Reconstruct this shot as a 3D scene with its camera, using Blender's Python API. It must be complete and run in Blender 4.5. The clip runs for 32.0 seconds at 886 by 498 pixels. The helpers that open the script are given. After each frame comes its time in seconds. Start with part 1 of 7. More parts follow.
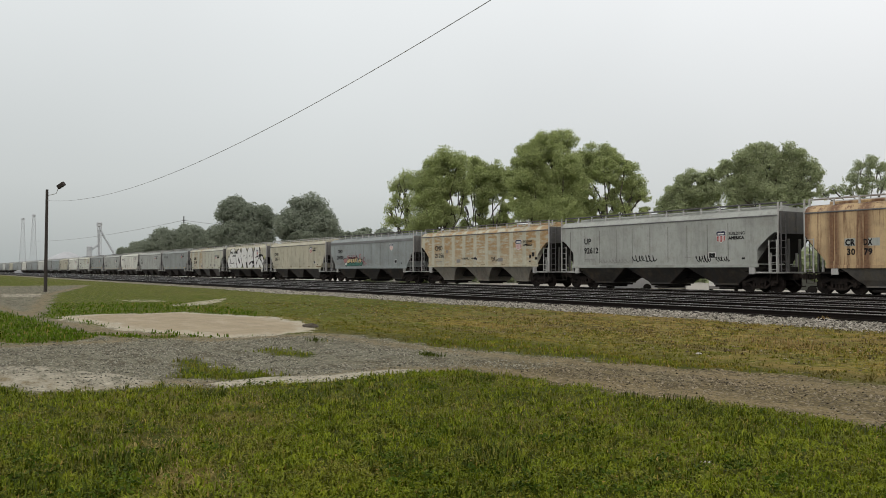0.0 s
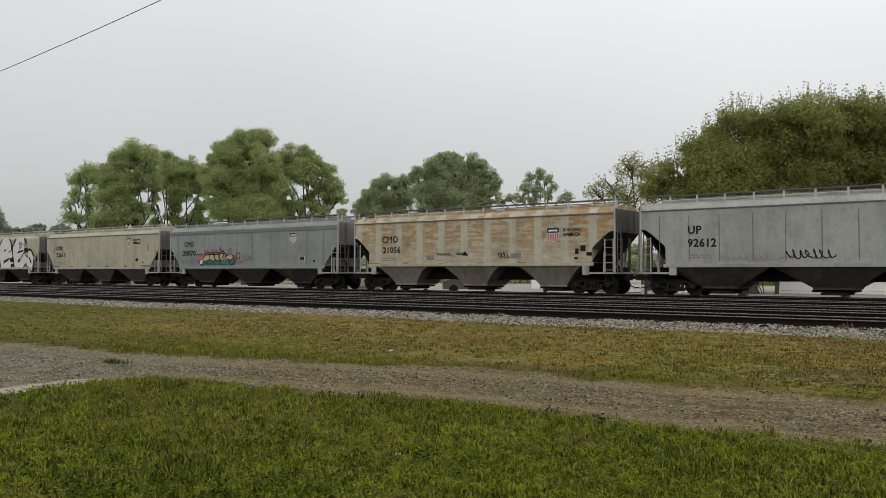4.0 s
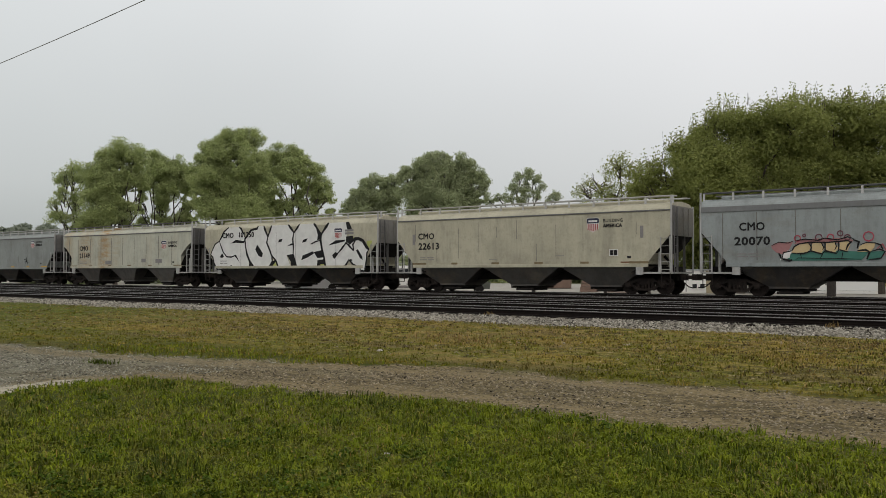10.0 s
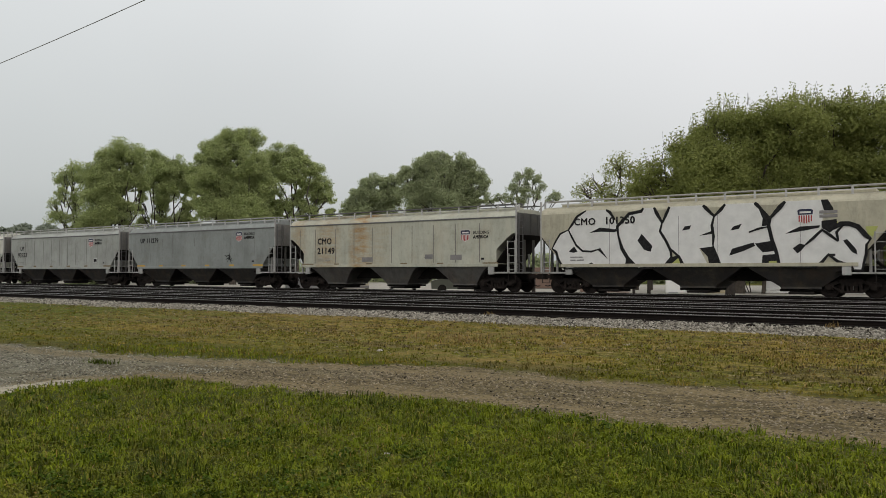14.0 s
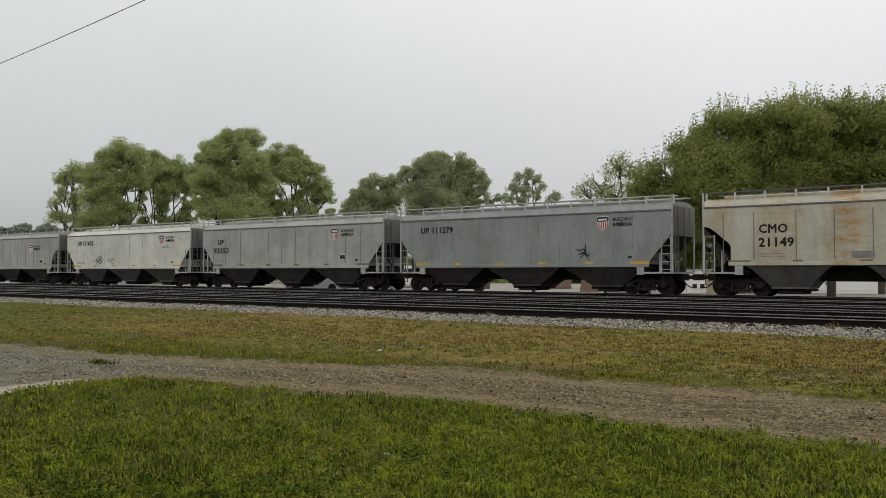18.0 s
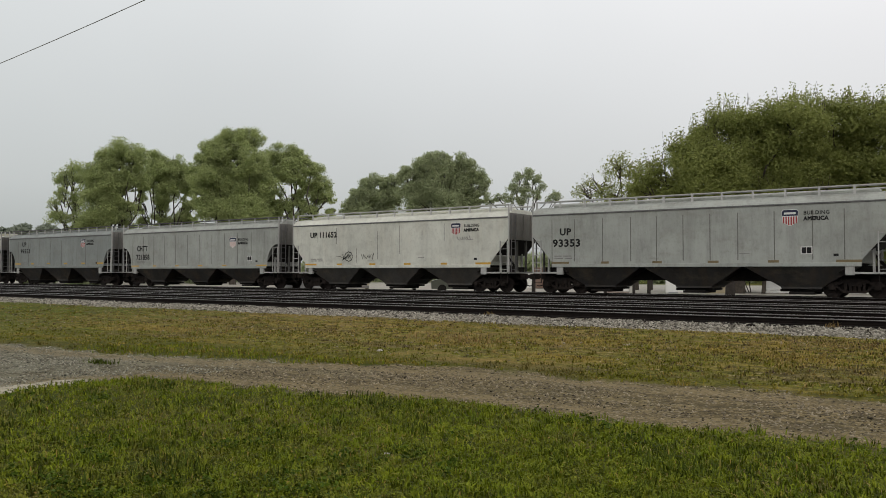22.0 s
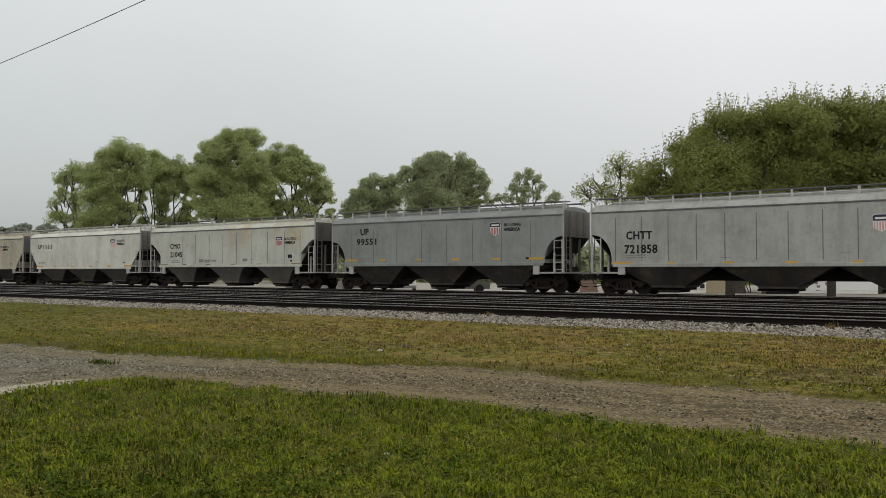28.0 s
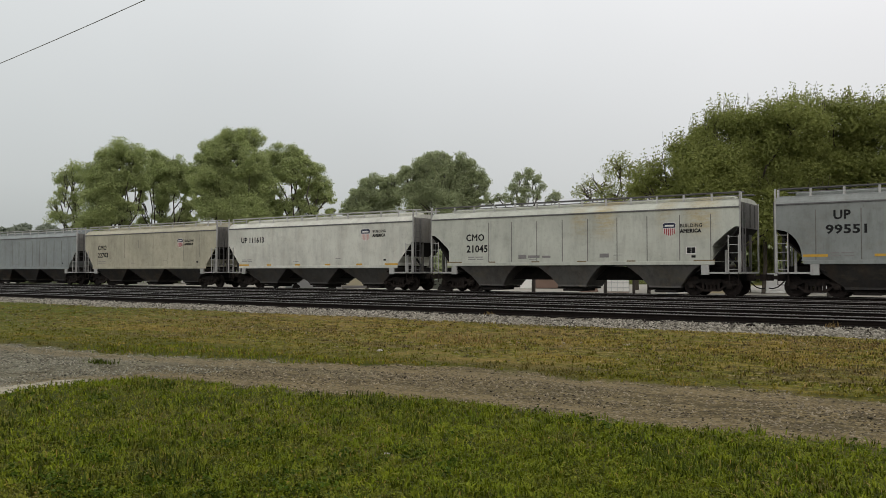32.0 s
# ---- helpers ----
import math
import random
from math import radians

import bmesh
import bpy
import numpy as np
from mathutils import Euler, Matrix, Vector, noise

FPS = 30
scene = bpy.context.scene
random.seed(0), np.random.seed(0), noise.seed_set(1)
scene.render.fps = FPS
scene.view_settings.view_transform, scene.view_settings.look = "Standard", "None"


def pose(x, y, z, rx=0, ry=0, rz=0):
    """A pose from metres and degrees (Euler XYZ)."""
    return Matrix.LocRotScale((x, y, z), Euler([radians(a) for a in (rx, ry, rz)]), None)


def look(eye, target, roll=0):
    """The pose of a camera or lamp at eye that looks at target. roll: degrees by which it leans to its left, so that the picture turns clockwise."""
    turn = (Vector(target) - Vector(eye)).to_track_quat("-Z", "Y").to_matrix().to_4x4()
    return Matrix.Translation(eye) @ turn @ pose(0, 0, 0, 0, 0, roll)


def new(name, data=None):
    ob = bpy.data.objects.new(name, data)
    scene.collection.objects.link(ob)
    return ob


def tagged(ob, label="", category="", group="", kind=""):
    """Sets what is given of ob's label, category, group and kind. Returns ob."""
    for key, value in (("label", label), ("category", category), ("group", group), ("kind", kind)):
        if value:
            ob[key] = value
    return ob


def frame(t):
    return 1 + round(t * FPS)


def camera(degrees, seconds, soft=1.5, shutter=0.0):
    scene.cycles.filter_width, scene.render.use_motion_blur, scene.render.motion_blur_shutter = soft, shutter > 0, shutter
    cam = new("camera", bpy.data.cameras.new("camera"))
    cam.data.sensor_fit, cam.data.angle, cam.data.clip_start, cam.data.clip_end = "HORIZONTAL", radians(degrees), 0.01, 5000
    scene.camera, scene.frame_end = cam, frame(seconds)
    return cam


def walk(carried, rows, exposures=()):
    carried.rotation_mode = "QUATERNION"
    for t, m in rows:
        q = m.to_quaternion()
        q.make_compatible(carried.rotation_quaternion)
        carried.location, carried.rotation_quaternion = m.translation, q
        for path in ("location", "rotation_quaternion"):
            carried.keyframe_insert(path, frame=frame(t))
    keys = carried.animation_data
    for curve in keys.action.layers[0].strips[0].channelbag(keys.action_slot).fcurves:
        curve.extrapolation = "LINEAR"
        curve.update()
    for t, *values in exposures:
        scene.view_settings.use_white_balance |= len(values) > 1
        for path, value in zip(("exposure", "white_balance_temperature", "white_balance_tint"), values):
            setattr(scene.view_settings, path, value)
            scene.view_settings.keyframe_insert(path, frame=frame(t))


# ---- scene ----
EYE = 1.55          # eye above the grass
RAIL = 0.41         # top of rail above the grass
TRAIN_Y = 40.0      # centre line of the train's track
SIDE_Y = 38.4       # near side of the cars


def train_shift(t):
    """Metres the train has rolled along its track since 6 s."""
    return -0.00504 * (t - 16) ** 2 + 6.8787 * (t - 16) + 69.291


def turned(yaw, pitch, roll=0.0):
    return pose(0, 0, EYE, 90 + pitch, 0, yaw) @ pose(0, 0, 0, 0, 0, roll)


cam = camera(56.84, 32.0, soft=0.8)
walk(cam, [
    (0.0, turned(57.21, 1.53, 0.09)),
    (0.5, turned(57.20, 1.53, 0.09)),
    (1.0, turned(55.54, 1.58, 0.07)),
    (1.5, turned(51.51, 1.55, 0.10)),
    (2.0, turned(48.20, 1.57, 0.05)),
    (2.5, turned(45.60, 1.57, 0.06)),
    (3.0, turned(42.03, 1.62, 0.07)),
    (3.5, turned(38.40, 1.63, 0.07)),
    (4.0, turned(36.30, 1.60, 0.03)),
    (4.6, turned(35.55, 1.58, 0.0)),
    (5.5, turned(35.50, 1.578, 0.0)),
    (6.0, turned(35.50, 1.578, 0.0)),
    (32.0, turned(35.50, 1.578, 0.0)),
], exposures=[(0.0, 0.10), (1.0, 0.09), (2.0, 0.02), (3.0, -0.01), (6.0, -0.08), (32.0, -0.08)])

# ---------------------------------------------------------------- light
world = bpy.data.worlds.new("overcast_sky")
scene.world = world
world.use_nodes = True
wn, wl = world.node_tree.nodes, world.node_tree.links
wn.clear()


def wnode(kind, **sets):
    n = wn.new(kind)
    for k, v in sets.items():
        n.inputs[k].default_value = v
    return n


w_out = wn.new("ShaderNodeOutputWorld")
w_bg = wnode("ShaderNodeBackground", Strength=1.0)
w_sky = wn.new("ShaderNodeTexSky")
w_sky.sky_type, w_sky.sun_disc = "NISHITA", False
w_sky.sun_elevation, w_sky.sun_rotation = radians(44), radians(148)
w_sky.dust_density, w_sky.air_density = 4.0, 1.0
w_tc = wn.new("ShaderNodeTexCoord")
w_sep = wn.new("ShaderNodeSeparateXYZ")
wl.new(w_tc.outputs["Generated"], w_sep.inputs[0])
# cloud deck: dull at the horizon, brighter overhead, as an even overcast is
w_ramp = wn.new("ShaderNodeValToRGB")
el = w_ramp.color_ramp.elements
el[0].position, el[0].color = 0.0, (0.515, 0.53, 0.525, 1)
el[1].position, el[1].color = 1.0, (1.0, 0.99, 0.985, 1)
e = el.new(0.10)
e.color = (0.74, 0.74, 0.735, 1)
e = el.new(0.32)
e.color = (1.0, 0.99, 0.995, 1)
wl.new(w_sep.outputs["Z"], w_ramp.inputs[0])
w_noise = wnode("ShaderNodeTexNoise", Scale=1.6, Detail=3.0, Roughness=0.5)
wl.new(w_tc.outputs["Generated"], w_noise.inputs["Vector"])
w_map = wnode("ShaderNodeMapRange")
for k, v in ((1, 0.3), (2, 0.7), (3, 0.95), (4, 1.05)):
    w_map.inputs[k].default_value = v
wl.new(w_noise.outputs["Fac"], w_map.inputs[0])
# the deck is thinner, so a little brighter and warmer, on the sun's side
w_side = wnode("ShaderNodeMapRange")
for k, v in ((1, -1.0), (2, 0.3), (3, 0.80), (4, 1.12)):
    w_side.inputs[k].default_value = v
wl.new(w_sep.outputs["X"], w_side.inputs[0])
w_mul = wn.new("ShaderNodeMath")
w_mul.operation = "MULTIPLY"
wl.new(w_map.outputs[0], w_mul.inputs[0])
wl.new(w_side.outputs[0], w_mul.inputs[1])
w_scale = wn.new("ShaderNodeVectorMath")
w_scale.operation = "SCALE"
wl.new(w_ramp.outputs[0], w_scale.inputs[0])
wl.new(w_mul.outputs[0], w_scale.inputs["Scale"])
w_dim = wn.new("ShaderNodeVectorMath")
w_dim.operation = "SCALE"
w_dim.inputs["Scale"].default_value = 0.10
wl.new(w_sky.outputs[0], w_dim.inputs[0])
w_mix = wn.new("ShaderNodeMix")
w_mix.data_type = "RGBA"
w_mix.inputs["Factor"].default_value = 0.93
wl.new(w_dim.outputs[0], w_mix.inputs["A"])
wl.new(w_scale.outputs[0], w_mix.inputs["B"])
w_tint = wn.new("ShaderNodeMix")
w_tint.data_type, w_tint.blend_type = "RGBA", "MULTIPLY"
w_tint.inputs["Factor"].default_value = 1.0
w_hue = wn.new("ShaderNodeValToRGB")
w_hue.color_ramp.elements[0].position, w_hue.color_ramp.elements[0].color = 0.0, (0.955, 1.0, 0.995, 1)
w_hue.color_ramp.elements[1].position, w_hue.color_ramp.elements[1].color = 0.75, (1.0, 0.975, 0.985, 1)
w_ax = wnode("ShaderNodeMapRange")
w_ax.inputs[1].default_value = -1.0
wl.new(w_sep.outputs["X"], w_ax.inputs[0])
wl.new(w_ax.outputs[0], w_hue.inputs[0])
wl.new(w_mix.outputs["Result"], w_tint.inputs["A"])
wl.new(w_hue.outputs[0], w_tint.inputs["B"])
wl.new(w_tint.outputs["Result"], w_bg.inputs["Color"])
wl.new(w_bg.outputs[0], w_out.inputs["Surface"])

sun_data = bpy.data.lights.new("sun", "SUN")
sun_data.energy, sun_data.angle, sun_data.color = 0.45, radians(25), (1.0, 0.96, 0.90)
sun = new("sun", sun_data)
sun.matrix_world = look((25, -40, 45), (0, 0, 0))

# ---------------------------------------------------------------- materials


class Mat:
    """A small node-graph writer for one material."""

    def __init__(self, name):
        self.m = bpy.data.materials.new(name)
        self.m.use_nodes = True
        self.n, self.l = self.m.node_tree.nodes, self.m.node_tree.links
        self.bsdf = self.n["Principled BSDF"]
        self.tc = self.n.new("ShaderNodeTexCoord")

    def set(self, **kw):
        for k, v in kw.items():
            self.bsdf.inputs[k.replace("_", " ")].default_value = v
        return self

    def coords(self, scale=(1, 1, 1), source="Object"):
        mp = self.n.new("ShaderNodeMapping")
        mp.inputs["Scale"].default_value = scale
        self.l.new(self.tc.outputs[source], mp.inputs[0])
        return mp.outputs[0]

    def world(self, scale=(1, 1, 1)):
        geo = self.n.new("ShaderNodeNewGeometry")
        mp = self.n.new("ShaderNodeMapping")
        mp.inputs["Scale"].default_value = scale
        self.l.new(geo.outputs["Position"], mp.inputs[0])
        return mp.outputs[0]

    def shifted(self, vector):
        """The coordinates moved by a random amount, its own for each object."""
        info = self.n.new("ShaderNodeObjectInfo")
        k = self.n.new("ShaderNodeMath")
        k.operation = "MULTIPLY"
        k.inputs[1].default_value = 37.0
        self.l.new(info.outputs["Random"], k.inputs[0])
        a = self.n.new("ShaderNodeVectorMath")
        a.operation = "ADD"
        self.l.new(vector, a.inputs[0])
        self.l.new(k.outputs[0], a.inputs[1])
        return a.outputs[0]

    def noise(self, vector, scale, detail=4.0, rough=0.6):
        t = self.n.new("ShaderNodeTexNoise")
        t.inputs["Scale"].default_value, t.inputs["Detail"].default_value = scale, detail
        t.inputs["Roughness"].default_value = rough
        self.l.new(vector, t.inputs["Vector"])
        return t.outputs["Fac"]

    def voronoi(self, vector, scale, out="Distance"):
        t = self.n.new("ShaderNodeTexVoronoi")
        t.inputs["Scale"].default_value = scale
        self.l.new(vector, t.inputs["Vector"])
        return t.outputs[out]

    def remap(self, value, a, b, c=0.0, d=1.0):
        t = self.n.new("ShaderNodeMapRange")
        for k, v in zip((1, 2, 3, 4), (a, b, c, d)):
            t.inputs[k].default_value = v
        self.l.new(value, t.inputs[0])
        return t.outputs[0]

    def math(self, op, a, b):
        t = self.n.new("ShaderNodeMath")
        t.operation = op
        for k, v in enumerate((a, b)):
            if isinstance(v, (int, float)):
                t.inputs[k].default_value = v
            else:
                self.l.new(v, t.inputs[k])
        return t.outputs[0]

    def mix(self, fac, a, b):
        t = self.n.new("ShaderNodeMix")
        t.data_type = "RGBA"
        for key, v in (("Factor", fac), ("A", a), ("B", b)):
            if isinstance(v, tuple):
                t.inputs[key].default_value = (*v, 1)
            elif isinstance(v, (int, float)):
                t.inputs[key].default_value = v
            else:
                self.l.new(v, t.inputs[key])
        return t.outputs["Result"]

    def attribute(self, name):
        t = self.n.new("ShaderNodeAttribute")
        t.attribute_name = name
        return t.outputs["Fac"]

    def rand(self, island=False):
        if island:
            return self.n.new("ShaderNodeNewGeometry").outputs["Random Per Island"]
        return self.n.new("ShaderNodeObjectInfo").outputs["Random"]

    def color(self, v):
        if isinstance(v, tuple):
            self.bsdf.inputs["Base Color"].default_value = (*v, 1)
        else:
            self.l.new(v, self.bsdf.inputs["Base Color"])
        return self

    def rough(self, v):
        if isinstance(v, (int, float)):
            self.bsdf.inputs["Roughness"].default_value = v
        else:
            self.l.new(v, self.bsdf.inputs["Roughness"])
        return self

    def bump(self, height, strength=0.3, distance=0.02):
        b = self.n.new("ShaderNodeBump")
        b.inputs["Strength"].default_value, b.inputs["Distance"].default_value = strength, distance
        self.l.new(height, b.inputs["Height"])
        self.l.new(b.outputs[0], self.bsdf.inputs["Normal"])
        return self


def paint(name, base, grime=0.35, rust=0.0, rust_panels=False, grime_color=(0.07, 0.065, 0.055), streaked=False, patch=None, high=False):
    """Weathered freight-car paint: streaks that run down, soot, rust that bleeds through."""
    k = Mat(name)
    o = k.shifted(k.coords())
    streak = k.noise(k.shifted(k.coords((1.3, 1.3, 0.14))), 1.4, 6.0, 0.7)
    blotch = k.noise(o, 0.55, 4.0, 0.55)
    fine = k.noise(o, 9.0, 4.0, 0.6)
    fade = k.mix(k.remap(blotch, 0.35, 0.7), base, tuple(min(1, c * 1.10 + 0.015) for c in base))
    dirt = k.math("MULTIPLY", k.remap(streak, 0.48, 0.85), grime)
    col = k.mix(dirt, fade, grime_color)
    soot = k.math("MULTIPLY", k.remap(k.noise(o, 0.32, 5.0, 0.65), 0.45, 0.72), grime * 0.75)
    col = k.mix(soot, col, grime_color)
    stain = k.math("MULTIPLY", k.remap(k.noise(k.shifted(k.coords((0.8, 0.8, 1.6))), 1.1, 6.0, 0.7), 0.52, 0.72), grime * 0.6)
    col = k.mix(stain, col, (0.165, 0.138, 0.088))
    col = k.mix(k.remap(fine, 0.58, 0.78, 0.0, 0.28), col, (0.10, 0.085, 0.06))
    mottle = k.noise(k.shifted(k.coords((1.0, 1.0, 0.5))), 3.4, 6.0, 0.75)
    col = k.mix(k.remap(mottle, 0.50, 0.72, 0.0, grime * 0.6), col, grime_color)
    col = k.mix(k.remap(mottle, 0.28, 0.44, grime * 0.5, 0.0), col, tuple(min(1, v * 1.22 + 0.02) for v in base))
    if rust:
        if rust_panels:
            sep = k.n.new("ShaderNodeSeparateXYZ")
            k.l.new(k.coords(), sep.inputs[0])
            wave = k.math("SINE", k.math("MULTIPLY", sep.outputs["X"], 3.90), 0.0)
            panel = k.remap(wave, -0.80, -0.45)
            cross = k.noise(k.shifted(k.coords((0.7, 0.7, 3.0))), 1.5, 6.0, 0.72)
            where = k.math("MULTIPLY", panel, k.remap(cross, 0.405, 0.54))
            high = k.remap(sep.outputs["Z"], 1.5, 3.2, 0.35, 1.0)
            where = k.math("MULTIPLY", where, high)
        elif streaked:
            at = k.n.new("ShaderNodeSeparateXYZ")
            k.l.new(k.coords(), at.inputs[0])
            rib = k.math("ABSOLUTE", k.math("SUBTRACT", k.math("FRACT", k.math("DIVIDE", at.outputs["X"], 1.586), 0.0), 0.5), 0.0)
            drip = k.noise(k.coords((3.2, 3.2, 0.16)), 1.2, 6.0, 0.72)
            where = k.math("MAXIMUM", k.remap(drip, 0.50, 0.60), k.math("MULTIPLY", k.remap(rib, 0.10, 0.28, 1.0, 0.0), k.remap(drip, 0.30, 0.45)))
        else:
            where = k.remap(k.noise(k.shifted(k.coords((1.6, 1.6, 0.45))), 0.9, 6.0, 0.7), 0.49, 0.62)
        tone = k.mix(k.remap(fine, 0.3, 0.7), *(((0.19, 0.085, 0.036), (0.085, 0.040, 0.020)) if streaked else ((0.40, 0.232, 0.066), (0.25, 0.128, 0.038))))
        col = k.mix(k.math("MULTIPLY", where, rust), col, tone)
    if patch:
        at = k.n.new("ShaderNodeSeparateXYZ")
        k.l.new(k.coords(), at.inputs[0])
        for x0, wide, much in patch:
            off = k.math("ABSOLUTE", k.math("SUBTRACT", at.outputs["X"], x0), 0.0)
            torn = k.noise(k.coords((0.8, 0.8, 4.0)), 1.3, 6.0, 0.75)
            spot = k.math("MULTIPLY", k.remap(off, wide * 0.35, wide, 1.0, 0.0), k.remap(torn, 0.38, 0.62, 0.15, 1.0))
            if high:
                spot = k.math("MULTIPLY", spot, k.remap(at.outputs["Z"], 2.6, 3.4))
            rusted = k.mix(k.remap(fine, 0.35, 0.7), *(((0.46, 0.36, 0.15), (0.38, 0.27, 0.10)) if high else ((0.40, 0.245, 0.075), (0.26, 0.13, 0.040))))
            col = k.mix(k.math("MULTIPLY", spot, much), col, rusted)
    k.color(col).rough(k.remap(fine, 0.3, 0.8, 0.48, 0.75))
    return k.bump(k.noise(o, 1.3, 2.0), 0.10, 0.02).m


def plain(name, a, b, scale=6.0, rough=0.7, metal=0.0, bump=0.15, random=False, gloss=0.3):
    k = Mat(name)
    o = k.shifted(k.coords()) if random else k.coords()
    n = k.noise(o, scale, 5.0, 0.62)
    big = k.noise(o, scale * 0.17, 3.0)
    col = k.mix(k.remap(n, 0.3, 0.7), a, b)
    col = k.mix(k.remap(big, 0.5, 0.8, 0.0, 0.35), col, tuple(c * 0.55 for c in a))
    k.color(col).rough(k.remap(n, 0.2, 0.8, max(0.05, rough - 0.12), min(1, rough + 0.12)))
    k.set(Metallic=metal, Specular_IOR_Level=gloss)
    return k.bump(n, bump, 0.01).m


PAINTS = {
    "gray": paint("paint_gray", (0.232, 0.252, 0.236), 0.46),
    "blue_gray": paint("paint_blue_gray", (0.246, 0.274, 0.266), 0.46),
    "slate": paint("paint_slate_band", (0.165, 0.172, 0.170), 0.40),
    "light_gray": paint("paint_mid_gray", (0.342, 0.358, 0.322), 0.44),
    "light": paint("paint_light_gray", (0.50, 0.515, 0.46), 0.38),
    "cream": paint("paint_cream", (0.43, 0.405, 0.295), 0.44),
    "white": paint("paint_white", (0.60, 0.605, 0.525), 0.34, 0.06),
    "rusty": paint("paint_rust_streaked", (0.465, 0.448, 0.335), 0.42, 0.85, True),
    "orange": paint("paint_rust_covered", (0.50, 0.36, 0.19), 0.55, 0.9, streaked=True, grime_color=(0.15, 0.085, 0.045)),
    "faded": paint("paint_faded_gray", (0.49, 0.505, 0.43), 0.34, 0.0, patch=((0.7, 0.6, 0.5), (2.1, 0.8, 0.7), (5.3, 0.6, 0.4), (7.0, 1.0, 0.7)), high=True),
    "stained": paint("paint_rust_stained", (0.445, 0.450, 0.360), 0.40, 0.12, patch=((-2.6, 1.0, 0.9), (-5.3, 1.3, 0.55), (-7.9, 0.8, 0.5), (-1.2, 1.4, 0.25))),
}
# darker than the bodies: shade under the sills painted in, besides grime
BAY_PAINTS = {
    "dark": paint("bay_shaded_black", (0.027, 0.025, 0.022), 0.7, 0.06, False, (0.012, 0.011, 0.010)),
    "gray": paint("bay_shaded_gray", (0.115, 0.112, 0.10), 0.9, 0.05, False, (0.035, 0.03, 0.027)),
    "mid": paint("bay_shaded_mid", (0.066, 0.063, 0.056), 0.8, 0.05, False, (0.028, 0.025, 0.022)),
    "cream": paint("bay_shaded_cream", (0.24, 0.225, 0.185), 0.75, 0.1, False, (0.05, 0.045, 0.038)),
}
# the darker end tone carries painted shade as well as grime
M_END = paint("end_wall_shade_grime", (0.075, 0.075, 0.070), 0.8)
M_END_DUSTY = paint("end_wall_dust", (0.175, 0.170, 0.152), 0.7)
M_TRIM = paint("trim_gray", (0.40, 0.40, 0.375), 0.55)
M_TRIM_DARK = plain("chord_dark", (0.10, 0.10, 0.10), (0.16, 0.155, 0.15), 5.0, 0.7)
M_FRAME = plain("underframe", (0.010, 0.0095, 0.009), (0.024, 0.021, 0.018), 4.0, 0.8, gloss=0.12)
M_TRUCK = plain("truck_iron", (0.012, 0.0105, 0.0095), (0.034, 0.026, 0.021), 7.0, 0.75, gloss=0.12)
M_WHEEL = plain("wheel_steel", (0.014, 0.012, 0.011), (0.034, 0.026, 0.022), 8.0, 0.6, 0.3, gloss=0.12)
M_GRATE = plain("running_board", (0.42, 0.42, 0.40), (0.58, 0.57, 0.55), 5.0, 0.55, 0.2)
M_BLACK = plain("letter_black", (0.012, 0.012, 0.012), (0.03, 0.03, 0.03), 9.0, 0.85, gloss=0.1)
M_WHITE = plain("spray_white", (0.74, 0.74, 0.70), (0.62, 0.62, 0.585), 2.0, 0.6)
M_RED = plain("emblem_red", (0.38, 0.06, 0.055), (0.30, 0.06, 0.055), 5.0, 0.6)
M_PINK = plain("emblem_faded", (0.60, 0.38, 0.33), (0.52, 0.30, 0.27), 5.0, 0.65)
M_BLUE = plain("emblem_blue", (0.022, 0.026, 0.05), (0.03, 0.035, 0.07), 5.0, 0.6)
M_YELLOW = plain("reflector_yellow", (0.62, 0.36, 0.04), (0.50, 0.30, 0.05), 6.0, 0.45)
M_TEAL = plain("spray_teal", (0.06, 0.20, 0.15), (0.05, 0.16, 0.125), 3.0, 0.6)
M_SPRAY_RED = plain("spray_red", (0.42, 0.07, 0.09), (0.34, 0.06, 0.09), 3.0, 0.6)
M_SPRAY_YEL = plain("spray_yellow", (0.58, 0.46, 0.25), (0.50, 0.38, 0.2), 3.0, 0.6)
M_DULL_PINK = plain("spray_pink", (0.40, 0.20, 0.19), (0.33, 0.16, 0.16), 3.0, 0.7)
M_PLUM = plain("spray_plum", (0.16, 0.06, 0.075), (0.12, 0.045, 0.06), 3.0, 0.7)
M_STENCIL = plain("stencil_gray", (0.20, 0.19, 0.18), (0.26, 0.25, 0.24), 9.0, 0.75)
M_LIME = plain("spray_lime", (0.42, 0.44, 0.12), (0.36, 0.4, 0.14), 3.0, 0.6)
M_RIB = plain("rib_rust", (0.20, 0.10, 0.045), (0.13, 0.065, 0.032), 5.0, 0.8)
M_SEAM = plain("seam_grime", (0.105, 0.10, 0.09), (0.19, 0.185, 0.165), 3.0, 0.75)
M_DIRTY = plain("reflector_dirty", (0.15, 0.115, 0.06), (0.22, 0.17, 0.09), 6.0, 0.7)

# ---------------------------------------------------------------- mesh helpers


def part(name, bm, material, parent, label=""):
    me = bpy.data.meshes.new(name)
    bm.to_mesh(me)
    bm.free()
    return part_mesh(name, me, material, parent, label)


def part_mesh(name, me, material, parent, label=""):
    if not me.materials:
        for m in (material if isinstance(material, (list, tuple)) else (material,)):
            me.materials.append(m)
    ob = new(name, me)
    ob.parent = parent
    if label:
        tagged(ob, label)
    return ob


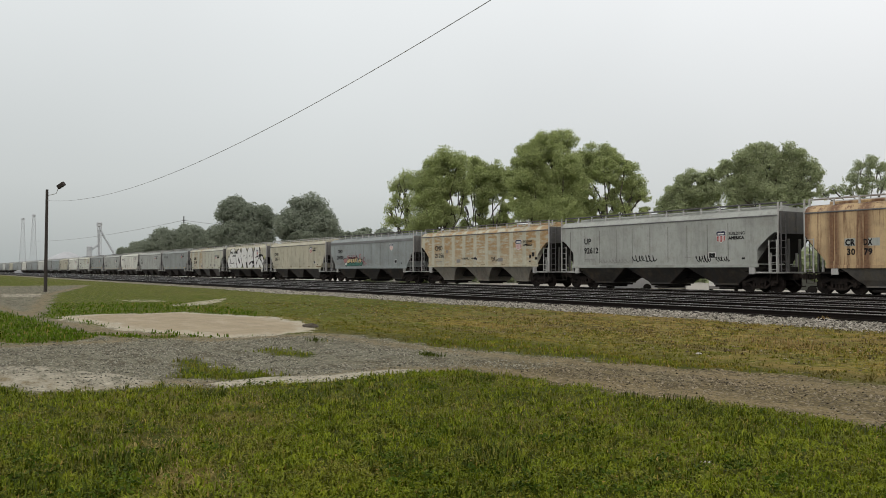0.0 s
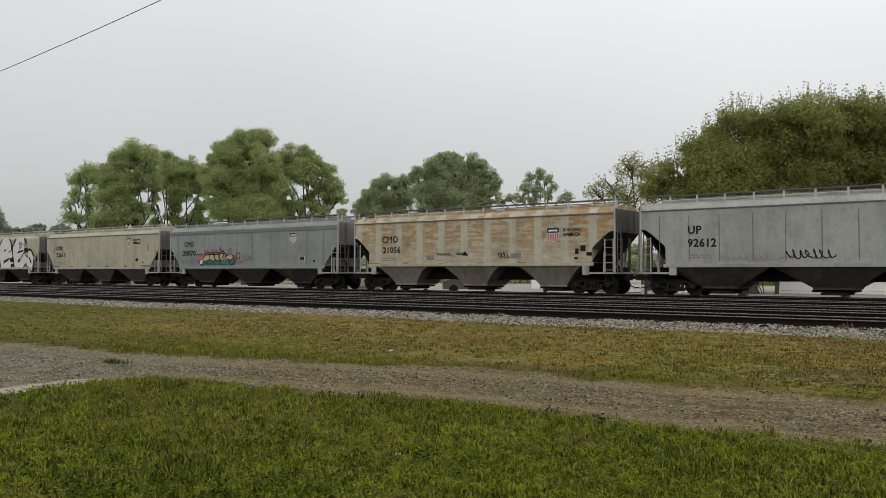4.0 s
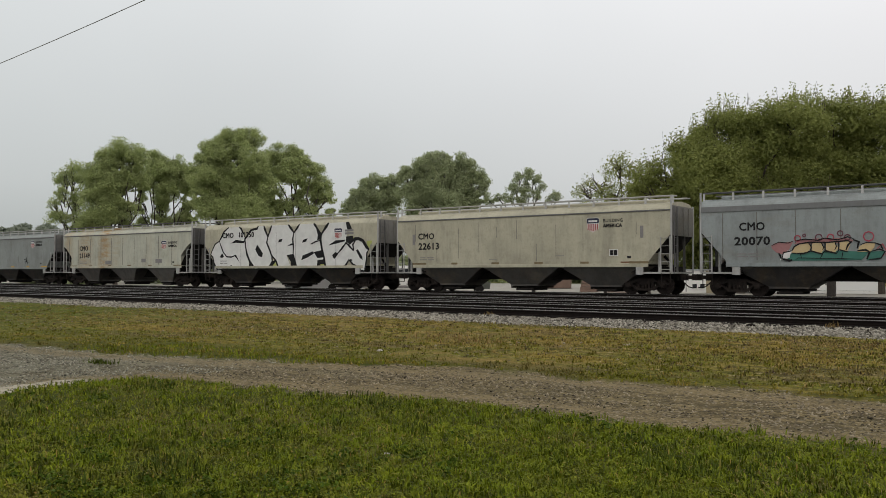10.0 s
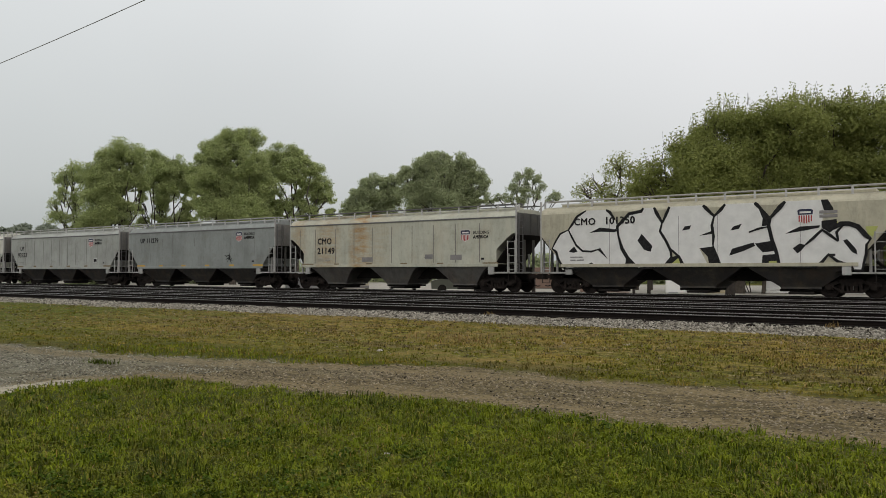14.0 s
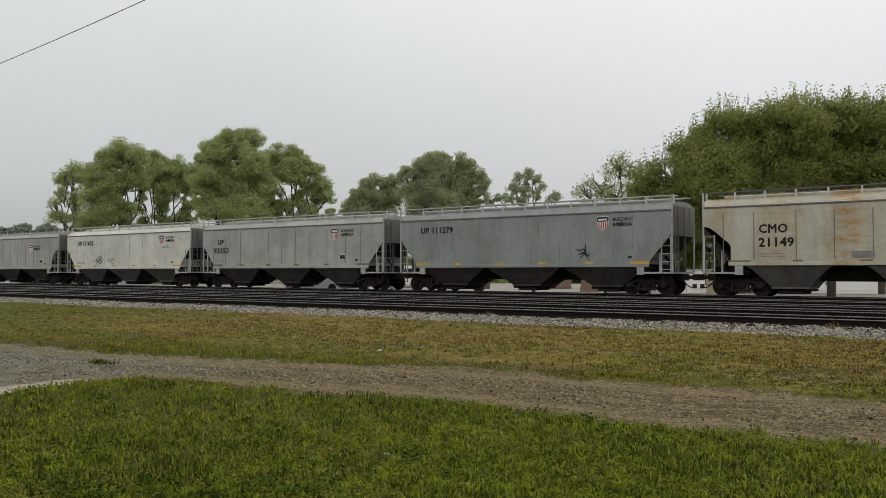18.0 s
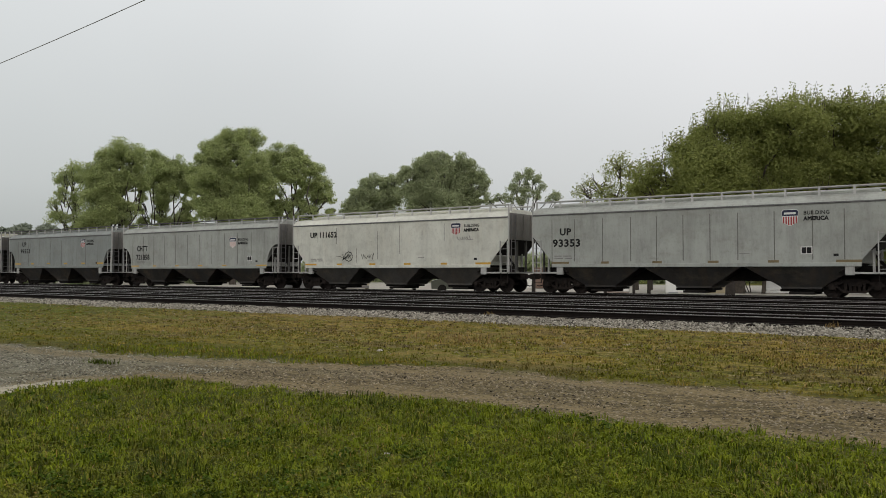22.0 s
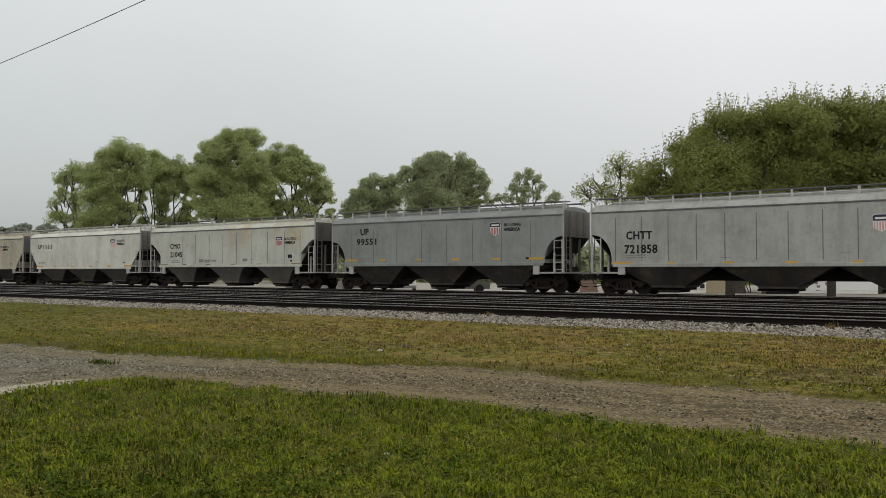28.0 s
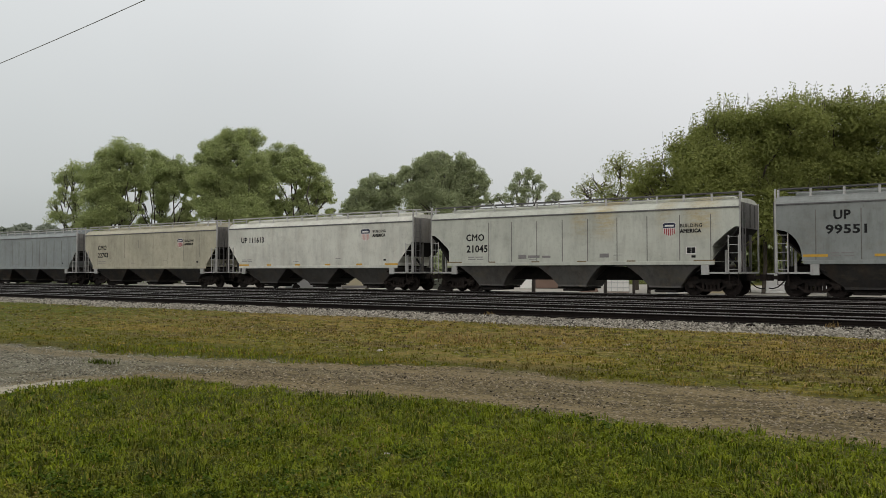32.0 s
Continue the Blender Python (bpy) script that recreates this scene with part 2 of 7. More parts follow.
def box(bm, x0, x1, y0, y1, z0, z1):
    v = [bm.verts.new(p) for p in ((x0, y0, z0), (x1, y0, z0), (x1, y1, z0), (x0, y1, z0),
                                   (x0, y0, z1), (x1, y0, z1), (x1, y1, z1), (x0, y1, z1))]
    for f in ((3, 2, 1, 0), (4, 5, 6, 7), (0, 1, 5, 4), (1, 2, 6, 5), (2, 3, 7, 6), (3, 0, 4, 7)):
        bm.faces.new([v[i] for i in f])
    return bm


def boxed(*a, bevel=0.0):
    bm = box(bmesh.new(), *a)
    if bevel:
        bmesh.ops.bevel(bm, geom=bm.edges[:], offset=bevel, segments=1, affect="EDGES")
    return bm


def prism(bm, outline, axis, lo, hi):
    """A closed outline (two coordinates) drawn out along axis from lo to hi."""
    put = {"x": lambda p, d: (d, p[0], p[1]), "y": lambda p, d: (p[0], d, p[1]), "z": lambda p, d: (p[0], p[1], d)}[axis]
    a = [bm.verts.new(put(p, lo)) for p in outline]
    b = [bm.verts.new(put(p, hi)) for p in outline]
    n = len(outline)
    bm.faces.new(a)
    bm.faces.new(b[::-1])
    for i in range(n):
        bm.faces.new((a[i], b[i], b[(i + 1) % n], a[(i + 1) % n]))
    bmesh.ops.recalc_face_normals(bm, faces=bm.faces[:])
    return bm


def rod(bm, p, q, r, sides=6, r2=None):
    p, q = Vector(p), Vector(q)
    d = q - p
    m = Matrix.Translation((p + q) / 2) @ d.to_track_quat("Z", "Y").to_matrix().to_4x4()
    bmesh.ops.create_cone(bm, cap_ends=True, segments=sides, radius1=r, radius2=r if r2 is None else r2, depth=d.length, matrix=m)
    return bm


def thing(name, m, label, category, group="", kind=""):
    ob = new(name)
    ob.empty_display_size = 0.3
    ob.matrix_world = m
    return tagged(ob, label, category, group, kind)


MESHES = {}


def shared(key, make):
    """One mesh for all alike parts."""
    if key not in MESHES:
        bm = make()
        MESHES[key] = bpy.data.meshes.new(key)
        bm.to_mesh(MESHES[key])
        bm.free()
    return MESHES[key]


# ---------------------------------------------------------------- the train
HW = 1.58           # half width of a car
SLOPE = 1.32        # length of the sloped end sheet, along the car
FACE = -HW          # the side that faces the field


def wheelset_mesh():
    bm = bmesh.new()
    for y in (-0.755, 0.755):
        s = 1 if y > 0 else -1
        rod(bm, (0, y - 0.06, 0), (0, y + 0.06, 0), 0.457, 20)
        rod(bm, (0, y - s * 0.075, 0), (0, y - s * 0.05, 0), 0.485, 20)
        rod(bm, (0, y + s * 0.06, 0), (0, y + s * 0.10, 0), 0.17, 12)
        for a in range(0, 360, 60):
            c, q = math.cos(radians(a)), math.sin(radians(a))
            rod(bm, (0.30 * c, y + s * 0.05, 0.30 * q), (0.30 * c, y + s * 0.075, 0.30 * q), 0.045, 6)
    rod(bm, (0, -1.05, 0), (0, 1.05, 0), 0.085, 10)
    return bm


def truck_mesh():
    """Cast truck: two side frames, a bolster, springs and axle boxes; the origin is on the rail's top."""
    bm = bmesh.new()
    for y in (-1.0, 1.0):
        lo, hi = y - 0.075, y + 0.075
        prism(bm, [(-1.16, 0.50), (-1.10, 0.66), (-0.62, 0.70), (-0.42, 0.80), (0.42, 0.80), (0.62, 0.70), (1.10, 0.66), (1.16, 0.50),
                   (1.02, 0.46), (0.74, 0.50), (0.52, 0.62), (-0.52, 0.62), (-0.74, 0.50), (-1.02, 0.46)], "y", lo, hi)
        prism(bm, [(-0.80, 0.50), (-0.42, 0.20), (0.42, 0.20), (0.80, 0.50), (0.66, 0.50), (0.36, 0.30), (-0.36, 0.30), (-0.66, 0.50)], "y", lo, hi)
        for x in (-0.36, 0.36):
            box(bm, x - 0.06, x + 0.06, lo, hi, 0.28, 0.66)
        for x in (-0.17, 0.0, 0.17):
            rod(bm, (x, y, 0.28), (x, y, 0.52), 0.07, 8)
        for x in (-0.89, 0.89):
            box(bm, x - 0.15, x + 0.15, y - 0.10, y + 0.12, 0.34, 0.56)
    box(bm, -0.28, 0.28, -1.08, 1.08, 0.50, 0.74)
    return bm


def sideframe_cap_mesh():
    return rod(bmesh.new(), (0, 0, 0), (0, -0.07, 0), 0.12, 10)


def coupler_mesh():
    bm = bmesh.new()
    box(bm, -0.35, 0.25, -0.17, 0.17, -0.16, 0.16)
    box(bm, 0.25, 0.55, -0.09, 0.09, -0.09, 0.09)
    prism(bm, [(0.52, -0.14), (0.66, -0.17), (0.80, -0.10), (0.80, 0.02), (0.68, 0.05), (0.70, 0.15), (0.58, 0.17), (0.52, 0.12)], "z", -0.15, 0.15)
    return bm


def hose_mesh():
    bm = bmesh.new()
    pts = [(0.0, -0.35, 0.0), (0.18, -0.33, -0.22), (0.38, -0.30, -0.40), (0.58, -0.28, -0.46), (0.76, -0.28, -0.44)]
    for p, q in zip(pts, pts[1:]):
        rod(bm, p, q, 0.028, 6)
    return bm


def ladder_stiles_mesh(h, w):
    bm = bmesh.new()
    for x in (0.0, w):
        box(bm, x - 0.025, x + 0.025, -0.02, 0.02, 0.0, h)
    return bm


def rung_mesh(w):
    return rod(bmesh.new(), (0, 0, 0), (w, 0, 0), 0.014, 6)


def lettering(name, text, size, x, z, parent, material, y=FACE - 0.010, bold=0.016, width=0.0, label=""):
    """Painted capitals of a given height, drawn out or squeezed to a given width."""
    cu = bpy.data.curves.new(name, "FONT")
    cu.body, cu.size, cu.offset, cu.extrude = text, size / 0.69, 0.0 if "M" in text else bold, 0.002
    if "M" in text:
        cu.bevel_depth, cu.bevel_resolution = 0.011, 0
    cu.space_character, cu.resolution_u = 1.06, 2
    cu.materials.append(material)
    ob = new(name, cu)
    bpy.context.view_layer.update()
    wide = width / ob.dimensions.x if width else 1.0
    ob.parent = parent
    ob.matrix_basis = pose(x, y, z, 90, 0, 0) @ Matrix.Diagonal((wide, 1, 1, 1))
    if label:
        tagged(ob, label)
    return ob


def flat(name, outline, parent, material, y=FACE - 0.010, thick=0.004, label=""):
    bm = bmesh.new()
    prism(bm, outline, "y", y - thick, y)
    return part(name, bm, material, parent, label)


def bars(name, rects, parent, material, y=FACE - 0.009, label=""):
    """Small painted oblongs, each a part of its own."""
    for x, z, w, h in rects:
        ob = part(name, box(bmesh.new(), x, x + w, y - 0.003, y, z, z + h), material, parent, label)
    return ob


def emblem(car, x, z, w, faded, lift=0.0):
    """A shield of stripes under a dark cap, its top left corner at x, z."""
    h = w * 1.04
    back = flat("emblem", [(x, z - h * 0.10), (x + w * 0.12, z), (x + w * 0.88, z), (x + w, z - h * 0.10), (x + w * 0.96, z - h * 0.42),
                           (x + w * 0.93, z - h * 0.78), (x + w * 0.5, z - h), (x + w * 0.07, z - h * 0.78), (x + w * 0.04, z - h * 0.42)],
                car, M_WHITE, FACE - 0.006 - lift, label="striped shield emblem under a dark cap")
    for n in range(6):
        a = x + w * (0.09 + n * 0.147)
        flat("stripe", [(a, z - h * 0.42), (a + w * 0.085, z - h * 0.42), (a + w * 0.085, z - h * (0.82 + 0.06 * min(n, 5 - n))),
                        (a, z - h * (0.80 + 0.06 * min(n, 5 - n)))], back, M_PINK if faded else M_RED, FACE - 0.011 - lift)
    flat("cap", [(x + w * 0.02, z - h * 0.12), (x + w * 0.14, z - h * 0.03), (x + w * 0.86, z - h * 0.03), (x + w * 0.98, z - h * 0.12),
                 (x + w * 0.95, z - h * 0.38), (x + w * 0.05, z - h * 0.38)], back, M_BLUE, FACE - 0.011 - lift)
    bars("cap_bar", [(x + w * 0.16, z - h * 0.29, w * 0.68, h * 0.12)], back, M_WHITE, FACE - 0.016 - lift)


def hopper_car(right, left, color, bays, mark=(), style="slope", seams=(), logo=None, reflectors=None, label="", sill=1.5, ends=None, near=True, faint=False, chord=0.07, arch=False, panel=None):
    """A three-bay covered hopper between its end posts at right and left (metres along the track at 6 s)."""
    L = right - left
    hl = L / 2
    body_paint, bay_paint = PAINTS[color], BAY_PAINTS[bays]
    car = thing("covered_hopper_car", pose((right + left) / 2, TRAIN_Y, RAIL), label, "hopper car", "cars of the freight train")
    car["reach"] = L
    # body below the eaves: vertical sides, sloped end sheets
    zs, ze, zt = sill, 2.94, 4.14
    bm = bmesh.new()
    if style == "round":
        ze = 3.02
        a = [(-hl, zt), (-hl, ze)] + [(-hl + 0.02 + 1.08 * math.sin(radians(q)), 1.72 + (ze - 1.72) * math.cos(radians(q))) for q in (20, 35, 50, 65, 78, 90)] + [(-hl + 1.08, zs)]
    elif style == "cage":
        ze = 3.22
        a = [(-hl, zt), (-hl, ze), (-hl + 0.22, ze), (-hl + 0.55, ze - 0.22), (-hl + 1.18, 2.44), (-hl + 1.26, 2.30), (-hl + 1.26, zs)]
    else:
        a = [(-hl, zt), (-hl, ze), (-hl + 0.06, ze), (-hl + 1.14, 1.66), (-hl + 1.17, zs)]
    prism(bm, a + [(-x, z) for x, z in a[::-1]], "y", -HW, HW)
    part("body", bm, body_paint, car)
    # end sheets, a hand proud of the body's ends, with dust and painted shade
    for s in (-1, 1):
        x0, x1 = sorted((s * (hl + 0.002), s * (hl + 0.03)))
        bm = boxed(x0, x1, -HW + 0.06, HW - 0.06, ze - 0.05, zt + 0.22)
        for y in (-0.8, 0.0, 0.8):
            box(bm, min(x0, x1 + 0.05 * s), max(x1, x1 + 0.05 * s), y - 0.04, y + 0.04, ze, zt + 0.15)
        part("end_sheet", bm, M_END if ends == "dark" or style == "cage" else M_END_DUSTY, car, "dusty end sheet, darkened for shade on some cars")
    # roof
    prof = [(-HW, zt + 0.002), (-HW + 0.05, zt + 0.10), (-HW + 0.16, zt + 0.23), (-HW + 0.33, zt + 0.33), (-HW + 0.64, zt + 0.41), (-0.5, zt + 0.44), (0.0, zt + 0.46)]
    prof = prof + [(-y, z) for y, z in prof[-2::-1]]
    bm = prism(bmesh.new(), prof, "x", -hl, hl)
    part("roof", bm, body_paint, car)
    for s in (-1, 1):
        a, b = sorted((s * HW, s * (HW + 0.035)))
        if chord or s > 0:
            part("top_chord", boxed(-hl + 0.03, hl - 0.03, a, b, zt + 0.02 - (chord or 0.07), zt + 0.02, bevel=0.008), M_TRIM_DARK if chord < 0.1 else PAINTS["slate"], car)
        part("side_sill", boxed(-hl + (SLOPE - 0.16), hl - (SLOPE - 0.16), a, b + 0.02 * (s > 0),
                                zs - 0.14, zs + 0.03, bevel=0.01), body_paint, car)
    # running boards on brackets along both sides of the hatches
    nb = max(8, round(L / 1.38))
    post = shared("bracket", lambda: boxed(-0.045, 0.045, -0.03, 0.03, -0.40, 0.0))
    for s in (-1, 1):
        board = part("running_board", boxed(-hl + 0.02, hl - 0.02, s * 0.95 - 0.27, s * 0.95 + 0.27, zt + 0.69, zt + 0.735), M_GRATE if style == "slope" and chord < 0.1 else M_TRIM_DARK, car)
        if s < 0:
            for k in range(nb + 1):
                ob = part_mesh("bracket", post, M_GRATE, board)
                ob.location = (-hl + 0.05 + (L - 0.1) * k / nb, -1.18, zt + 0.69)
    part("roof_hatch", boxed(-hl + 0.6, hl - 0.6, -0.32, 0.32, zt + 0.44, zt + 0.60, bevel=0.03), body_paint, car)
    # hopper bays and their outlet gates
    pitch = (L - 2.5) / 3
    for k in (-1, 0, 1):
        c = k * pitch
        bm = bmesh.new()
        half = pitch / 2
        rings = []
        shape = ((half - 0.30, HW - 0.04, zs - 0.10), (half - 0.62, HW - 0.08, zs - 0.16), (half - 0.90, HW - 0.14, zs - 0.32), (1.16, HW - 0.34, zs - 0.72), (0.82, 1.05, 0.44), (0.80, 1.05, 0.36)) if arch else \
                ((half - 0.03, HW - 0.05, zs - 0.10), (half - 0.16, HW - 0.07, zs - 0.20), (0.88, 1.06, 0.46), (0.84, 1.05, 0.36))
        for w, hy, z in shape:
            rings.append([bm.verts.new((c + sx * w, sy * hy, z)) for sx, sy in ((-1, -1), (1, -1), (1, 1), (-1, 1))])
        for p, q in zip(rings, rings[1:]):
            for i in range(4):
                bm.faces.new((p[i], p[(i + 1) % 4], q[(i + 1) % 4], q[i]))
        bm.faces.new(rings[0][::-1])
        bm.faces.new(rings[-1])
        bmesh.ops.recalc_face_normals(bm, faces=bm.faces[:])
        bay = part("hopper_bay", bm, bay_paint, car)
        part("outlet_gate", boxed(c - 0.95, c + 0.80, -0.85, 0.85, 0.24, 0.35, bevel=0.02), M_FRAME, bay)
        part("gate_frame", boxed(c - 0.55, c + 0.55, -1.0, 0.6, 0.12, 0.235, bevel=0.02), M_FRAME, bay)
        part("latch", boxed(c - 0.10, c + 0.10, -1.26, -1.16, zs - 0.62, zs - 0.55), M_FRAME, bay)
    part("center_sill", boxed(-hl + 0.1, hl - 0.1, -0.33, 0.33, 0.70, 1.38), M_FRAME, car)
    # sloped sheets under the ends and the frame that carries them
    for s in (-1, 1):
        a, b = sorted((s * (hl - SLOPE - 0.45), s * (hl + 0.04)))
        part("end_platform", boxed(a, b, -HW + 0.02, HW - 0.02, 1.03, 1.12, bevel=0.01), M_TRIM if ends != "dark" else M_FRAME, car)
        # the underside of the slope sheet, its shade put into a near-black colour
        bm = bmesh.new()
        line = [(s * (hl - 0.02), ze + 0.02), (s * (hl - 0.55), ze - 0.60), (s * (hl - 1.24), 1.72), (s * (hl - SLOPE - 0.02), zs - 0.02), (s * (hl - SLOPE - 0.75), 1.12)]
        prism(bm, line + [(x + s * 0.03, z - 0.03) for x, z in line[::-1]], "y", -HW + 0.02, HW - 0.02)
        part("slope_sheet", bm, M_FRAME, car, "slope sheet under the end, its shade painted near black")
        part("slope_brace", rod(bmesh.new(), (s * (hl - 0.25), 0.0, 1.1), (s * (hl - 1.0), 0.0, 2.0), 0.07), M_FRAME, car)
        for y in (-1.15, 1.15):
            part("slope_post", boxed(s * hl - 0.75 * s - 0.05, s * hl - 0.75 * s + 0.05, y - 0.05, y + 0.05, 1.1, 2.15), M_TRIM, car)
        for y in (-0.5, 0.5):
            part("slope_post", boxed(s * hl - 0.1 * s - 0.05, s * hl - 0.1 * s + 0.05, y - 0.06, y + 0.06, 1.1, 2.9), M_END, car)
        part("platform_bracket", boxed(s * (hl - SLOPE - 0.30) - 0.18, s * (hl - SLOPE - 0.30) + 0.18, FACE - 0.02, FACE + 0.10, 0.98, zs - 0.10, bevel=0.01), M_TRIM, car)
        part("corner_post", boxed(s * hl - 0.035, s * hl + 0.035, -HW - 0.015, -HW + 0.075, 1.1, zt + 0.70, bevel=0.006), M_TRIM, car)
        part("corner_post", boxed(s * hl - 0.035, s * hl + 0.035, HW - 0.075, HW + 0.015, 1.1, zt + 0.3, bevel=0.006), M_TRIM, car)
        # ladder at the near corner
        w = 0.46
        x0 = hl - w - 0.06 if s > 0 else -hl + 0.06
        lad = part_mesh("ladder", shared("ladder_stiles", lambda: ladder_stiles_mesh(1.75, 0.46)), M_TRIM, car)
        lad.location = (x0, FACE - 0.02, 1.08)
        for k in range(5):
            ob = part_mesh("rung", shared("rung", lambda: rung_mesh(0.46)), M_TRIM, lad)
            ob.location = (0, 0, 0.16 + 0.38 * k)
        step = part_mesh("stirrup_step", shared("stirrup", lambda: box(box(box(bmesh.new(), 0, 0.03, -0.02, 0.02, -0.5, 0.0), 0.43, 0.46, -0.02, 0.02, -0.5, 0.0), 0, 0.46, -0.02, 0.02, -0.53, -0.5)), M_TRUCK, car)
        step.location = (x0, FACE + 0.03, 1.06)
        # ladder up the end sheet
        el = part_mesh("end_ladder", shared("end_ladder", lambda: ladder_stiles_mesh(3.2, 0.42)), M_TRIM_DARK, car)
        el.matrix_basis = pose(s * (hl + 0.09), -1.42, 1.1, 0, 0, 90)
        if near:
            for k in range(8):
                ob = part_mesh("rung", shared("rung_b", lambda: rung_mesh(0.42)), M_TRIM_DARK, el)
                ob.location = (0, 0, 0.16 + 0.38 * k)
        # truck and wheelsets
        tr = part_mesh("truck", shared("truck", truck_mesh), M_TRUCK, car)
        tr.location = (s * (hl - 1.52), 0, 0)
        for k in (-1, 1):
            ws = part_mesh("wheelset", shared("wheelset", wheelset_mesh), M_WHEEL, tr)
            ws.location = (k * 0.89, 0, 0.457)
            WHEELS.append((k, ws))
            cap = part_mesh("bearing_cap", shared("bearing_cap", sideframe_cap_mesh), M_TRUCK, tr)
            cap.location = (k * 0.89, -1.11, 0.457)
        cp = part_mesh("coupler", shared("coupler", coupler_mesh), M_TRUCK, car)
        cp.matrix_basis = pose(s * (hl - 0.02), 0, 0.86, 0, 0, 0 if s > 0 else 180)
        ho = part_mesh("brake_hose", shared("brake_hose", hose_mesh), M_FRAME, car)
        ho.matrix_basis = pose(s * hl, 0, 0.80, 0, 0, 0 if s > 0 else 180)
    # brake gear on the platform at one end
    bm = bmesh.new()
    rod(bm, (-hl + 0.55, 0.2, 1.35), (-hl + 1.15, 0.2, 1.35), 0.19, 10)
    box(bm, -hl + 0.6, -hl + 0.7, 0.1, 0.3, 1.1, 1.35)
    part("brake_cylinder", bm, M_FRAME, car)
    bm = bmesh.new()
    bmesh.ops.create_cone(bm, cap_ends=False, segments=16, radius1=0.28, radius2=0.28, depth=0.03, matrix=pose(0, 0, 0, 0, 90, 0))
    for q in range(0, 180, 60):
        c, d = 0.28 * math.cos(radians(q)), 0.28 * math.sin(radians(q))
        rod(bm, (0, -c, -d), (0, c, d), 0.014, 5)
    bw = part("brake_wheel", bm, M_FRAME, car)
    bw.location = (-hl - 0.12, 0.5, 2.5)
    # weld seams between the side sheets
    for k, x in enumerate(seams):
        if faint:
            lo, hi = ((2.9, 3.9), (1.9, 3.6), (3.0, 3.6), (1.7, 2.6), (2.2, 3.9))[(k * 3 + len(seams)) % 5]
            sm = shared("faint_seam_%d" % (lo * 10 + hi), lambda: boxed(-0.012, 0.012, FACE - 0.006, FACE + 0.01, lo, hi))
        else:
            sm = shared("rib_seam" if color == "orange" else "seam", lambda: boxed(-0.020, 0.020, FACE - 0.008, FACE + 0.01, 1.66, zt - 0.30))
        if not sm.materials:
            sm.materials.append(M_RIB if color == "orange" else M_SEAM)
        ob = part_mesh("weld_seam", sm, None, car)
        ob.location = (-hl + x, 0, 0)
    # lettering: (text, from the left end, foot, height, width) for each line
    for text, x, z, h, w in mark:
        lettering("reporting_mark" if text.isalpha() else "car_number", text, h, -hl + x, z, car, M_BLACK, width=w, label="black painted capitals" if text.isalpha() else "black painted car number")
    if mark:
        x = -hl + mark[-1][1]
        for dx, dz, w in ((0.1, 1.92, 0.42), (0.6, 1.92, 0.5), (0.1, 1.80, 0.5), (0.7, 1.80, 0.42)):
            bars("stencil_line", [(x + dx, dz, w, 0.05)], car, M_STENCIL)
    if logo:
        kind, x, z, w = logo
        x = hl - x
        emblem(car, x, z, w, kind in ("faded", "bare"), 0.012 if kind == "over" else 0.0)
        if kind not in ("bare", "over"):
            for word, dz in (("BUILDING", 0.25), ("AMERICA", 0.50)):
                lettering("slogan", word, 0.165, x + w + 0.20, z - dz, car, M_BLACK, bold=0.004, width=1.04)
    if panel:
        x, z = hl - panel[0], panel[1]
        box_ = bars("stencil_panel", [(x, z, 0.48, 0.34)], car, M_WHITE, FACE - 0.006, "white-edged black stencil panel")
        for k in (0, 1):
            bars("stencil_face", [(x + 0.04 + 0.21 * k, z + 0.035, 0.19, 0.27)], box_, M_BLACK, FACE - 0.012)
    bars("stencil_mark", [(hl - 2.25, 1.80, 0.20, 0.11)], car, M_BLACK)
    bars("stencil_mark", [(hl - 6.2, 1.95, 0.45, 0.03)], car, M_STENCIL)
    bars("stencil_mark", [(-hl + 6.5, 1.78, 0.5, 0.03)], car, M_STENCIL)
    # reflective strips along the sill, longer at both ends
    if reflectors:
        tone, low = reflectors
        for k, (x, w) in enumerate(((1.15, 1.0), (3.95, 0.42), (6.65, 0.48), (9.35, 0.5), (12.05, 0.46), (L - 2.15, 1.0))):
            part("reflector", boxed(-hl + x, -hl + x + w, FACE - 0.010, FACE + 0.01, low, low + 0.11), tone, car, "yellow reflective strip" if tone is M_YELLOW else "dirty reflective strip")
    CARS.append((car, (right + left) / 2))
    return car, hl


CARS, WHEELS = [], []


def ribbon(name, pts, width, parent, material, y, label=""):
    """A flat painted stroke of even width along a bent line."""
    bm = bmesh.new()
    sides = []
    for k, (x, z) in enumerate(pts):
        a, c = Vector(pts[max(0, k - 1)]), Vector(pts[min(len(pts) - 1, k + 1)])
        d = (c - a).normalized()
        n = Vector((-d.y, d.x)) * width / 2 * (0.6 if k in (0, len(pts) - 1) else 1.0)
        sides.append([bm.verts.new((x + s * n.x, yy, z + s * n.y)) for s, yy in ((1, y), (-1, y), (-1, y + 0.004), (1, y + 0.004))])
    for p, q in zip(sides, sides[1:]):
        for i in range(4):
            bm.faces.new((p[i], p[(i + 1) % 4], q[(i + 1) % 4], q[i]))
    bm.faces.new(sides[0][::-1])
    bm.faces.new(sides[-1])
    bmesh.ops.recalc_face_normals(bm, faces=bm.faces[:])
    return part(name, bm, material, parent, label)


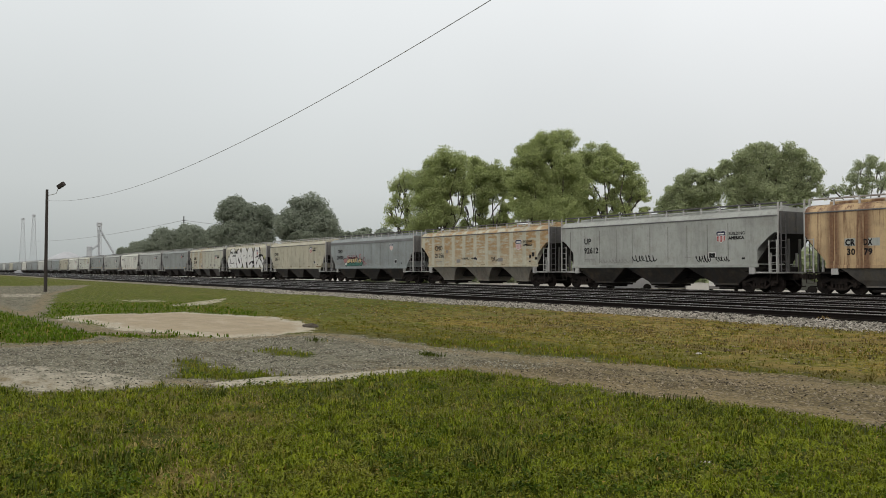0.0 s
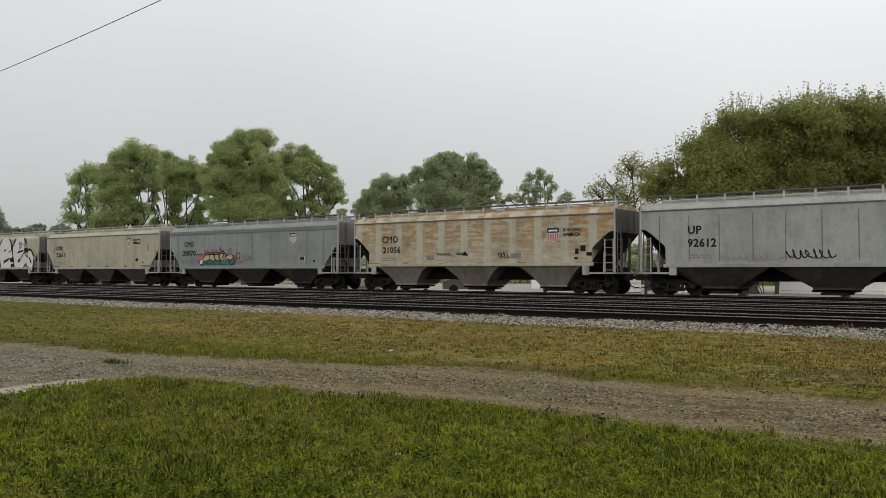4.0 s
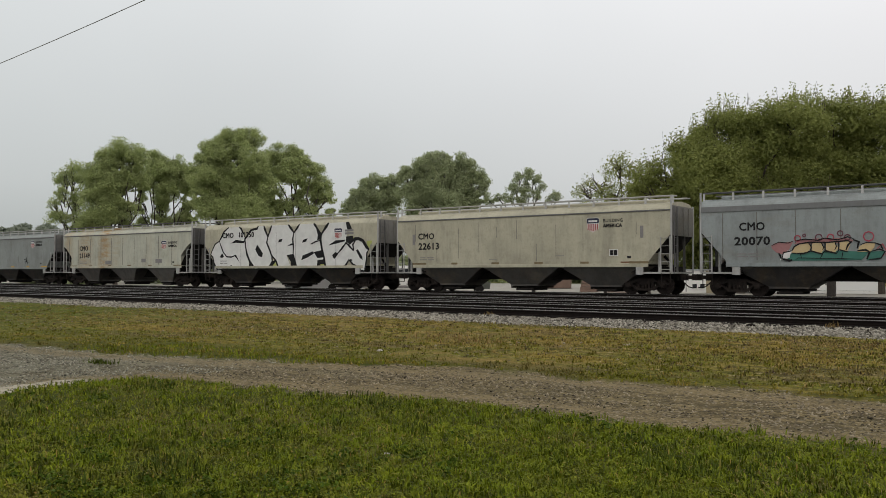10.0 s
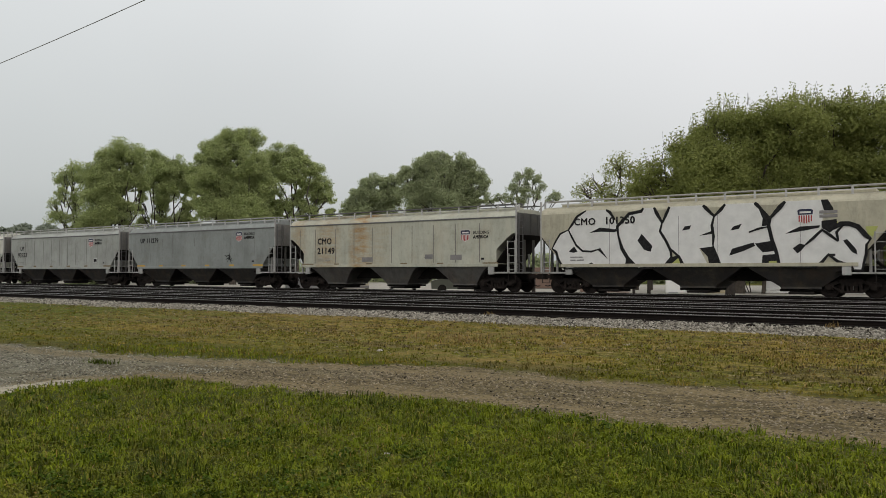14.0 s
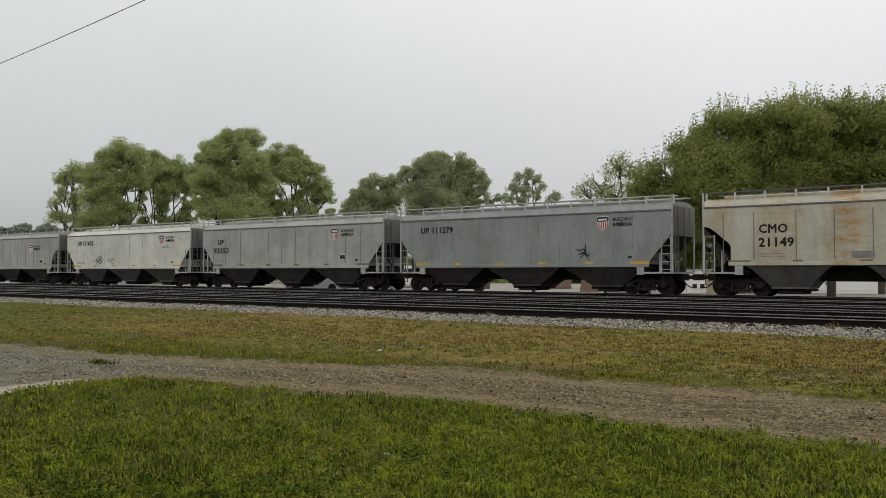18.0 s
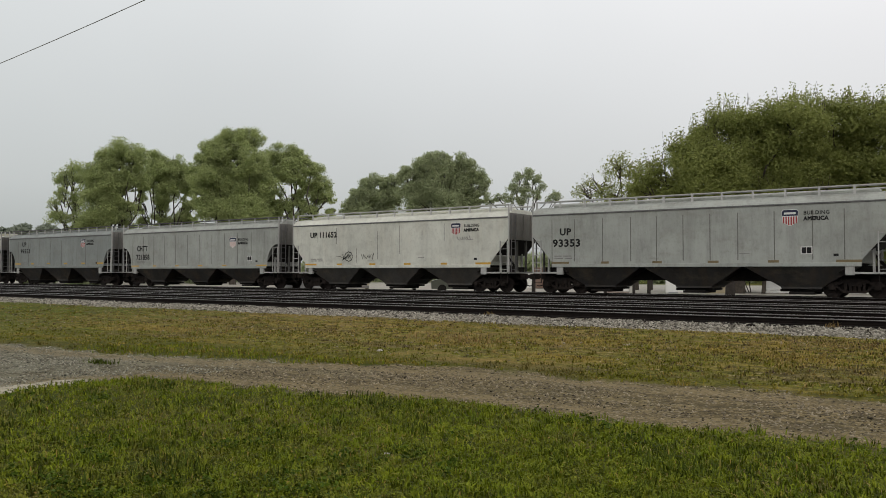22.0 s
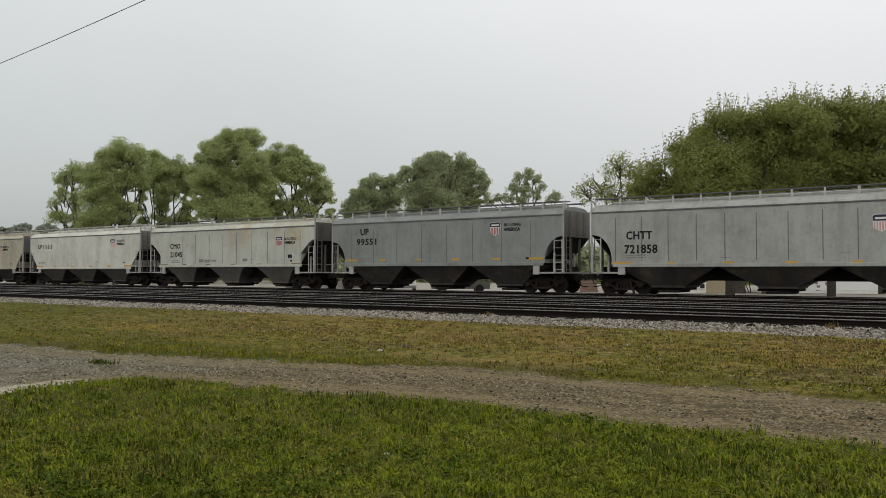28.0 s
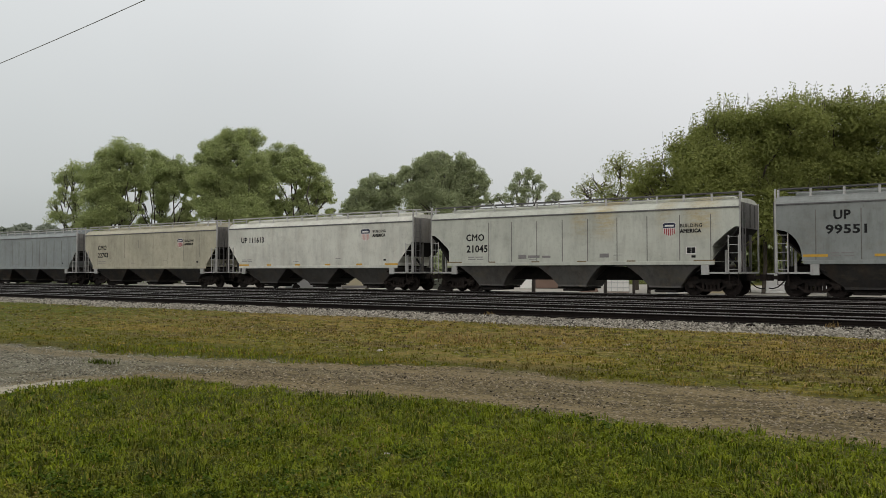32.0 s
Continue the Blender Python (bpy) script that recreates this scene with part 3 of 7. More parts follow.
def scribble(car, x, z, w, h, material, seed, label, loops=9, width=0.045, lift=0.0):
    """A spray-can tag that nobody could read: one looping stroke that runs along like handwriting."""
    r = random.Random(seed)
    pts, tall, slim = [], 1.0, 0.4
    for k in range(loops * 8 + 1):
        if k % 8 == 0:
            tall, slim = r.uniform(0.55, 1.0), r.uniform(0.15, 0.6)
        q, t = k * 0.7854 + r.uniform(-0.5, 0.5), k / (loops * 8)
        pts.append((x + w * t + slim * w / loops * math.cos(q + 0.6), z + h * (0.5 + 0.5 * tall * math.sin(q) + 0.06 * math.sin(3.1 * k + seed))))
    return ribbon("spray_tag", pts, width, car, material, FACE - 0.014 - lift, label)


# consist, front to rear: end posts (right, left) in metres at 6 s
def build_train():
    car, hl = hopper_car(34.2, 16.75, "orange", "gray", (), "slope", [1.586 * k for k in range(1, 11)], label="rust-covered covered hopper car with ribbed sides", ends="dark", sill=1.43, arch=True)
    for word, x, z, w in (("CR", 2.2, 2.42, 0.5), ("DX", 3.12, 2.42, 0.44), ("30", 2.28, 1.96, 0.42), ("79", 3.14, 1.96, 0.42)):
        lettering("reporting_mark" if word.isalpha() else "car_number", word, 0.29, -hl + x, z, car, M_BLACK, FACE - 0.016, width=w, label="black painted capitals")
    for x in (2.16, 3.36):
        bars("patch_panel", [(-hl + x, 2.38, 0.56, 0.38)], car, PAINTS["light_gray"], FACE - 0.004, "faded gray paint patch")
    car, hl = hopper_car(15.2, -2.1, "light_gray", "dark", (("UP", 2.36, 2.96, 0.37, 0.66), ("92612", 2.36, 2.34, 0.37, 1.37)), "cage", (0.97, 2.43, 3.86, 5.39, 6.81, 8.31, 9.76, 11.22, 12.7, 14.14), ("plain", 3.96, 3.43, 0.65),
                         label="gray covered hopper car with welded side seams", sill=1.5, chord=0.06, panel=(4.5, 1.88))
    scribble(car, -hl + 3.9, 1.66, 2.6, 0.28, M_STENCIL, 2, "thin black spray tag", 9, 0.03)
    scribble(car, -hl + 6.8, 1.72, 2.0, 0.42, M_BLACK, 3, "thin black spray tag", 7, 0.055)
    scribble(car, -hl + 11.9, 1.66, 1.0, 0.40, M_BLACK, 5, "thin black spray tag", 5, 0.05)
    scribble(car, -hl + 13.3, 1.70, 0.9, 0.30, M_BLACK, 6, "thin black spray tag", 5, 0.04)
    car, hl = hopper_car(-3.5, -21.2, "rusty", "cream", (("CMO", 2.31, 2.91, 0.40, 1.24), ("21056", 2.37, 2.28, 0.36, 1.40)), "cage", (), ("plain", 3.89, 3.52, 0.78), (M_DIRTY, 1.56), label="rust-streaked cream covered hopper car", sill=1.6, arch=True)
    bars("stencil_panel", [(-hl + 5.75, 1.83, 0.58, 0.28), (-hl + 11.6, 1.88, 0.62, 0.28)], car, M_STENCIL)
    bars("stencil_panel", [(-hl + 4.15, 2.66, 0.28, 0.26)], car, M_STENCIL)
    scribble(car, -hl + 6.55, 2.08, 1.0, 0.18, M_BLACK, 8, "thin black spray tag", 6, 0.045)
    scribble(car, -hl + 7.9, 2.10, 0.75, 0.18, M_BLACK, 18, "thin black spray tag", 5, 0.045)
    scribble(car, -hl + 8.35, 2.02, 0.32, 0.30, M_BLUE, 9, "small blue spray tag", 3, 0.06)
    scribble(car, -hl + 10.75, 1.85, 0.75, 0.45, M_BLACK, 10, "thin black spray tag", 4, 0.04)
    bars("stencil_panel", [(hl - 2.20, 2.08, 0.2, 0.28), (hl - 1.90, 2.22, 0.3, 0.30), (hl - 1.55, 1.98, 0.3, 0.18)], car, M_BLACK)
    car, hl = hopper_car(-22.64, -40.33, "blue_gray", "dark", (("CMO", 1.76, 3.02, 0.35, 1.13), ("20070", 1.55, 2.35, 0.36, 1.58)), "slope", (1.02, 2.55, 4.2, 6.02, 7.8, 9.47, 11.38, 12.98, 14.89, 16.39), ("bare", 4.45, 3.78, 0.68),
                         label="blue-gray covered hopper car with a coloured spray tag", sill=1.5, chord=0.26, panel=(3.48, 1.86))
    bubble_lettering(car, hl)
    car, hl = hopper_car(-41.75, -58.6, "cream", "mid", (("CMO", 1.56, 3.03, 0.34, 1.17), ("22613", 1.59, 2.43, 0.37, 1.49)), "slope", (1.36, 2.92, 4.43, 5.78, 6.97, 8.25, 9.47, 10.64, 12.2, 15.08), ("plain", 4.45, 3.88, 0.72), (M_DIRTY, 1.54),
                         label="dusty cream covered hopper car", faint=True, panel=(3.21, 1.92))
    bars("card_holder", [(-hl + 1.15, 2.70, 0.20, 0.62)], car, M_STENCIL)
    bars("card_holder", [(hl - 1.57, 2.80, 0.17, 0.6)], car, M_STENCIL)
    bars("rust_run", [(hl - 2.6, 1.57, 1.45, 0.07)], car, M_RIB, FACE - 0.006, "rusty run along the sill")
    car, hl = hopper_car(-60.16, -76.52, "cream", "dark", (), "slope", (), ("over", 3.57, 3.90, 0.67), label="cream covered hopper car with giant white spray lettering", chord=0)
    spray_lettering(car, hl)
    car, hl = hopper_car(-78.05, -95.4, "stained", "gray", (("CMO", 2.51, 2.89, 0.38, 1.22), ("21149", 2.50, 2.27, 0.38, 1.51)), "cage", (0.93, 2.3, 4.1, 5.65, 7.14, 8.68, 10.23, 11.79, 13.35, 15.0), ("plain", 3.64, 3.50, 0.66), (M_DIRTY, 1.54),
                         label="rust-stained pale covered hopper car", sill=1.55, arch=True)
    bars("stencil_panel", [(-hl + 6.3, 1.72, 0.9, 0.30), (-hl + 11.2, 1.86, 0.55, 0.28), (-hl + 13.0, 1.80, 0.8, 0.3)], car, M_STENCIL)
    car, hl = hopper_car(-96.9, -113.55, "gray", "dark", (("UP 111279", 1.52, 3.36, 0.33, 2.29),), "slope", (2.81, 4.31, 5.54, 8.16, 9.37, 10.6, 12.12, 14.63), ("plain", 3.93, 3.93, 0.68), (M_YELLOW, 1.53), label="gray covered hopper car with yellow reflectors", faint=True)
    for k, pts in enumerate(([(11.55, 2.30), (11.75, 2.22), (12.0, 2.30), (12.15, 2.05)], [(11.7, 2.0), (11.95, 2.12), (12.2, 1.98), (12.35, 2.1)], [(12.12, 2.52), (12.05, 2.2), (12.15, 1.95), (12.3, 1.72)], [(11.85, 1.85), (12.1, 2.25), (12.38, 1.92), (11.9, 2.05)])):
        ribbon("spray_tag", [(-hl + x, z) for x, z in pts], 0.06, car, M_BLACK, FACE - 0.014 - 0.002 * k, "black spray tag")
    car, hl = hopper_car(-114.9, -131.9, "light_gray", "dark", (("UP", 1.62, 3.04, 0.34, 0.65), ("93353", 1.21, 2.44, 0.37, 1.59)), "slope", (1.17, 2.47, 4.04, 5.54, 6.87, 8.18, 9.46, 10.73, 12.33, 13.92, 15.19), ("plain", 4.36, 3.89, 0.72), (M_DIRTY, 1.54),
                         label="light gray covered hopper car with side seams", panel=(3.57, 1.90))
    car, hl = hopper_car(-133.4, -150.0, "white", "mid", (("UP 111652", 1.58, 3.32, 0.34, 2.33),), "slope", (2.2, 3.9, 5.6, 7.3, 9.0, 10.7, 12.3), ("plain", 3.82, 3.91, 0.68), (M_YELLOW, 1.54), label="clean white covered hopper car", faint=True)
    ring = [(4.95 + 0.34 * math.cos(q * 0.785), 2.08 + 0.30 * math.sin(q * 0.785)) for q in range(9)]
    for k, (pts, w) in enumerate((([(3.85, 2.12), (4.25, 2.08), (4.5, 2.0)], 0.03), ([(4.45, 2.25), (4.52, 1.98), (4.42, 1.85), (4.7, 2.05), (5.1, 2.2)], 0.055), (ring, 0.05), ([(4.7, 1.9), (4.9, 2.25), (5.15, 1.95), (4.85, 1.98), (5.2, 2.2)], 0.055),
                                  ([(6.0, 2.2), (6.12, 1.92), (6.2, 2.2), (6.32, 1.95), (6.38, 2.12)], 0.06), ([(6.42, 1.92), (6.55, 2.16), (6.62, 1.92), (6.72, 2.18), (6.8, 1.95)], 0.06), ([(6.84, 2.2), (6.95, 2.05), (7.0, 2.26), (6.9, 1.86)], 0.05))):
        ribbon("spray_tag", [(-hl + x, z) for x, z in pts], w, car, M_BLACK, FACE - 0.014 - 0.002 * k, "black spray tag")
    scribble(car, hl - 3.39, 2.90, 1.0, 0.26, M_STENCIL, 35, "thin gray spray tag", 6, 0.03)
    car, hl = hopper_car(-151.4, -169.2, "light_gray", "dark", (("CHTT", 1.87, 2.74, 0.38, 1.35), ("721858", 1.78, 2.05, 0.40, 1.70)), "round", (1.31, 2.69, 4.02, 5.39, 6.72, 8.13, 9.49, 10.91, 12.29, 13.69, 15.1, 16.4), ("faded", 4.98, 3.55, 0.72), (M_YELLOW, 1.50),
                         label="light gray covered hopper car with rounded ends", panel=(3.1, 1.88))
    car, hl = hopper_car(-170.8, -187.2, "gray", "dark", (("UP", 2.37, 3.40, 0.38, 0.68), ("99551", 2.07, 2.79, 0.36, 1.61)), "round", (1.67, 3.46, 5.28, 7.13, 8.94, 10.73, 12.65, 14.46), ("plain", 4.53, 3.87, 0.72), (M_YELLOW, 1.78), label="gray covered hopper car with rounded ends", sill=1.6)
    car, hl = hopper_car(-188.75, -206.3, "faded", "gray", (("CMO", 2.44, 2.86, 0.36, 1.21), ("21045", 2.48, 2.22, 0.38, 1.40)), "cage", (3.95, 5.41, 6.98, 8.49, 9.94, 11.54, 13.11, 14.74, 16.22), ("plain", 3.64, 3.50, 0.65), (M_DIRTY, 1.58),
                         label="pale gray covered hopper car with yellow stains", sill=1.6, arch=True, panel=(2.5, 1.98))
    bars("stencil_panel", [(-hl + 5.85, 1.82, 0.5, 0.22), (-hl + 6.45, 1.86, 0.7, 0.14), (-hl + 7.3, 1.86, 0.5, 0.12), (-hl + 10.6, 1.85, 0.5, 0.2)], car, M_STENCIL)
    car, hl = hopper_car(-207.65, -224.15, "white", "mid", (("UP 111613", 1.34, 3.13, 0.35, 2.30),), "slope", (), ("faded", 4.07, 3.78, 0.74), (M_YELLOW, 1.53), label="white covered hopper car")
    car, hl = hopper_car(-225.45, -242.3, "cream", "dark", (("CMO", 1.9, 2.9, 0.36, 1.2), ("22703", 1.9, 2.3, 0.36, 1.45)), "slope", [1.87 * k for k in range(1, 9)], ("plain", 4.5, 3.6, 0.66), label="dusty cream covered hopper car", faint=True)
    car, hl = hopper_car(-243.6, -260.2, "blue_gray", "dark", (), "slope", [1.186 * k for k in range(1, 14)], label="blue-gray ribbed covered hopper car")
    # the rear of the train, seen far down the line
    r = random.Random(4)
    at, tones = -261.7, ("gray", "light", "blue_gray", "gray", "white", "gray", "blue_gray", "cream", "gray", "light")
    for k in range(17):
        length = r.choice((16.4, 16.8, 17.3, 17.6))
        tone = tones[k % len(tones)]
        hopper_car(at, at - length, tone, "dark", (), r.choice(("slope", "slope", "round")), near=False,
                   label={"gray": "gray", "light": "pale gray", "blue_gray": "blue-gray", "white": "white", "cream": "cream"}[tone] + " covered hopper car far down the train")
        at -= length + 1.5


def bubble_lettering(car, hl):
    """A coloured throw-up: teal feet under pale yellow letters, pink bubbles round them, and a thin tag beside it."""
    at = lambda pts: [(-hl + x, z) for x, z in pts]
    for k, (pts, coat, label) in enumerate((
            ([(3.15, 2.30), (3.35, 2.42), (3.75, 2.44), (4.1, 2.48), (3.92, 2.10), (3.65, 1.90), (3.4, 1.98), (3.22, 2.14)], M_DULL_PINK, "pink spray paint"),
            ([(4.10, 2.36), (4.4, 2.52), (5.0, 2.58), (5.6, 2.56), (6.2, 2.60), (6.5, 2.48), (6.45, 2.36)], M_DULL_PINK, "pink spray paint"),
            ([(3.69, 1.62), (3.85, 1.80), (4.11, 2.0), (5.62, 2.04), (7.09, 1.98), (6.98, 1.80), (6.8, 1.62)], M_TEAL, "teal spray paint"),
            ([(6.99, 1.62), (7.15, 1.98), (7.68, 2.0), (7.60, 1.80), (7.44, 1.64)], M_TEAL, "teal spray paint"),
            ([(4.02, 1.96), (4.1, 2.2), (4.3, 2.34), (4.70, 2.40), (4.82, 2.2), (4.70, 1.98)], M_SPRAY_YEL, "pale yellow spray paint"),
            ([(4.86, 2.02), (4.88, 2.36), (5.25, 2.42), (5.38, 2.15), (5.25, 1.94)], M_SPRAY_YEL, "pale yellow spray paint"),
            ([(5.42, 2.02), (5.44, 2.36), (5.80, 2.40), (5.92, 2.15), (5.8, 1.96)], M_SPRAY_YEL, "pale yellow spray paint"),
            ([(5.96, 2.06), (6.0, 2.40), (6.3, 2.46), (6.40, 2.3), (6.26, 2.00)], M_SPRAY_YEL, "pale yellow spray paint"),
            ([(6.66, 1.98), (6.75, 2.22), (6.95, 2.34), (7.33, 2.34), (7.3, 2.15), (7.15, 1.97)], M_SPRAY_YEL, "pale yellow spray paint"),
            ([(3.55, 1.64), (3.65, 1.90), (3.85, 2.06), (4.11, 2.11), (3.98, 1.90), (3.95, 1.74)], M_WHITE, "white spray highlight"))):
        flat("spray_fill", at(pts), car, coat, FACE - 0.006 - 0.004 * k, label=label)
    lines = [([(3.5, 1.95), (3.62, 1.72), (3.95, 1.62), (4.05, 1.66)], 0.10), ([(3.62, 1.72), (3.7, 1.98), (4.05, 2.06), (4.15, 2.24), (4.35, 2.36), (4.8, 2.42), (5.5, 2.40), (6.3, 2.46), (6.42, 2.40)], 0.06),
             ([(4.75, 2.38), (4.85, 2.2), (4.80, 2.06)], 0.05), ([(5.25, 2.38), (5.35, 2.18), (5.3, 2.08)], 0.05), ([(5.8, 2.40), (5.85, 2.22), (5.78, 2.06)], 0.05), ([(6.45, 2.42), (6.30, 2.28), (6.22, 2.05)], 0.08),
             ([(6.5, 2.50), (6.72, 2.40), (6.66, 2.12)], 0.10), ([(6.66, 2.02), (6.98, 2.06), (7.12, 1.96), (7.02, 1.66)], 0.09), ([(6.78, 2.28), (7.0, 2.36), (7.36, 2.34)], 0.05), ([(4.2, 1.66), (4.3, 1.74), (5.0, 1.72), (6.0, 1.70), (6.8, 1.66)], 0.03)]
    lines += [([(4.05, 1.96), (4.5, 1.92), (4.84, 2.04), (5.3, 1.90), (5.4, 2.05), (5.85, 1.92), (5.95, 2.08), (6.3, 1.98)], 0.06), ([(4.84, 2.40), (4.84, 2.04)], 0.07), ([(5.40, 2.42), (5.40, 2.04)], 0.07), ([(5.94, 2.44), (5.94, 2.06)], 0.07),
              ([(4.4, 1.92), (4.45, 1.72)], 0.04), ([(5.3, 1.90), (5.2, 1.70)], 0.05), ([(6.1, 1.96), (6.05, 1.68)], 0.05), ([(4.2, 2.5), (4.6, 2.56), (5.1, 2.50), (5.4, 2.58), (5.9, 2.50), (6.3, 2.62), (6.55, 2.52)], 0.05),
              ([(7.15, 1.98), (7.5, 2.08), (7.7, 1.98), (7.55, 1.70), (7.1, 1.64)], 0.06), ([(7.3, 2.35), (7.55, 2.25), (7.62, 2.05)], 0.07), ([(3.2, 2.3), (3.5, 2.45), (3.9, 2.4), (4.1, 2.48)], 0.04)]
    for k, (pts, w) in enumerate(lines):
        ribbon("spray_border", at(pts), w, car, M_BLACK, FACE - 0.046 - 0.001 * k, "black spray border")
    for k, (x, z, r_) in enumerate(((4.28, 2.60, 0.13), (4.56, 2.72, 0.06), (5.15, 2.62, 0.14), (5.62, 2.62, 0.13), (6.0, 2.78, 0.11), (6.28, 2.60, 0.12), (7.09, 2.62, 0.20), (7.98, 2.30, 0.22))):
        ribbon("spray_ring", at([(x + r_ * math.cos(q * 0.7854), z + r_ * math.sin(q * 0.7854)) for q in range(9)]), 0.055, car, M_PLUM if k % 3 else M_SPRAY_RED, FACE - 0.034, "dull red spray ring")
    for k, (pts, w) in enumerate((([(7.4, 2.1), (7.6, 2.3), (7.75, 2.0), (8.0, 2.1), (8.2, 1.8)], 0.05), ([(7.55, 1.75), (7.8, 1.95), (8.1, 1.7), (8.3, 1.95), (8.6, 1.75)], 0.05), ([(7.45, 1.9), (7.9, 1.78), (8.4, 1.85), (9.3, 1.72)], 0.03))):
        ribbon("spray_border", at(pts), w, car, M_SPRAY_RED if k < 2 else M_STENCIL, FACE - 0.016 - 0.002 * k)
    scribble(car, -hl + 8.5, 1.85, 0.9, 0.55, M_STENCIL, 70, "thin black spray tag", 7, 0.025)
    for k, pts in enumerate(([(10.38, 2.29), (10.95, 2.31)], [(10.42, 2.29), (10.55, 2.05), (10.38, 1.86), (10.75, 1.83)], [(10.55, 2.06), (10.85, 2.05)], [(11.0, 2.30), (12.5, 2.28)], [(11.08, 2.28), (11.2, 2.0), (11.3, 1.76)], [(11.3, 1.76), (11.45, 2.15), (11.55, 1.78), (11.72, 1.78), (11.7, 2.2)],
                             [(11.75, 1.80), (12.0, 1.78), (12.02, 2.1), (11.8, 2.05)], [(12.45, 2.27), (12.3, 2.0), (12.2, 1.80), (12.0, 1.78)], [(12.6, 2.25), (12.75, 1.85), (12.95, 2.2), (13.0, 1.76)], [(12.95, 2.22), (13.25, 1.98), (13.13, 2.26)], [(13.13, 2.26), (13.8, 2.24), (13.37, 1.81), (13.2, 2.1)])):
        ribbon("spray_tag", at(pts), 0.028, car, M_STENCIL, FACE - 0.010 - 0.001 * k, "thin dark spray tag")


def spray_lettering(car, hl):
    """Tall white letters with black borders that fill the side of the car, up over its eaves."""
    at = lambda pts: [(-hl + x, min(z, 4.26)) for x, z in pts]
    for k, pts in enumerate((
            [(1.28, 1.23), (1.01, 1.76), (0.84, 2.16), (0.64, 2.37), (0.88, 2.75), (1.12, 3.14), (1.58, 3.3), (1.78, 3.48), (2.11, 3.97), (2.63, 4.26), (3.75, 4.26), (4.03, 4.04), (4.24, 3.68), (4.36, 3.45), (4.42, 2.82), (4.57, 2.3), (4.93, 1.79), (4.72, 1.36), (3.23, 1.37), (2.91, 1.57), (2.49, 1.37), (1.61, 1.34)],
            [(4.36, 3.45), (4.98, 4.03), (5.61, 4.11), (5.70, 4.26), (6.25, 4.26), (6.66, 3.51), (6.54, 3.1), (6.77, 2.82), (7.1, 2.1), (7.1, 1.82), (6.7, 1.33), (5.41, 1.31), (4.84, 1.85), (4.57, 2.3), (4.42, 2.82)],
            [(6.66, 3.51), (7.02, 4.26), (8.64, 4.26), (9.16, 3.78), (9.05, 3.3), (9.12, 2.76), (9.09, 2.3), (8.44, 2.24), (8.87, 1.4), (7.72, 1.41), (7.44, 1.87), (6.99, 2.32), (6.77, 2.82), (6.56, 3.1)],
            [(9.16, 3.78), (9.63, 4.26), (10.98, 4.26), (11.43, 3.61), (11.60, 3.16), (11.72, 2.57), (12.05, 1.39), (9.43, 1.4), (9.2, 2.1), (9.09, 2.3), (9.12, 2.76), (9.05, 3.3)],
            [(11.63, 3.57), (12.29, 4.26), (13.76, 4.26), (13.88, 3.79), (13.78, 3.1), (14.28, 3.03), (14.56, 3.17), (14.87, 3.18), (15.18, 3.05), (15.49, 2.66), (15.66, 2.48), (15.52, 2.27), (15.47, 1.52), (15.34, 1.21), (15.05, 1.21), (14.96, 1.43), (14.49, 1.46), (14.04, 1.85), (13.79, 1.56), (13.53, 1.36), (12.02, 1.39), (11.72, 2.57)])):
        flat("spray_letter", at(pts), car, M_WHITE, FACE - 0.005 - 0.004 * (k % 2), label="white spray-painted letter")
    strokes = [
        ([(1.61, 1.26), (1.31, 1.35), (1.04, 1.76), (0.91, 2.18), (0.67, 2.34)], 0.13), ([(0.67, 2.34), (0.88, 2.72), (1.15, 3.11), (1.62, 3.3)], 0.10), ([(1.62, 3.3), (1.81, 2.94), (2.07, 2.49), (2.43, 2.19), (2.91, 2.16), (3.39, 2.29)], 0.10),
        ([(1.62, 3.3), (1.85, 3.59), (2.11, 3.97), (2.63, 4.26)], 0.13), ([(3.73, 4.26), (3.93, 4.13), (4.21, 3.74)], 0.16), ([(1.61, 1.29), (2.49, 1.34), (2.91, 1.54), (3.26, 1.34), (4.78, 1.34)], 0.13),
        ([(4.42, 2.82), (4.57, 2.3), (4.84, 1.85), (5.41, 1.31)], 0.18), ([(4.42, 2.76), (4.33, 3.39), (4.95, 4.0), (5.61, 4.11), (5.70, 4.26)], 0.16), ([(6.25, 4.26), (6.37, 4.0), (6.66, 3.49)], 0.18), ([(7.02, 4.26), (6.89, 3.98), (6.66, 3.49)], 0.16),
        ([(6.66, 3.54), (6.54, 3.1), (6.85, 2.6), (7.07, 2.13), (7.1, 1.82), (6.7, 1.36), (5.47, 1.31)], 0.13), ([(7.02, 2.26), (7.47, 1.85), (7.72, 1.41), (8.87, 1.4)], 0.13)]
    strokes += [
        ([(8.64, 4.26), (8.78, 4.11), (9.16, 3.72)], 0.18), ([(9.67, 4.26), (9.48, 4.03), (9.16, 3.72)], 0.16), ([(9.16, 3.75), (9.05, 3.3), (9.12, 2.76), (9.09, 2.34)], 0.13), ([(9.09, 2.34), (9.27, 1.83), (9.46, 1.4), (11.26, 1.4)], 0.13),
        ([(10.98, 4.26), (11.08, 4.17), (11.33, 3.9)], 0.18), ([(12.30, 4.26), (12.08, 4.02), (11.68, 3.57)], 0.21), ([(10.72, 2.93), (11.15, 3.08), (11.6, 3.16)], 0.10), ([(11.68, 3.57), (11.58, 3.22), (11.72, 2.57), (11.91, 1.98), (12.05, 1.39)], 0.16)]
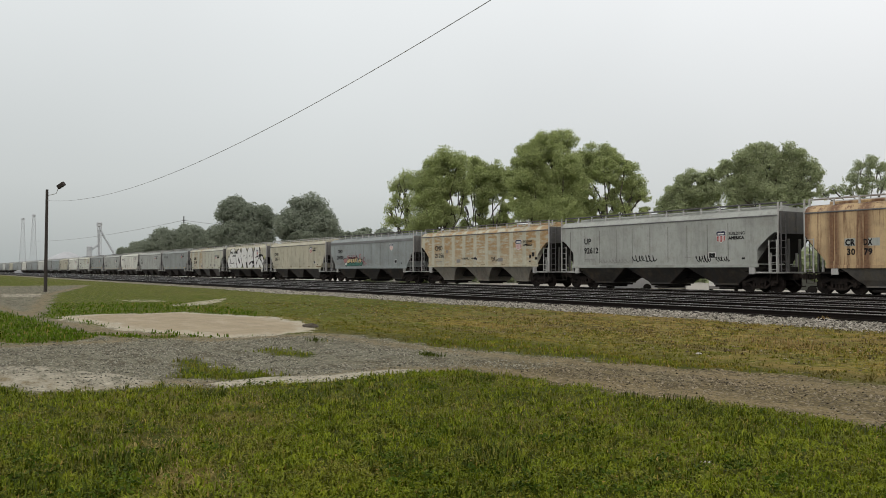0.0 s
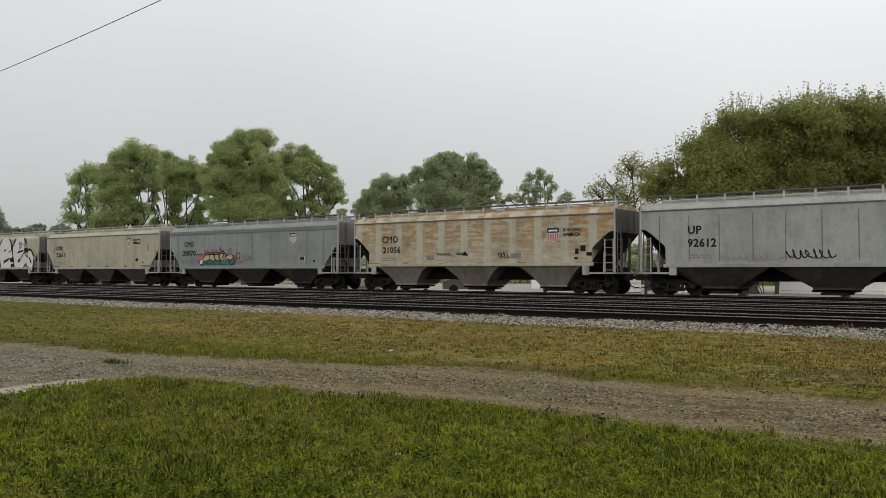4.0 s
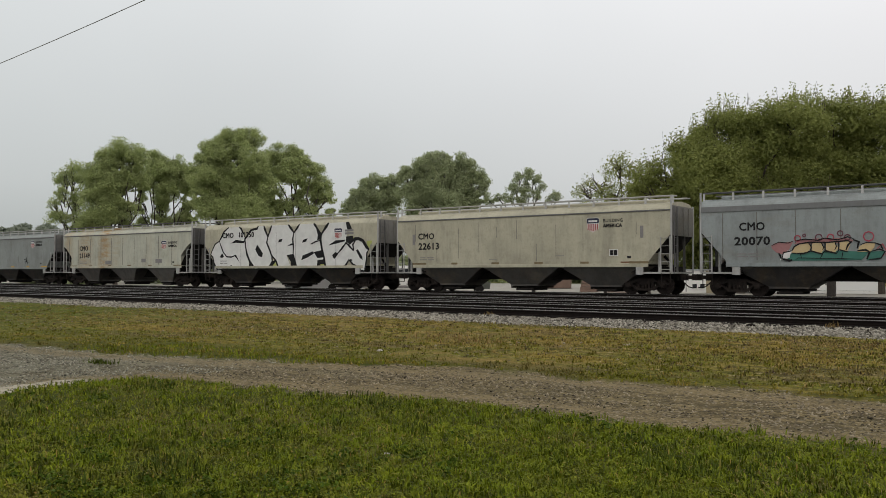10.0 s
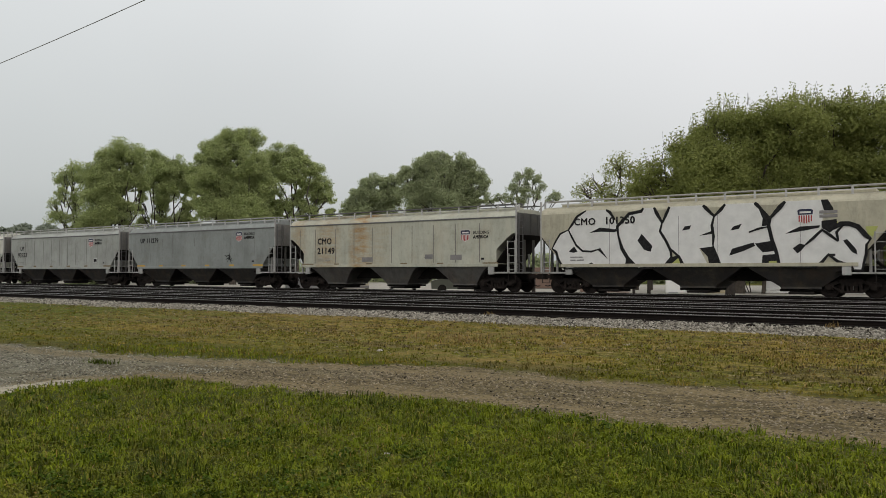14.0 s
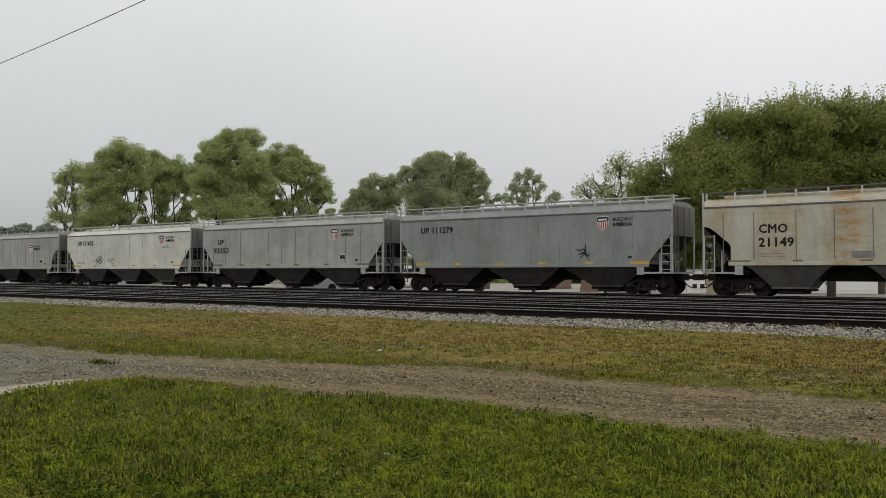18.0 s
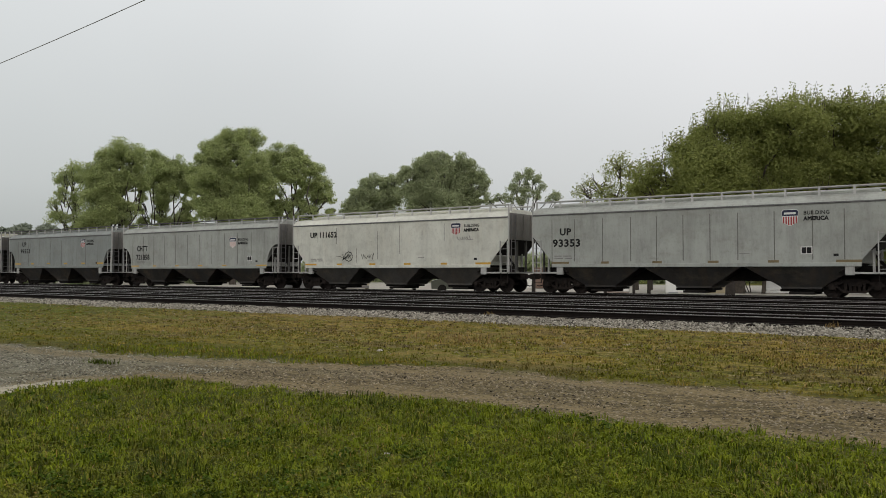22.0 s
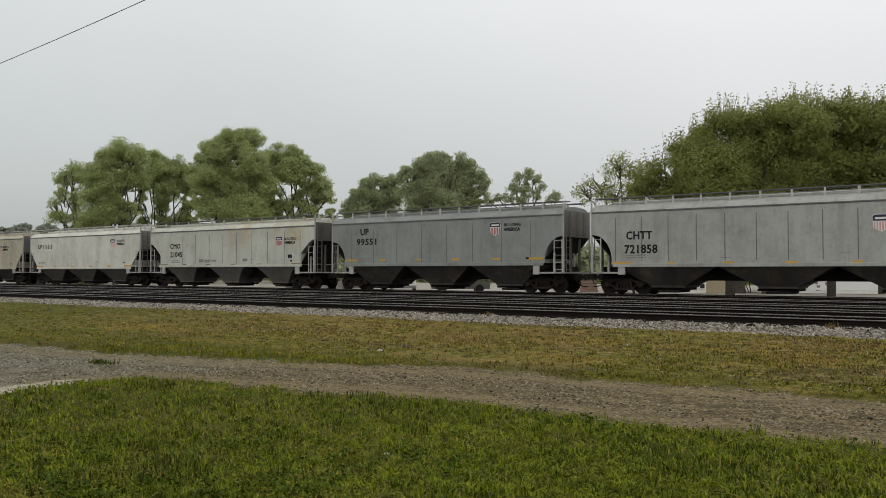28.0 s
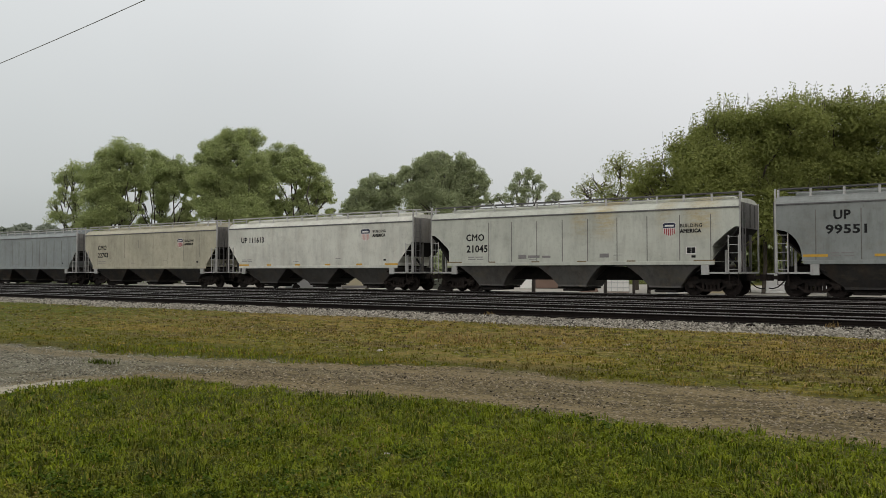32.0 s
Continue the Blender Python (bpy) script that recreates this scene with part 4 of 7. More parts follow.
    strokes += [
        ([(12.05, 1.39), (13.53, 1.34), (13.79, 1.56), (14.04, 1.88), (14.4, 1.58), (14.94, 1.4)], 0.13), ([(13.12, 2.31), (13.45, 2.61), (13.8, 2.95), (14.14, 2.69), (14.44, 2.44)], 0.13),
        ([(13.8, 3.09), (14.29, 3.05), (14.56, 3.19), (14.87, 3.18), (15.2, 3.05), (15.49, 2.68), (15.7, 2.48)], 0.21), ([(14.44, 2.44), (14.37, 2.83), (14.6, 3.09)], 0.13), ([(15.66, 2.48), (15.52, 2.27), (15.5, 1.88), (15.41, 1.5), (15.34, 1.19), (15.05, 1.21)], 0.10)]
    for k, (pts, w) in enumerate(strokes):
        ribbon("spray_border", at(pts), w, car, M_BLACK, FACE - 0.020 - 0.0006 * k, "black spray border")
    fills = [
        [(3.39, 2.35), (3.83, 1.74), (3.58, 1.97), (3.26, 2.24)], [(1.64, 2.17), (1.94, 2.44), (2.14, 2.17), (1.91, 2.11)], [(2.82, 3.12), (3.4, 3.37), (4.36, 3.25), (4.21, 3.11), (3.46, 3.16)],
        [(5.39, 2.66), (5.6, 2.99), (6.15, 2.39), (6.07, 2.11), (5.74, 2.2)], [(4.81, 1.96), (5.41, 1.33), (4.72, 1.36)], [(7.07, 1.82), (7.44, 1.93), (7.72, 1.41), (6.84, 1.36)],
        [(7.62, 3.1), (7.76, 3.29), (8.07, 3.33), (7.98, 3.14)], [(8.45, 2.83), (9.1, 3.06), (9.1, 2.9)], [(8.47, 2.24), (9.09, 2.31), (9.43, 1.4), (8.92, 1.4), (8.84, 1.83)]]
    fills += [
        [(9.89, 3.03), (10.02, 3.21), (10.41, 3.33), (10.28, 3.1)], [(9.83, 1.88), (9.96, 2.19), (10.92, 2.46), (10.99, 2.3), (10.4, 2.05)], [(10.97, 2.41), (11.72, 2.52), (11.86, 2.06), (11.31, 2.01)],
        [(11.31, 1.88), (11.91, 1.93), (12.02, 1.39), (11.26, 1.4)], [(12.26, 2.81), (12.89, 3.12), (13.71, 3.15), (13.69, 3.05), (12.98, 2.92)], [(12.59, 2.17), (12.88, 2.37), (13.14, 2.31), (12.95, 2.07), (12.78, 1.94)]]
    fills += [
        [(11.13, 4.06), (11.38, 3.92), (11.68, 3.57), (11.58, 3.22), (11.28, 3.17), (11.33, 3.53)], [(13.76, 4.26), (14.04, 4.26), (14.25, 3.89), (14.27, 3.72), (13.88, 3.81)],
        [(13.78, 3.34), (14.38, 3.4), (14.42, 3.08), (14.1, 2.81), (13.78, 3.05)], [(14.62, 2.46), (14.78, 2.53), (15.13, 2.08), (15.17, 1.86), (14.97, 1.96)]]
    for pts in fills:
        flat("spray_counter", at(pts), car, M_BLACK, FACE - 0.014, label="black spray fill")
    for k, pts in enumerate(([(14.49, 3.02), (14.42, 3.32), (14.31, 3.05)], [(15.49, 3.04), (15.97, 3.05), (15.75, 2.6), (15.57, 2.73)], [(7.07, 1.49), (7.44, 1.79), (7.55, 1.46)], [(11.58, 1.6), (11.9, 1.62), (11.95, 1.42), (11.58, 1.42)])):
        flat("spray_wedge", at(pts), car, M_LIME, FACE - 0.019, label="dull lime spray paint")
    bars("stencil_panel", [(-hl + 13.70, 3.48, 0.72, 0.13), (-hl + 13.70, 3.66, 0.72, 0.13)], car, M_STENCIL, FACE - 0.022)
    bars("stencil_line", [(-hl + 1.72, 1.86, 0.7, 0.05), (-hl + 1.72, 1.70, 0.3, 0.06), (-hl + 2.1, 1.70, 0.4, 0.06)], car, M_STENCIL, FACE - 0.016)
    lettering("reporting_mark", "CMO", 0.34, -hl + 1.95, 3.53, car, M_BLACK, FACE - 0.040, width=1.20)
    lettering("car_number", "101350", 0.35, -hl + 3.65, 3.53, car, M_BLACK, FACE - 0.040, width=1.54)
    for x in (3.9, 7.45, 9.3, 12.9):
        bars("weld_seam", [(-hl + x, 1.5, 0.02, 2.3)], car, M_STENCIL, FACE - 0.013)


def motions():
    """The whole train rolls by; every wheelset turns with it."""
    for car, x in CARS:
        walk(car, [(t, pose(x + train_shift(t), TRAIN_Y, RAIL)) for t in range(0, 33, 2)])
    step = 1 / 15
    lead = {}
    for k, ws in WHEELS:
        if k not in lead:
            walk(ws, [(n * step, Matrix.Translation((k * 0.89, 0, 0.457)) @ Matrix.Rotation((train_shift(n * step) - train_shift(0)) / 0.457, 4, "Y")) for n in range(481)])
            lead[k] = ws.animation_data
        else:
            ws.rotation_mode = "QUATERNION"
            keys = ws.animation_data_create()
            keys.action = lead[k].action
            keys.action_slot = lead[k].action_slot

# ---------------------------------------------------------------- ground
M_BARK = plain("bark", (0.050, 0.042, 0.034), (0.095, 0.080, 0.064), 5.0, 0.9, 0.0, 0.5)
# rail webs and ties run near black, the shade between rails included
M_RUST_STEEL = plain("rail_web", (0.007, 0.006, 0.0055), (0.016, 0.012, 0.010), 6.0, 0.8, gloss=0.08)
M_RAIL_TOP = plain("rail_head", (0.72, 0.72, 0.72), (0.88, 0.88, 0.88), 9.0, 0.30, 1.0, 0.02)
M_RAIL_SIDE = plain("rail_shoulder", (0.075, 0.07, 0.065), (0.14, 0.13, 0.12), 9.0, 0.45, 0.5, 0.03)
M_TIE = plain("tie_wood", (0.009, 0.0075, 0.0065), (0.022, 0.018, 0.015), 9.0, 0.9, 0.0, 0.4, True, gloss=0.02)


def ground_material():
    k = Mat("ground_cover")
    w = k.world()
    big = k.noise(w, 0.22, 4.0, 0.6)
    mid = k.noise(w, 1.3, 5.0, 0.65)
    fine = k.noise(w, 14.0, 4.0, 0.65)
    grit = k.voronoi(w, 38.0)
    speck = k.voronoi(w, 38.0, "Color")
    # turf: soil showing between the blades
    turf = k.mix(k.remap(mid, 0.35, 0.68), (0.040, 0.053, 0.008), (0.070, 0.080, 0.013))
    turf = k.mix(k.remap(fine, 0.4, 0.75), turf, (0.034, 0.040, 0.009))
    # verge: olive, straw and bare brown earth in blotches
    at = k.n.new("ShaderNodeSeparateXYZ")
    k.l.new(w, at.inputs[0])
    blot = k.noise(k.world((0.8, 1.3, 1.0)), 3.2, 7.0, 0.78)
    patchy = k.noise(k.world((0.5, 1.0, 1.0)), 0.75, 5.0, 0.7)
    inland = k.remap(at.outputs["Y"], 12.5, 17.5)
    sward = k.mix(k.remap(blot, 0.45, 0.54), (0.052, 0.062, 0.008), (0.165, 0.158, 0.027))
    sward = k.mix(k.math("MULTIPLY", k.remap(patchy, 0.47, 0.53), k.remap(inland, 0.0, 1.0, 0.25, 0.85)), sward, k.mix(k.remap(blot, 0.45, 0.54), (0.076, 0.052, 0.019), (0.290, 0.205, 0.060)))
    broad = k.noise(k.world((0.35, 1.0, 1.0)), 0.62, 4.0, 0.6)
    gold = k.mix(k.remap(blot, 0.42, 0.58), (0.105, 0.078, 0.016), (0.290, 0.215, 0.050))
    sward = k.mix(k.remap(broad, 0.54, 0.62, 0.0, 0.75), sward, gold)
    sward = k.mix(k.remap(broad, 0.46, 0.38, 0.0, 0.6), sward, k.mix(k.remap(blot, 0.42, 0.58), (0.070, 0.052, 0.026), (0.165, 0.128, 0.060)))
    green = k.mix(k.remap(blot, 0.42, 0.58), (0.034, 0.058, 0.006), (0.084, 0.120, 0.012))
    sward = k.mix(k.remap(k.math("ADD", at.outputs["X"], k.remap(patchy, 0.3, 0.7, -5.0, 5.0)), -20.0, -27.0, 0.0, 0.8), sward, green)
    sward = k.mix(k.remap(k.noise(k.world((1.0, 0.6, 1.0)), 5.5, 6.0, 0.8), 0.52, 0.58, 0.0, 0.7), sward, (0.044, 0.036, 0.014))
    sward = k.mix(k.remap(k.noise(k.world((1.0, 0.6, 1.0)), 9.0, 4.0, 0.7), 0.58, 0.64, 0.0, 0.8), sward, (0.34, 0.28, 0.16))
    turf = k.mix(k.attribute("field"), turf, sward)
    dry = k.mix(k.remap(blot, 0.40, 0.60), (0.29, 0.21, 0.070), (0.10, 0.075, 0.026))
    dryness = k.math("MULTIPLY", k.attribute("dry"), k.remap(mid, 0.40, 0.60))
    col = k.mix(dryness, turf, dry)
    # crushed stone of the lane
    stone = k.mix(k.remap(fine, 0.40, 0.60), (0.078, 0.060, 0.029), (0.250, 0.197, 0.104))
    stone = k.mix(k.remap(big, 0.4, 0.65), stone, (0.142, 0.117, 0.062))
    along = k.n.new("ShaderNodeSeparateXYZ")
    k.l.new(w, along.inputs[0])
    ash = k.mix(k.remap(fine, 0.3, 0.7), (0.112, 0.111, 0.081), (0.250, 0.245, 0.186))
    stone = k.mix(k.remap(k.math("ADD", along.outputs["X"], k.remap(big, 0.3, 0.7, -2.5, 2.5)), -9.0, -12.5, 0.0, 0.85), stone, ash)
    rough_ = k.noise(k.world((0.6, 1.5, 1.0)), 2.2, 6.0, 0.75)
    stone = k.mix(k.remap(rough_, 0.48, 0.56, 0.0, 0.6), stone, (0.056, 0.047, 0.025))
    stone = k.mix(k.math("MULTIPLY", k.attribute("rut"), k.remap(rough_, 0.35, 0.6, 0.9, 0.45)), stone, k.mix(k.remap(fine, 0.3, 0.7), (0.172, 0.133, 0.070), (0.250, 0.198, 0.110)))
    sp = k.n.new("ShaderNodeSeparateColor")
    k.l.new(speck, sp.inputs[0])
    stone = k.mix(k.remap(sp.outputs[0], 0.90, 0.97, 0.0, 0.8), stone, (0.30, 0.265, 0.20))
    stone = k.mix(k.remap(sp.outputs[1], 0.80, 0.95, 0.0, 0.8), stone, (0.045, 0.039, 0.030))
    edge = k.math("ADD", k.attribute("lane"), k.remap(mid, 0.25, 0.75, -0.22, 0.22))
    edge = k.math("ADD", edge, k.remap(fine, 0.25, 0.75, -0.24, 0.24))
    col = k.mix(k.remap(edge, 0.40, 0.60), col, stone)
    # pale packed sand and broken concrete
    sand = k.mix(k.remap(mid, 0.35, 0.7), (0.355, 0.298, 0.202), (0.272, 0.225, 0.150))
    sand = k.mix(k.remap(k.math("ADD", k.attribute("pale"), k.remap(rough_, 0.3, 0.7, -0.25, 0.25)), 0.55, 0.95), (0.42, 0.388, 0.30), sand)
    sand = k.mix(k.remap(fine, 0.50, 0.75, 0.0, 0.55), sand, (0.27, 0.215, 0.155))
    sand = k.mix(k.remap(k.noise(k.world((0.5, 1.6, 1.0)), 1.1, 6.0, 0.7), 0.50, 0.68, 0.0, 0.55), sand, (0.42, 0.36, 0.27))
    sand = k.mix(k.remap(along.outputs["X"], -18.5, -16.0), sand, k.mix(k.remap(fine, 0.35, 0.65), (0.43, 0.40, 0.31), (0.25, 0.225, 0.165)))
    pale = k.math("ADD", k.attribute("pale"), k.remap(rough_, 0.3, 0.7, -0.20, 0.20))
    pale = k.math("ADD", pale, k.remap(fine, 0.2, 0.8, -0.12, 0.12))
    col = k.mix(k.remap(pale, 0.42, 0.58), col, sand)
    lot = k.mix(k.remap(mid, 0.3, 0.7), (0.40, 0.38, 0.33), (0.30, 0.285, 0.25))
    col = k.mix(k.attribute("lot"), col, lot)
    k.color(col).rough(0.95)
    k.set(Specular_IOR_Level=0.05)
    h = k.math("ADD", k.math("MULTIPLY", grit, 0.5), fine)
    return k.bump(h, 0.6, 0.03).m


def inside(px, py, poly):
    """Signed distance to a closed outline, positive inside, for arrays of points."""
    n = len(poly)
    hit = np.zeros(px.shape, bool)
    far = np.full(px.shape, 1e9)
    for i in range(n):
        (x0, y0), (x1, y1) = poly[i], poly[(i + 1) % n]
        cross = ((y0 > py) != (y1 > py)) & (px < (x1 - x0) * (py - y0) / ((y1 - y0) or 1e-9) + x0)
        hit ^= cross
        dx, dy = x1 - x0, y1 - y0
        t = np.clip(((px - x0) * dx + (py - y0) * dy) / (dx * dx + dy * dy), 0, 1)
        far = np.minimum(far, np.hypot(px - x0 - t * dx, py - y0 - t * dy))
    return np.where(hit, far, -far)


def wobble(x, y, f=1.0):
    return (np.sin(x * 1.9 * f + 1.3 * np.sin(y * 1.1 * f)) + np.sin(y * 2.3 * f + 1.7 * np.sin(x * 0.9 * f + 2.0)) + 0.6 * np.sin((x + y) * 5.1 * f + np.sin(x * 3.7 * f))) / 2.6


LANE = [(60, 14.0), (30, 12.6), (10, 11.7), (3, 11.4), (-1.4, 11.2), (-3.9, 11.1), (-7.6, 10.9), (-11.8, 9.8), (-14.4, 9.1), (-18.3, 9.0), (-19.2, 8.3), (-18.9, 5.9), (-20.6, 5.3), (-24, 4.6),
        (-28.6, 3.9), (-30.5, 3.6), (-36, 4.5), (-58, 7.6), (-90, 15), (-90, 2.0), (-60, 2.3), (-36.5, 2.6), (-28.5, 3.3), (-22.5, 3.6), (-19.9, 3.6), (-19.6, 1.6), (-26, 0.2),
        (-40, -3.0), (-40, -9.0), (-20, -4.0), (-14.5, 0.0), (-12.7, 1.0), (-11.8, 1.3), (-11.2, 1.9), (-11.4, 2.9), (-10.8, 3.5), (-10.8, 4.15), (-10.7, 5.3), (-11.0, 6.6), (-10.7, 7.3), (-9.2, 7.5),
        (-5.8, 8.05), (-3.0, 8.15), (-1.1, 8.0), (3, 8.1), (10, 8.6), (30, 9.9), (60, 11.0)]
SAND = [(-29.6, 3.95), (-31.0, 5.6), (-31.1, 8.6), (-25.9, 9.9), (-21.9, 9.9), (-19.3, 8.3), (-18.9, 5.9), (-20.7, 5.3), (-24.0, 4.6)]
SAND_FAR = [(-35.6, 9.1), (-38.0, 9.7), (-41.6, 12.0), (-44.6, 14.6), (-41.0, 13.4), (-36.2, 10.6)]
PALE_NEAR = [(-15.6, 0.9), (-15.2, 1.75), (-13.9, 2.55), (-12.0, 3.15), (-11.1, 2.75), (-11.3, 2.05), (-11.8, 1.35), (-13.2, 0.7)]
PALE_EDGE = [(-10.75, 3.5), (-10.75, 4.15), (-10.65, 5.3), (-10.95, 6.65), (-11.6, 6.9), (-11.45, 5.4), (-11.6, 4.2), (-11.5, 3.5)]
CHIPS = [[(-46.0, 8.7), (-44.0, 11.0), (-40.8, 10.6), (-42.2, 8.6)], [(-63, 4.6), (-61.5, 7.4), (-54.5, 6.6), (-53.5, 4.2)]]
ISLAND = [(-14.3, 3.65), (-14.9, 4.1), (-12.9, 4.4), (-11.5, 4.65), (-11.3, 4.1), (-12.4, 3.2)]
STRIP = [(-23.0, 3.75), (-21.1, 4.45), (-19.7, 5.75), (-19.35, 5.6), (-20.1, 4.3), (-21.2, 3.55)]
ISLET = [(-15.7, 5.55), (-16.2, 6.2), (-14.6, 6.5), (-13.9, 6.0)]


def soft(d, w):
    return np.clip(0.5 + d / (2 * w), 0, 1)


WORN = [(-7.7, 1.9, 0.8, 0.5, 0.9), (-6.2, 1.75, 0.7, 0.4, 1.0), (-8.4, 2.9, 0.6, 0.4, 0.7), (-7.2, 5.3, 0.7, 0.3, 0.45), (-5.7, 5.9, 0.6, 0.3, 0.4), (-4.6, 5.35, 0.5, 0.25, 0.45), (-9.4, 3.4, 0.8, 0.4, 0.6),
        (-3.1, 6.9, 0.7, 0.3, 0.3), (-1.6, 6.4, 0.6, 0.3, 0.35), (-9.7, 6.6, 0.7, 0.5, 0.4)]


def worn(x, y):
    """Straw-coloured worn spots in the lawn."""
    d = np.zeros_like(x)
    for wx, wy, rx, ry, much in WORN:
        d = np.maximum(d, much * np.exp(-(((x - wx) / rx) ** 2 + ((y - wy) / ry) ** 2)))
    return np.clip(d * (1 + 0.5 * wobble(x, y, 2.5)), 0, 1)


def covers(x, y):
    """How much of each ground cover lies at x, y: lane, pale sand, dry grass, lot."""
    j = wobble(x, y, 0.8)
    lane = soft(inside(x, y, LANE) + 0.22 * j + 0.16 * wobble(x, y, 2.6) + 0.08 * wobble(x, y, 7.0), 0.5)
    for isle in (ISLAND, ISLET, STRIP):
        lane = np.minimum(lane, 1 - 0.85 * soft(inside(x, y, isle) + 0.18 * j + 0.1 * wobble(x, y, 4.0), 0.35))
    pale = np.zeros_like(x)
    for poly, most in ((SAND_FAR, 0.54), (PALE_NEAR, 0.53), (PALE_EDGE, 0.90), (CHIPS[0], 0.46), (CHIPS[1], 0.48)):
        pale = np.maximum(pale, most * soft(inside(x, y, poly) + 0.14 * j + 0.06 * wobble(x, y, 4.0), 0.22))
    pale = np.maximum(pale, soft(inside(x, y, SAND) + 0.22 * j + 0.14 * wobble(x, y, 3.0), 0.8))
    dry = (0.06 + 0.36 * (wobble(x, y, 0.23) > 0.1)) * soft(y - 12.6 + 0.5 * j, 3.0) * (y < 20) * (0.35 + 0.65 * soft(x + 26, 6.0)) + 0.08
    dry = np.maximum(dry, np.exp(-(((x + 8.0) / 2.4) ** 2 + ((y - 12.3) / 0.8) ** 2)) * 1.1)
    dry = np.maximum(dry, np.exp(-(((x + 9.6) / 1.6) ** 2 + ((y - 2.6) / 1.2) ** 2)) * 0.6)
    dry = np.maximum(dry, np.exp(-(((x + 6.2) / 1.3) ** 2 + ((y - 6.4) / 0.9) ** 2)) * 0.5)
    dry = np.maximum(dry, worn(x, y))
    lot = soft(y - 44.0, 0.8) * (1 - soft(y - 88 + 3.0 * j, 4.0))
    return lane, pale, np.clip(dry, 0, 1), lot


def lie(x, y):
    """Height of the ground."""
    z = 0.10 * np.clip((y - 12) / 7, 0, 1) + 0.018 * wobble(x, y, 0.35) * (np.abs(y) < 19)
    z = z + 0.012 * wobble(x, y, 1.4) * (np.abs(y) < 19)
    return z - 0.035 * soft(inside(x, y, LANE), 0.5) * (np.abs(y) < 19)


def sheet(name, xs, ys, height, attributes, material, label, category):
    X, Y = np.meshgrid(xs, ys)
    Z = height(X, Y)
    nx, ny = len(xs), len(ys)
    me = bpy.data.meshes.new(name)
    i = (np.arange(ny - 1)[:, None] * nx + np.arange(nx - 1)).ravel()
    quads = np.stack([i, i + 1, i + nx + 1, i + nx], 1)
    fill_mesh(me, np.stack([X, Y, Z], -1).reshape(-1, 3), quads)
    for key, values in attributes(X, Y).items():
        me.attributes.new(key, "FLOAT", "POINT").data.foreach_set("value", values.ravel().astype(np.float32))
    me.materials.append(material)
    me.shade_smooth()
    return tagged(new(name, me), label, category, kind="structure")


def fill_mesh(me, verts, faces):
    """Quads or triangles straight from arrays."""
    n, c = faces.shape
    me.vertices.add(len(verts))
    me.vertices.foreach_set("co", verts.astype(np.float32).ravel())
    me.loops.add(n * c)
    me.loops.foreach_set("vertex_index", faces.astype(np.int32).ravel())
    me.polygons.add(n)
    me.polygons.foreach_set("loop_start", np.arange(0, n * c, c, dtype=np.int32))
    me.update(calc_edges=True)
    me.validate()


def spread(*runs):
    return np.unique(np.concatenate([np.linspace(a, b, n) for a, b, n in runs]).round(4))


def ground_covers(X, Y):
    lane, pale, dry, lot = covers(X, Y)
    d = inside(X, Y, LANE) + 0.15 * wobble(X, Y, 0.6)
    rut = np.exp(-((d - 0.45) / 0.34) ** 2)
    field = np.maximum(soft(np.hypot(X, Y) - 21, 6.0), soft(Y - 11.3, 1.0))
    return {"field": field, "lane": lane, "pale": pale, "dry": dry, "lot": lot, "rut": rut}


def build_ground():
    xs = spread((-4000, -300, 16), (-300, -90, 30), (-90, -46, 90), (-46, 6, 300), (6, 40, 40), (40, 300, 20), (300, 4000, 12))
    ys = spread((-4000, -60, 12), (-60, -6, 20), (-6, 20.5, 190), (20.5, 44, 20), (44, 120, 40), (120, 4000, 16))
    sheet("ground", xs, ys, lie, ground_covers, ground_material(), "grass field with a gravel lane and pale sand patches", "ground")


def ballast_material():
    k = Mat("ballast")
    w = k.world()
    cell = k.voronoi(w, 12.0, "Color")
    sp = k.n.new("ShaderNodeSeparateColor")
    k.l.new(cell, sp.inputs[0])
    dist = k.voronoi(w, 12.0)
    pale = k.mix(sp.outputs[0], (0.07, 0.063, 0.048), (0.30, 0.275, 0.22))
    # oily stone, with the shade between the rails put into its colour
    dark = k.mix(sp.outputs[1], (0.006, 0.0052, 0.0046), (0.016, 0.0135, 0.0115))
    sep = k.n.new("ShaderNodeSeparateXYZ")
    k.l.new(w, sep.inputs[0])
    oil_shade = k.math("ADD", sep.outputs["Y"], k.remap(k.noise(w, 0.8, 4.0), 0.3, 0.7, -0.35, 0.35))
    col = k.mix(k.remap(oil_shade, 21.15, 21.6), pale, dark)
    k.color(col).rough(0.95)
    k.set(Specular_IOR_Level=0.02)
    return k.bump(dist, 0.9, 0.04).m


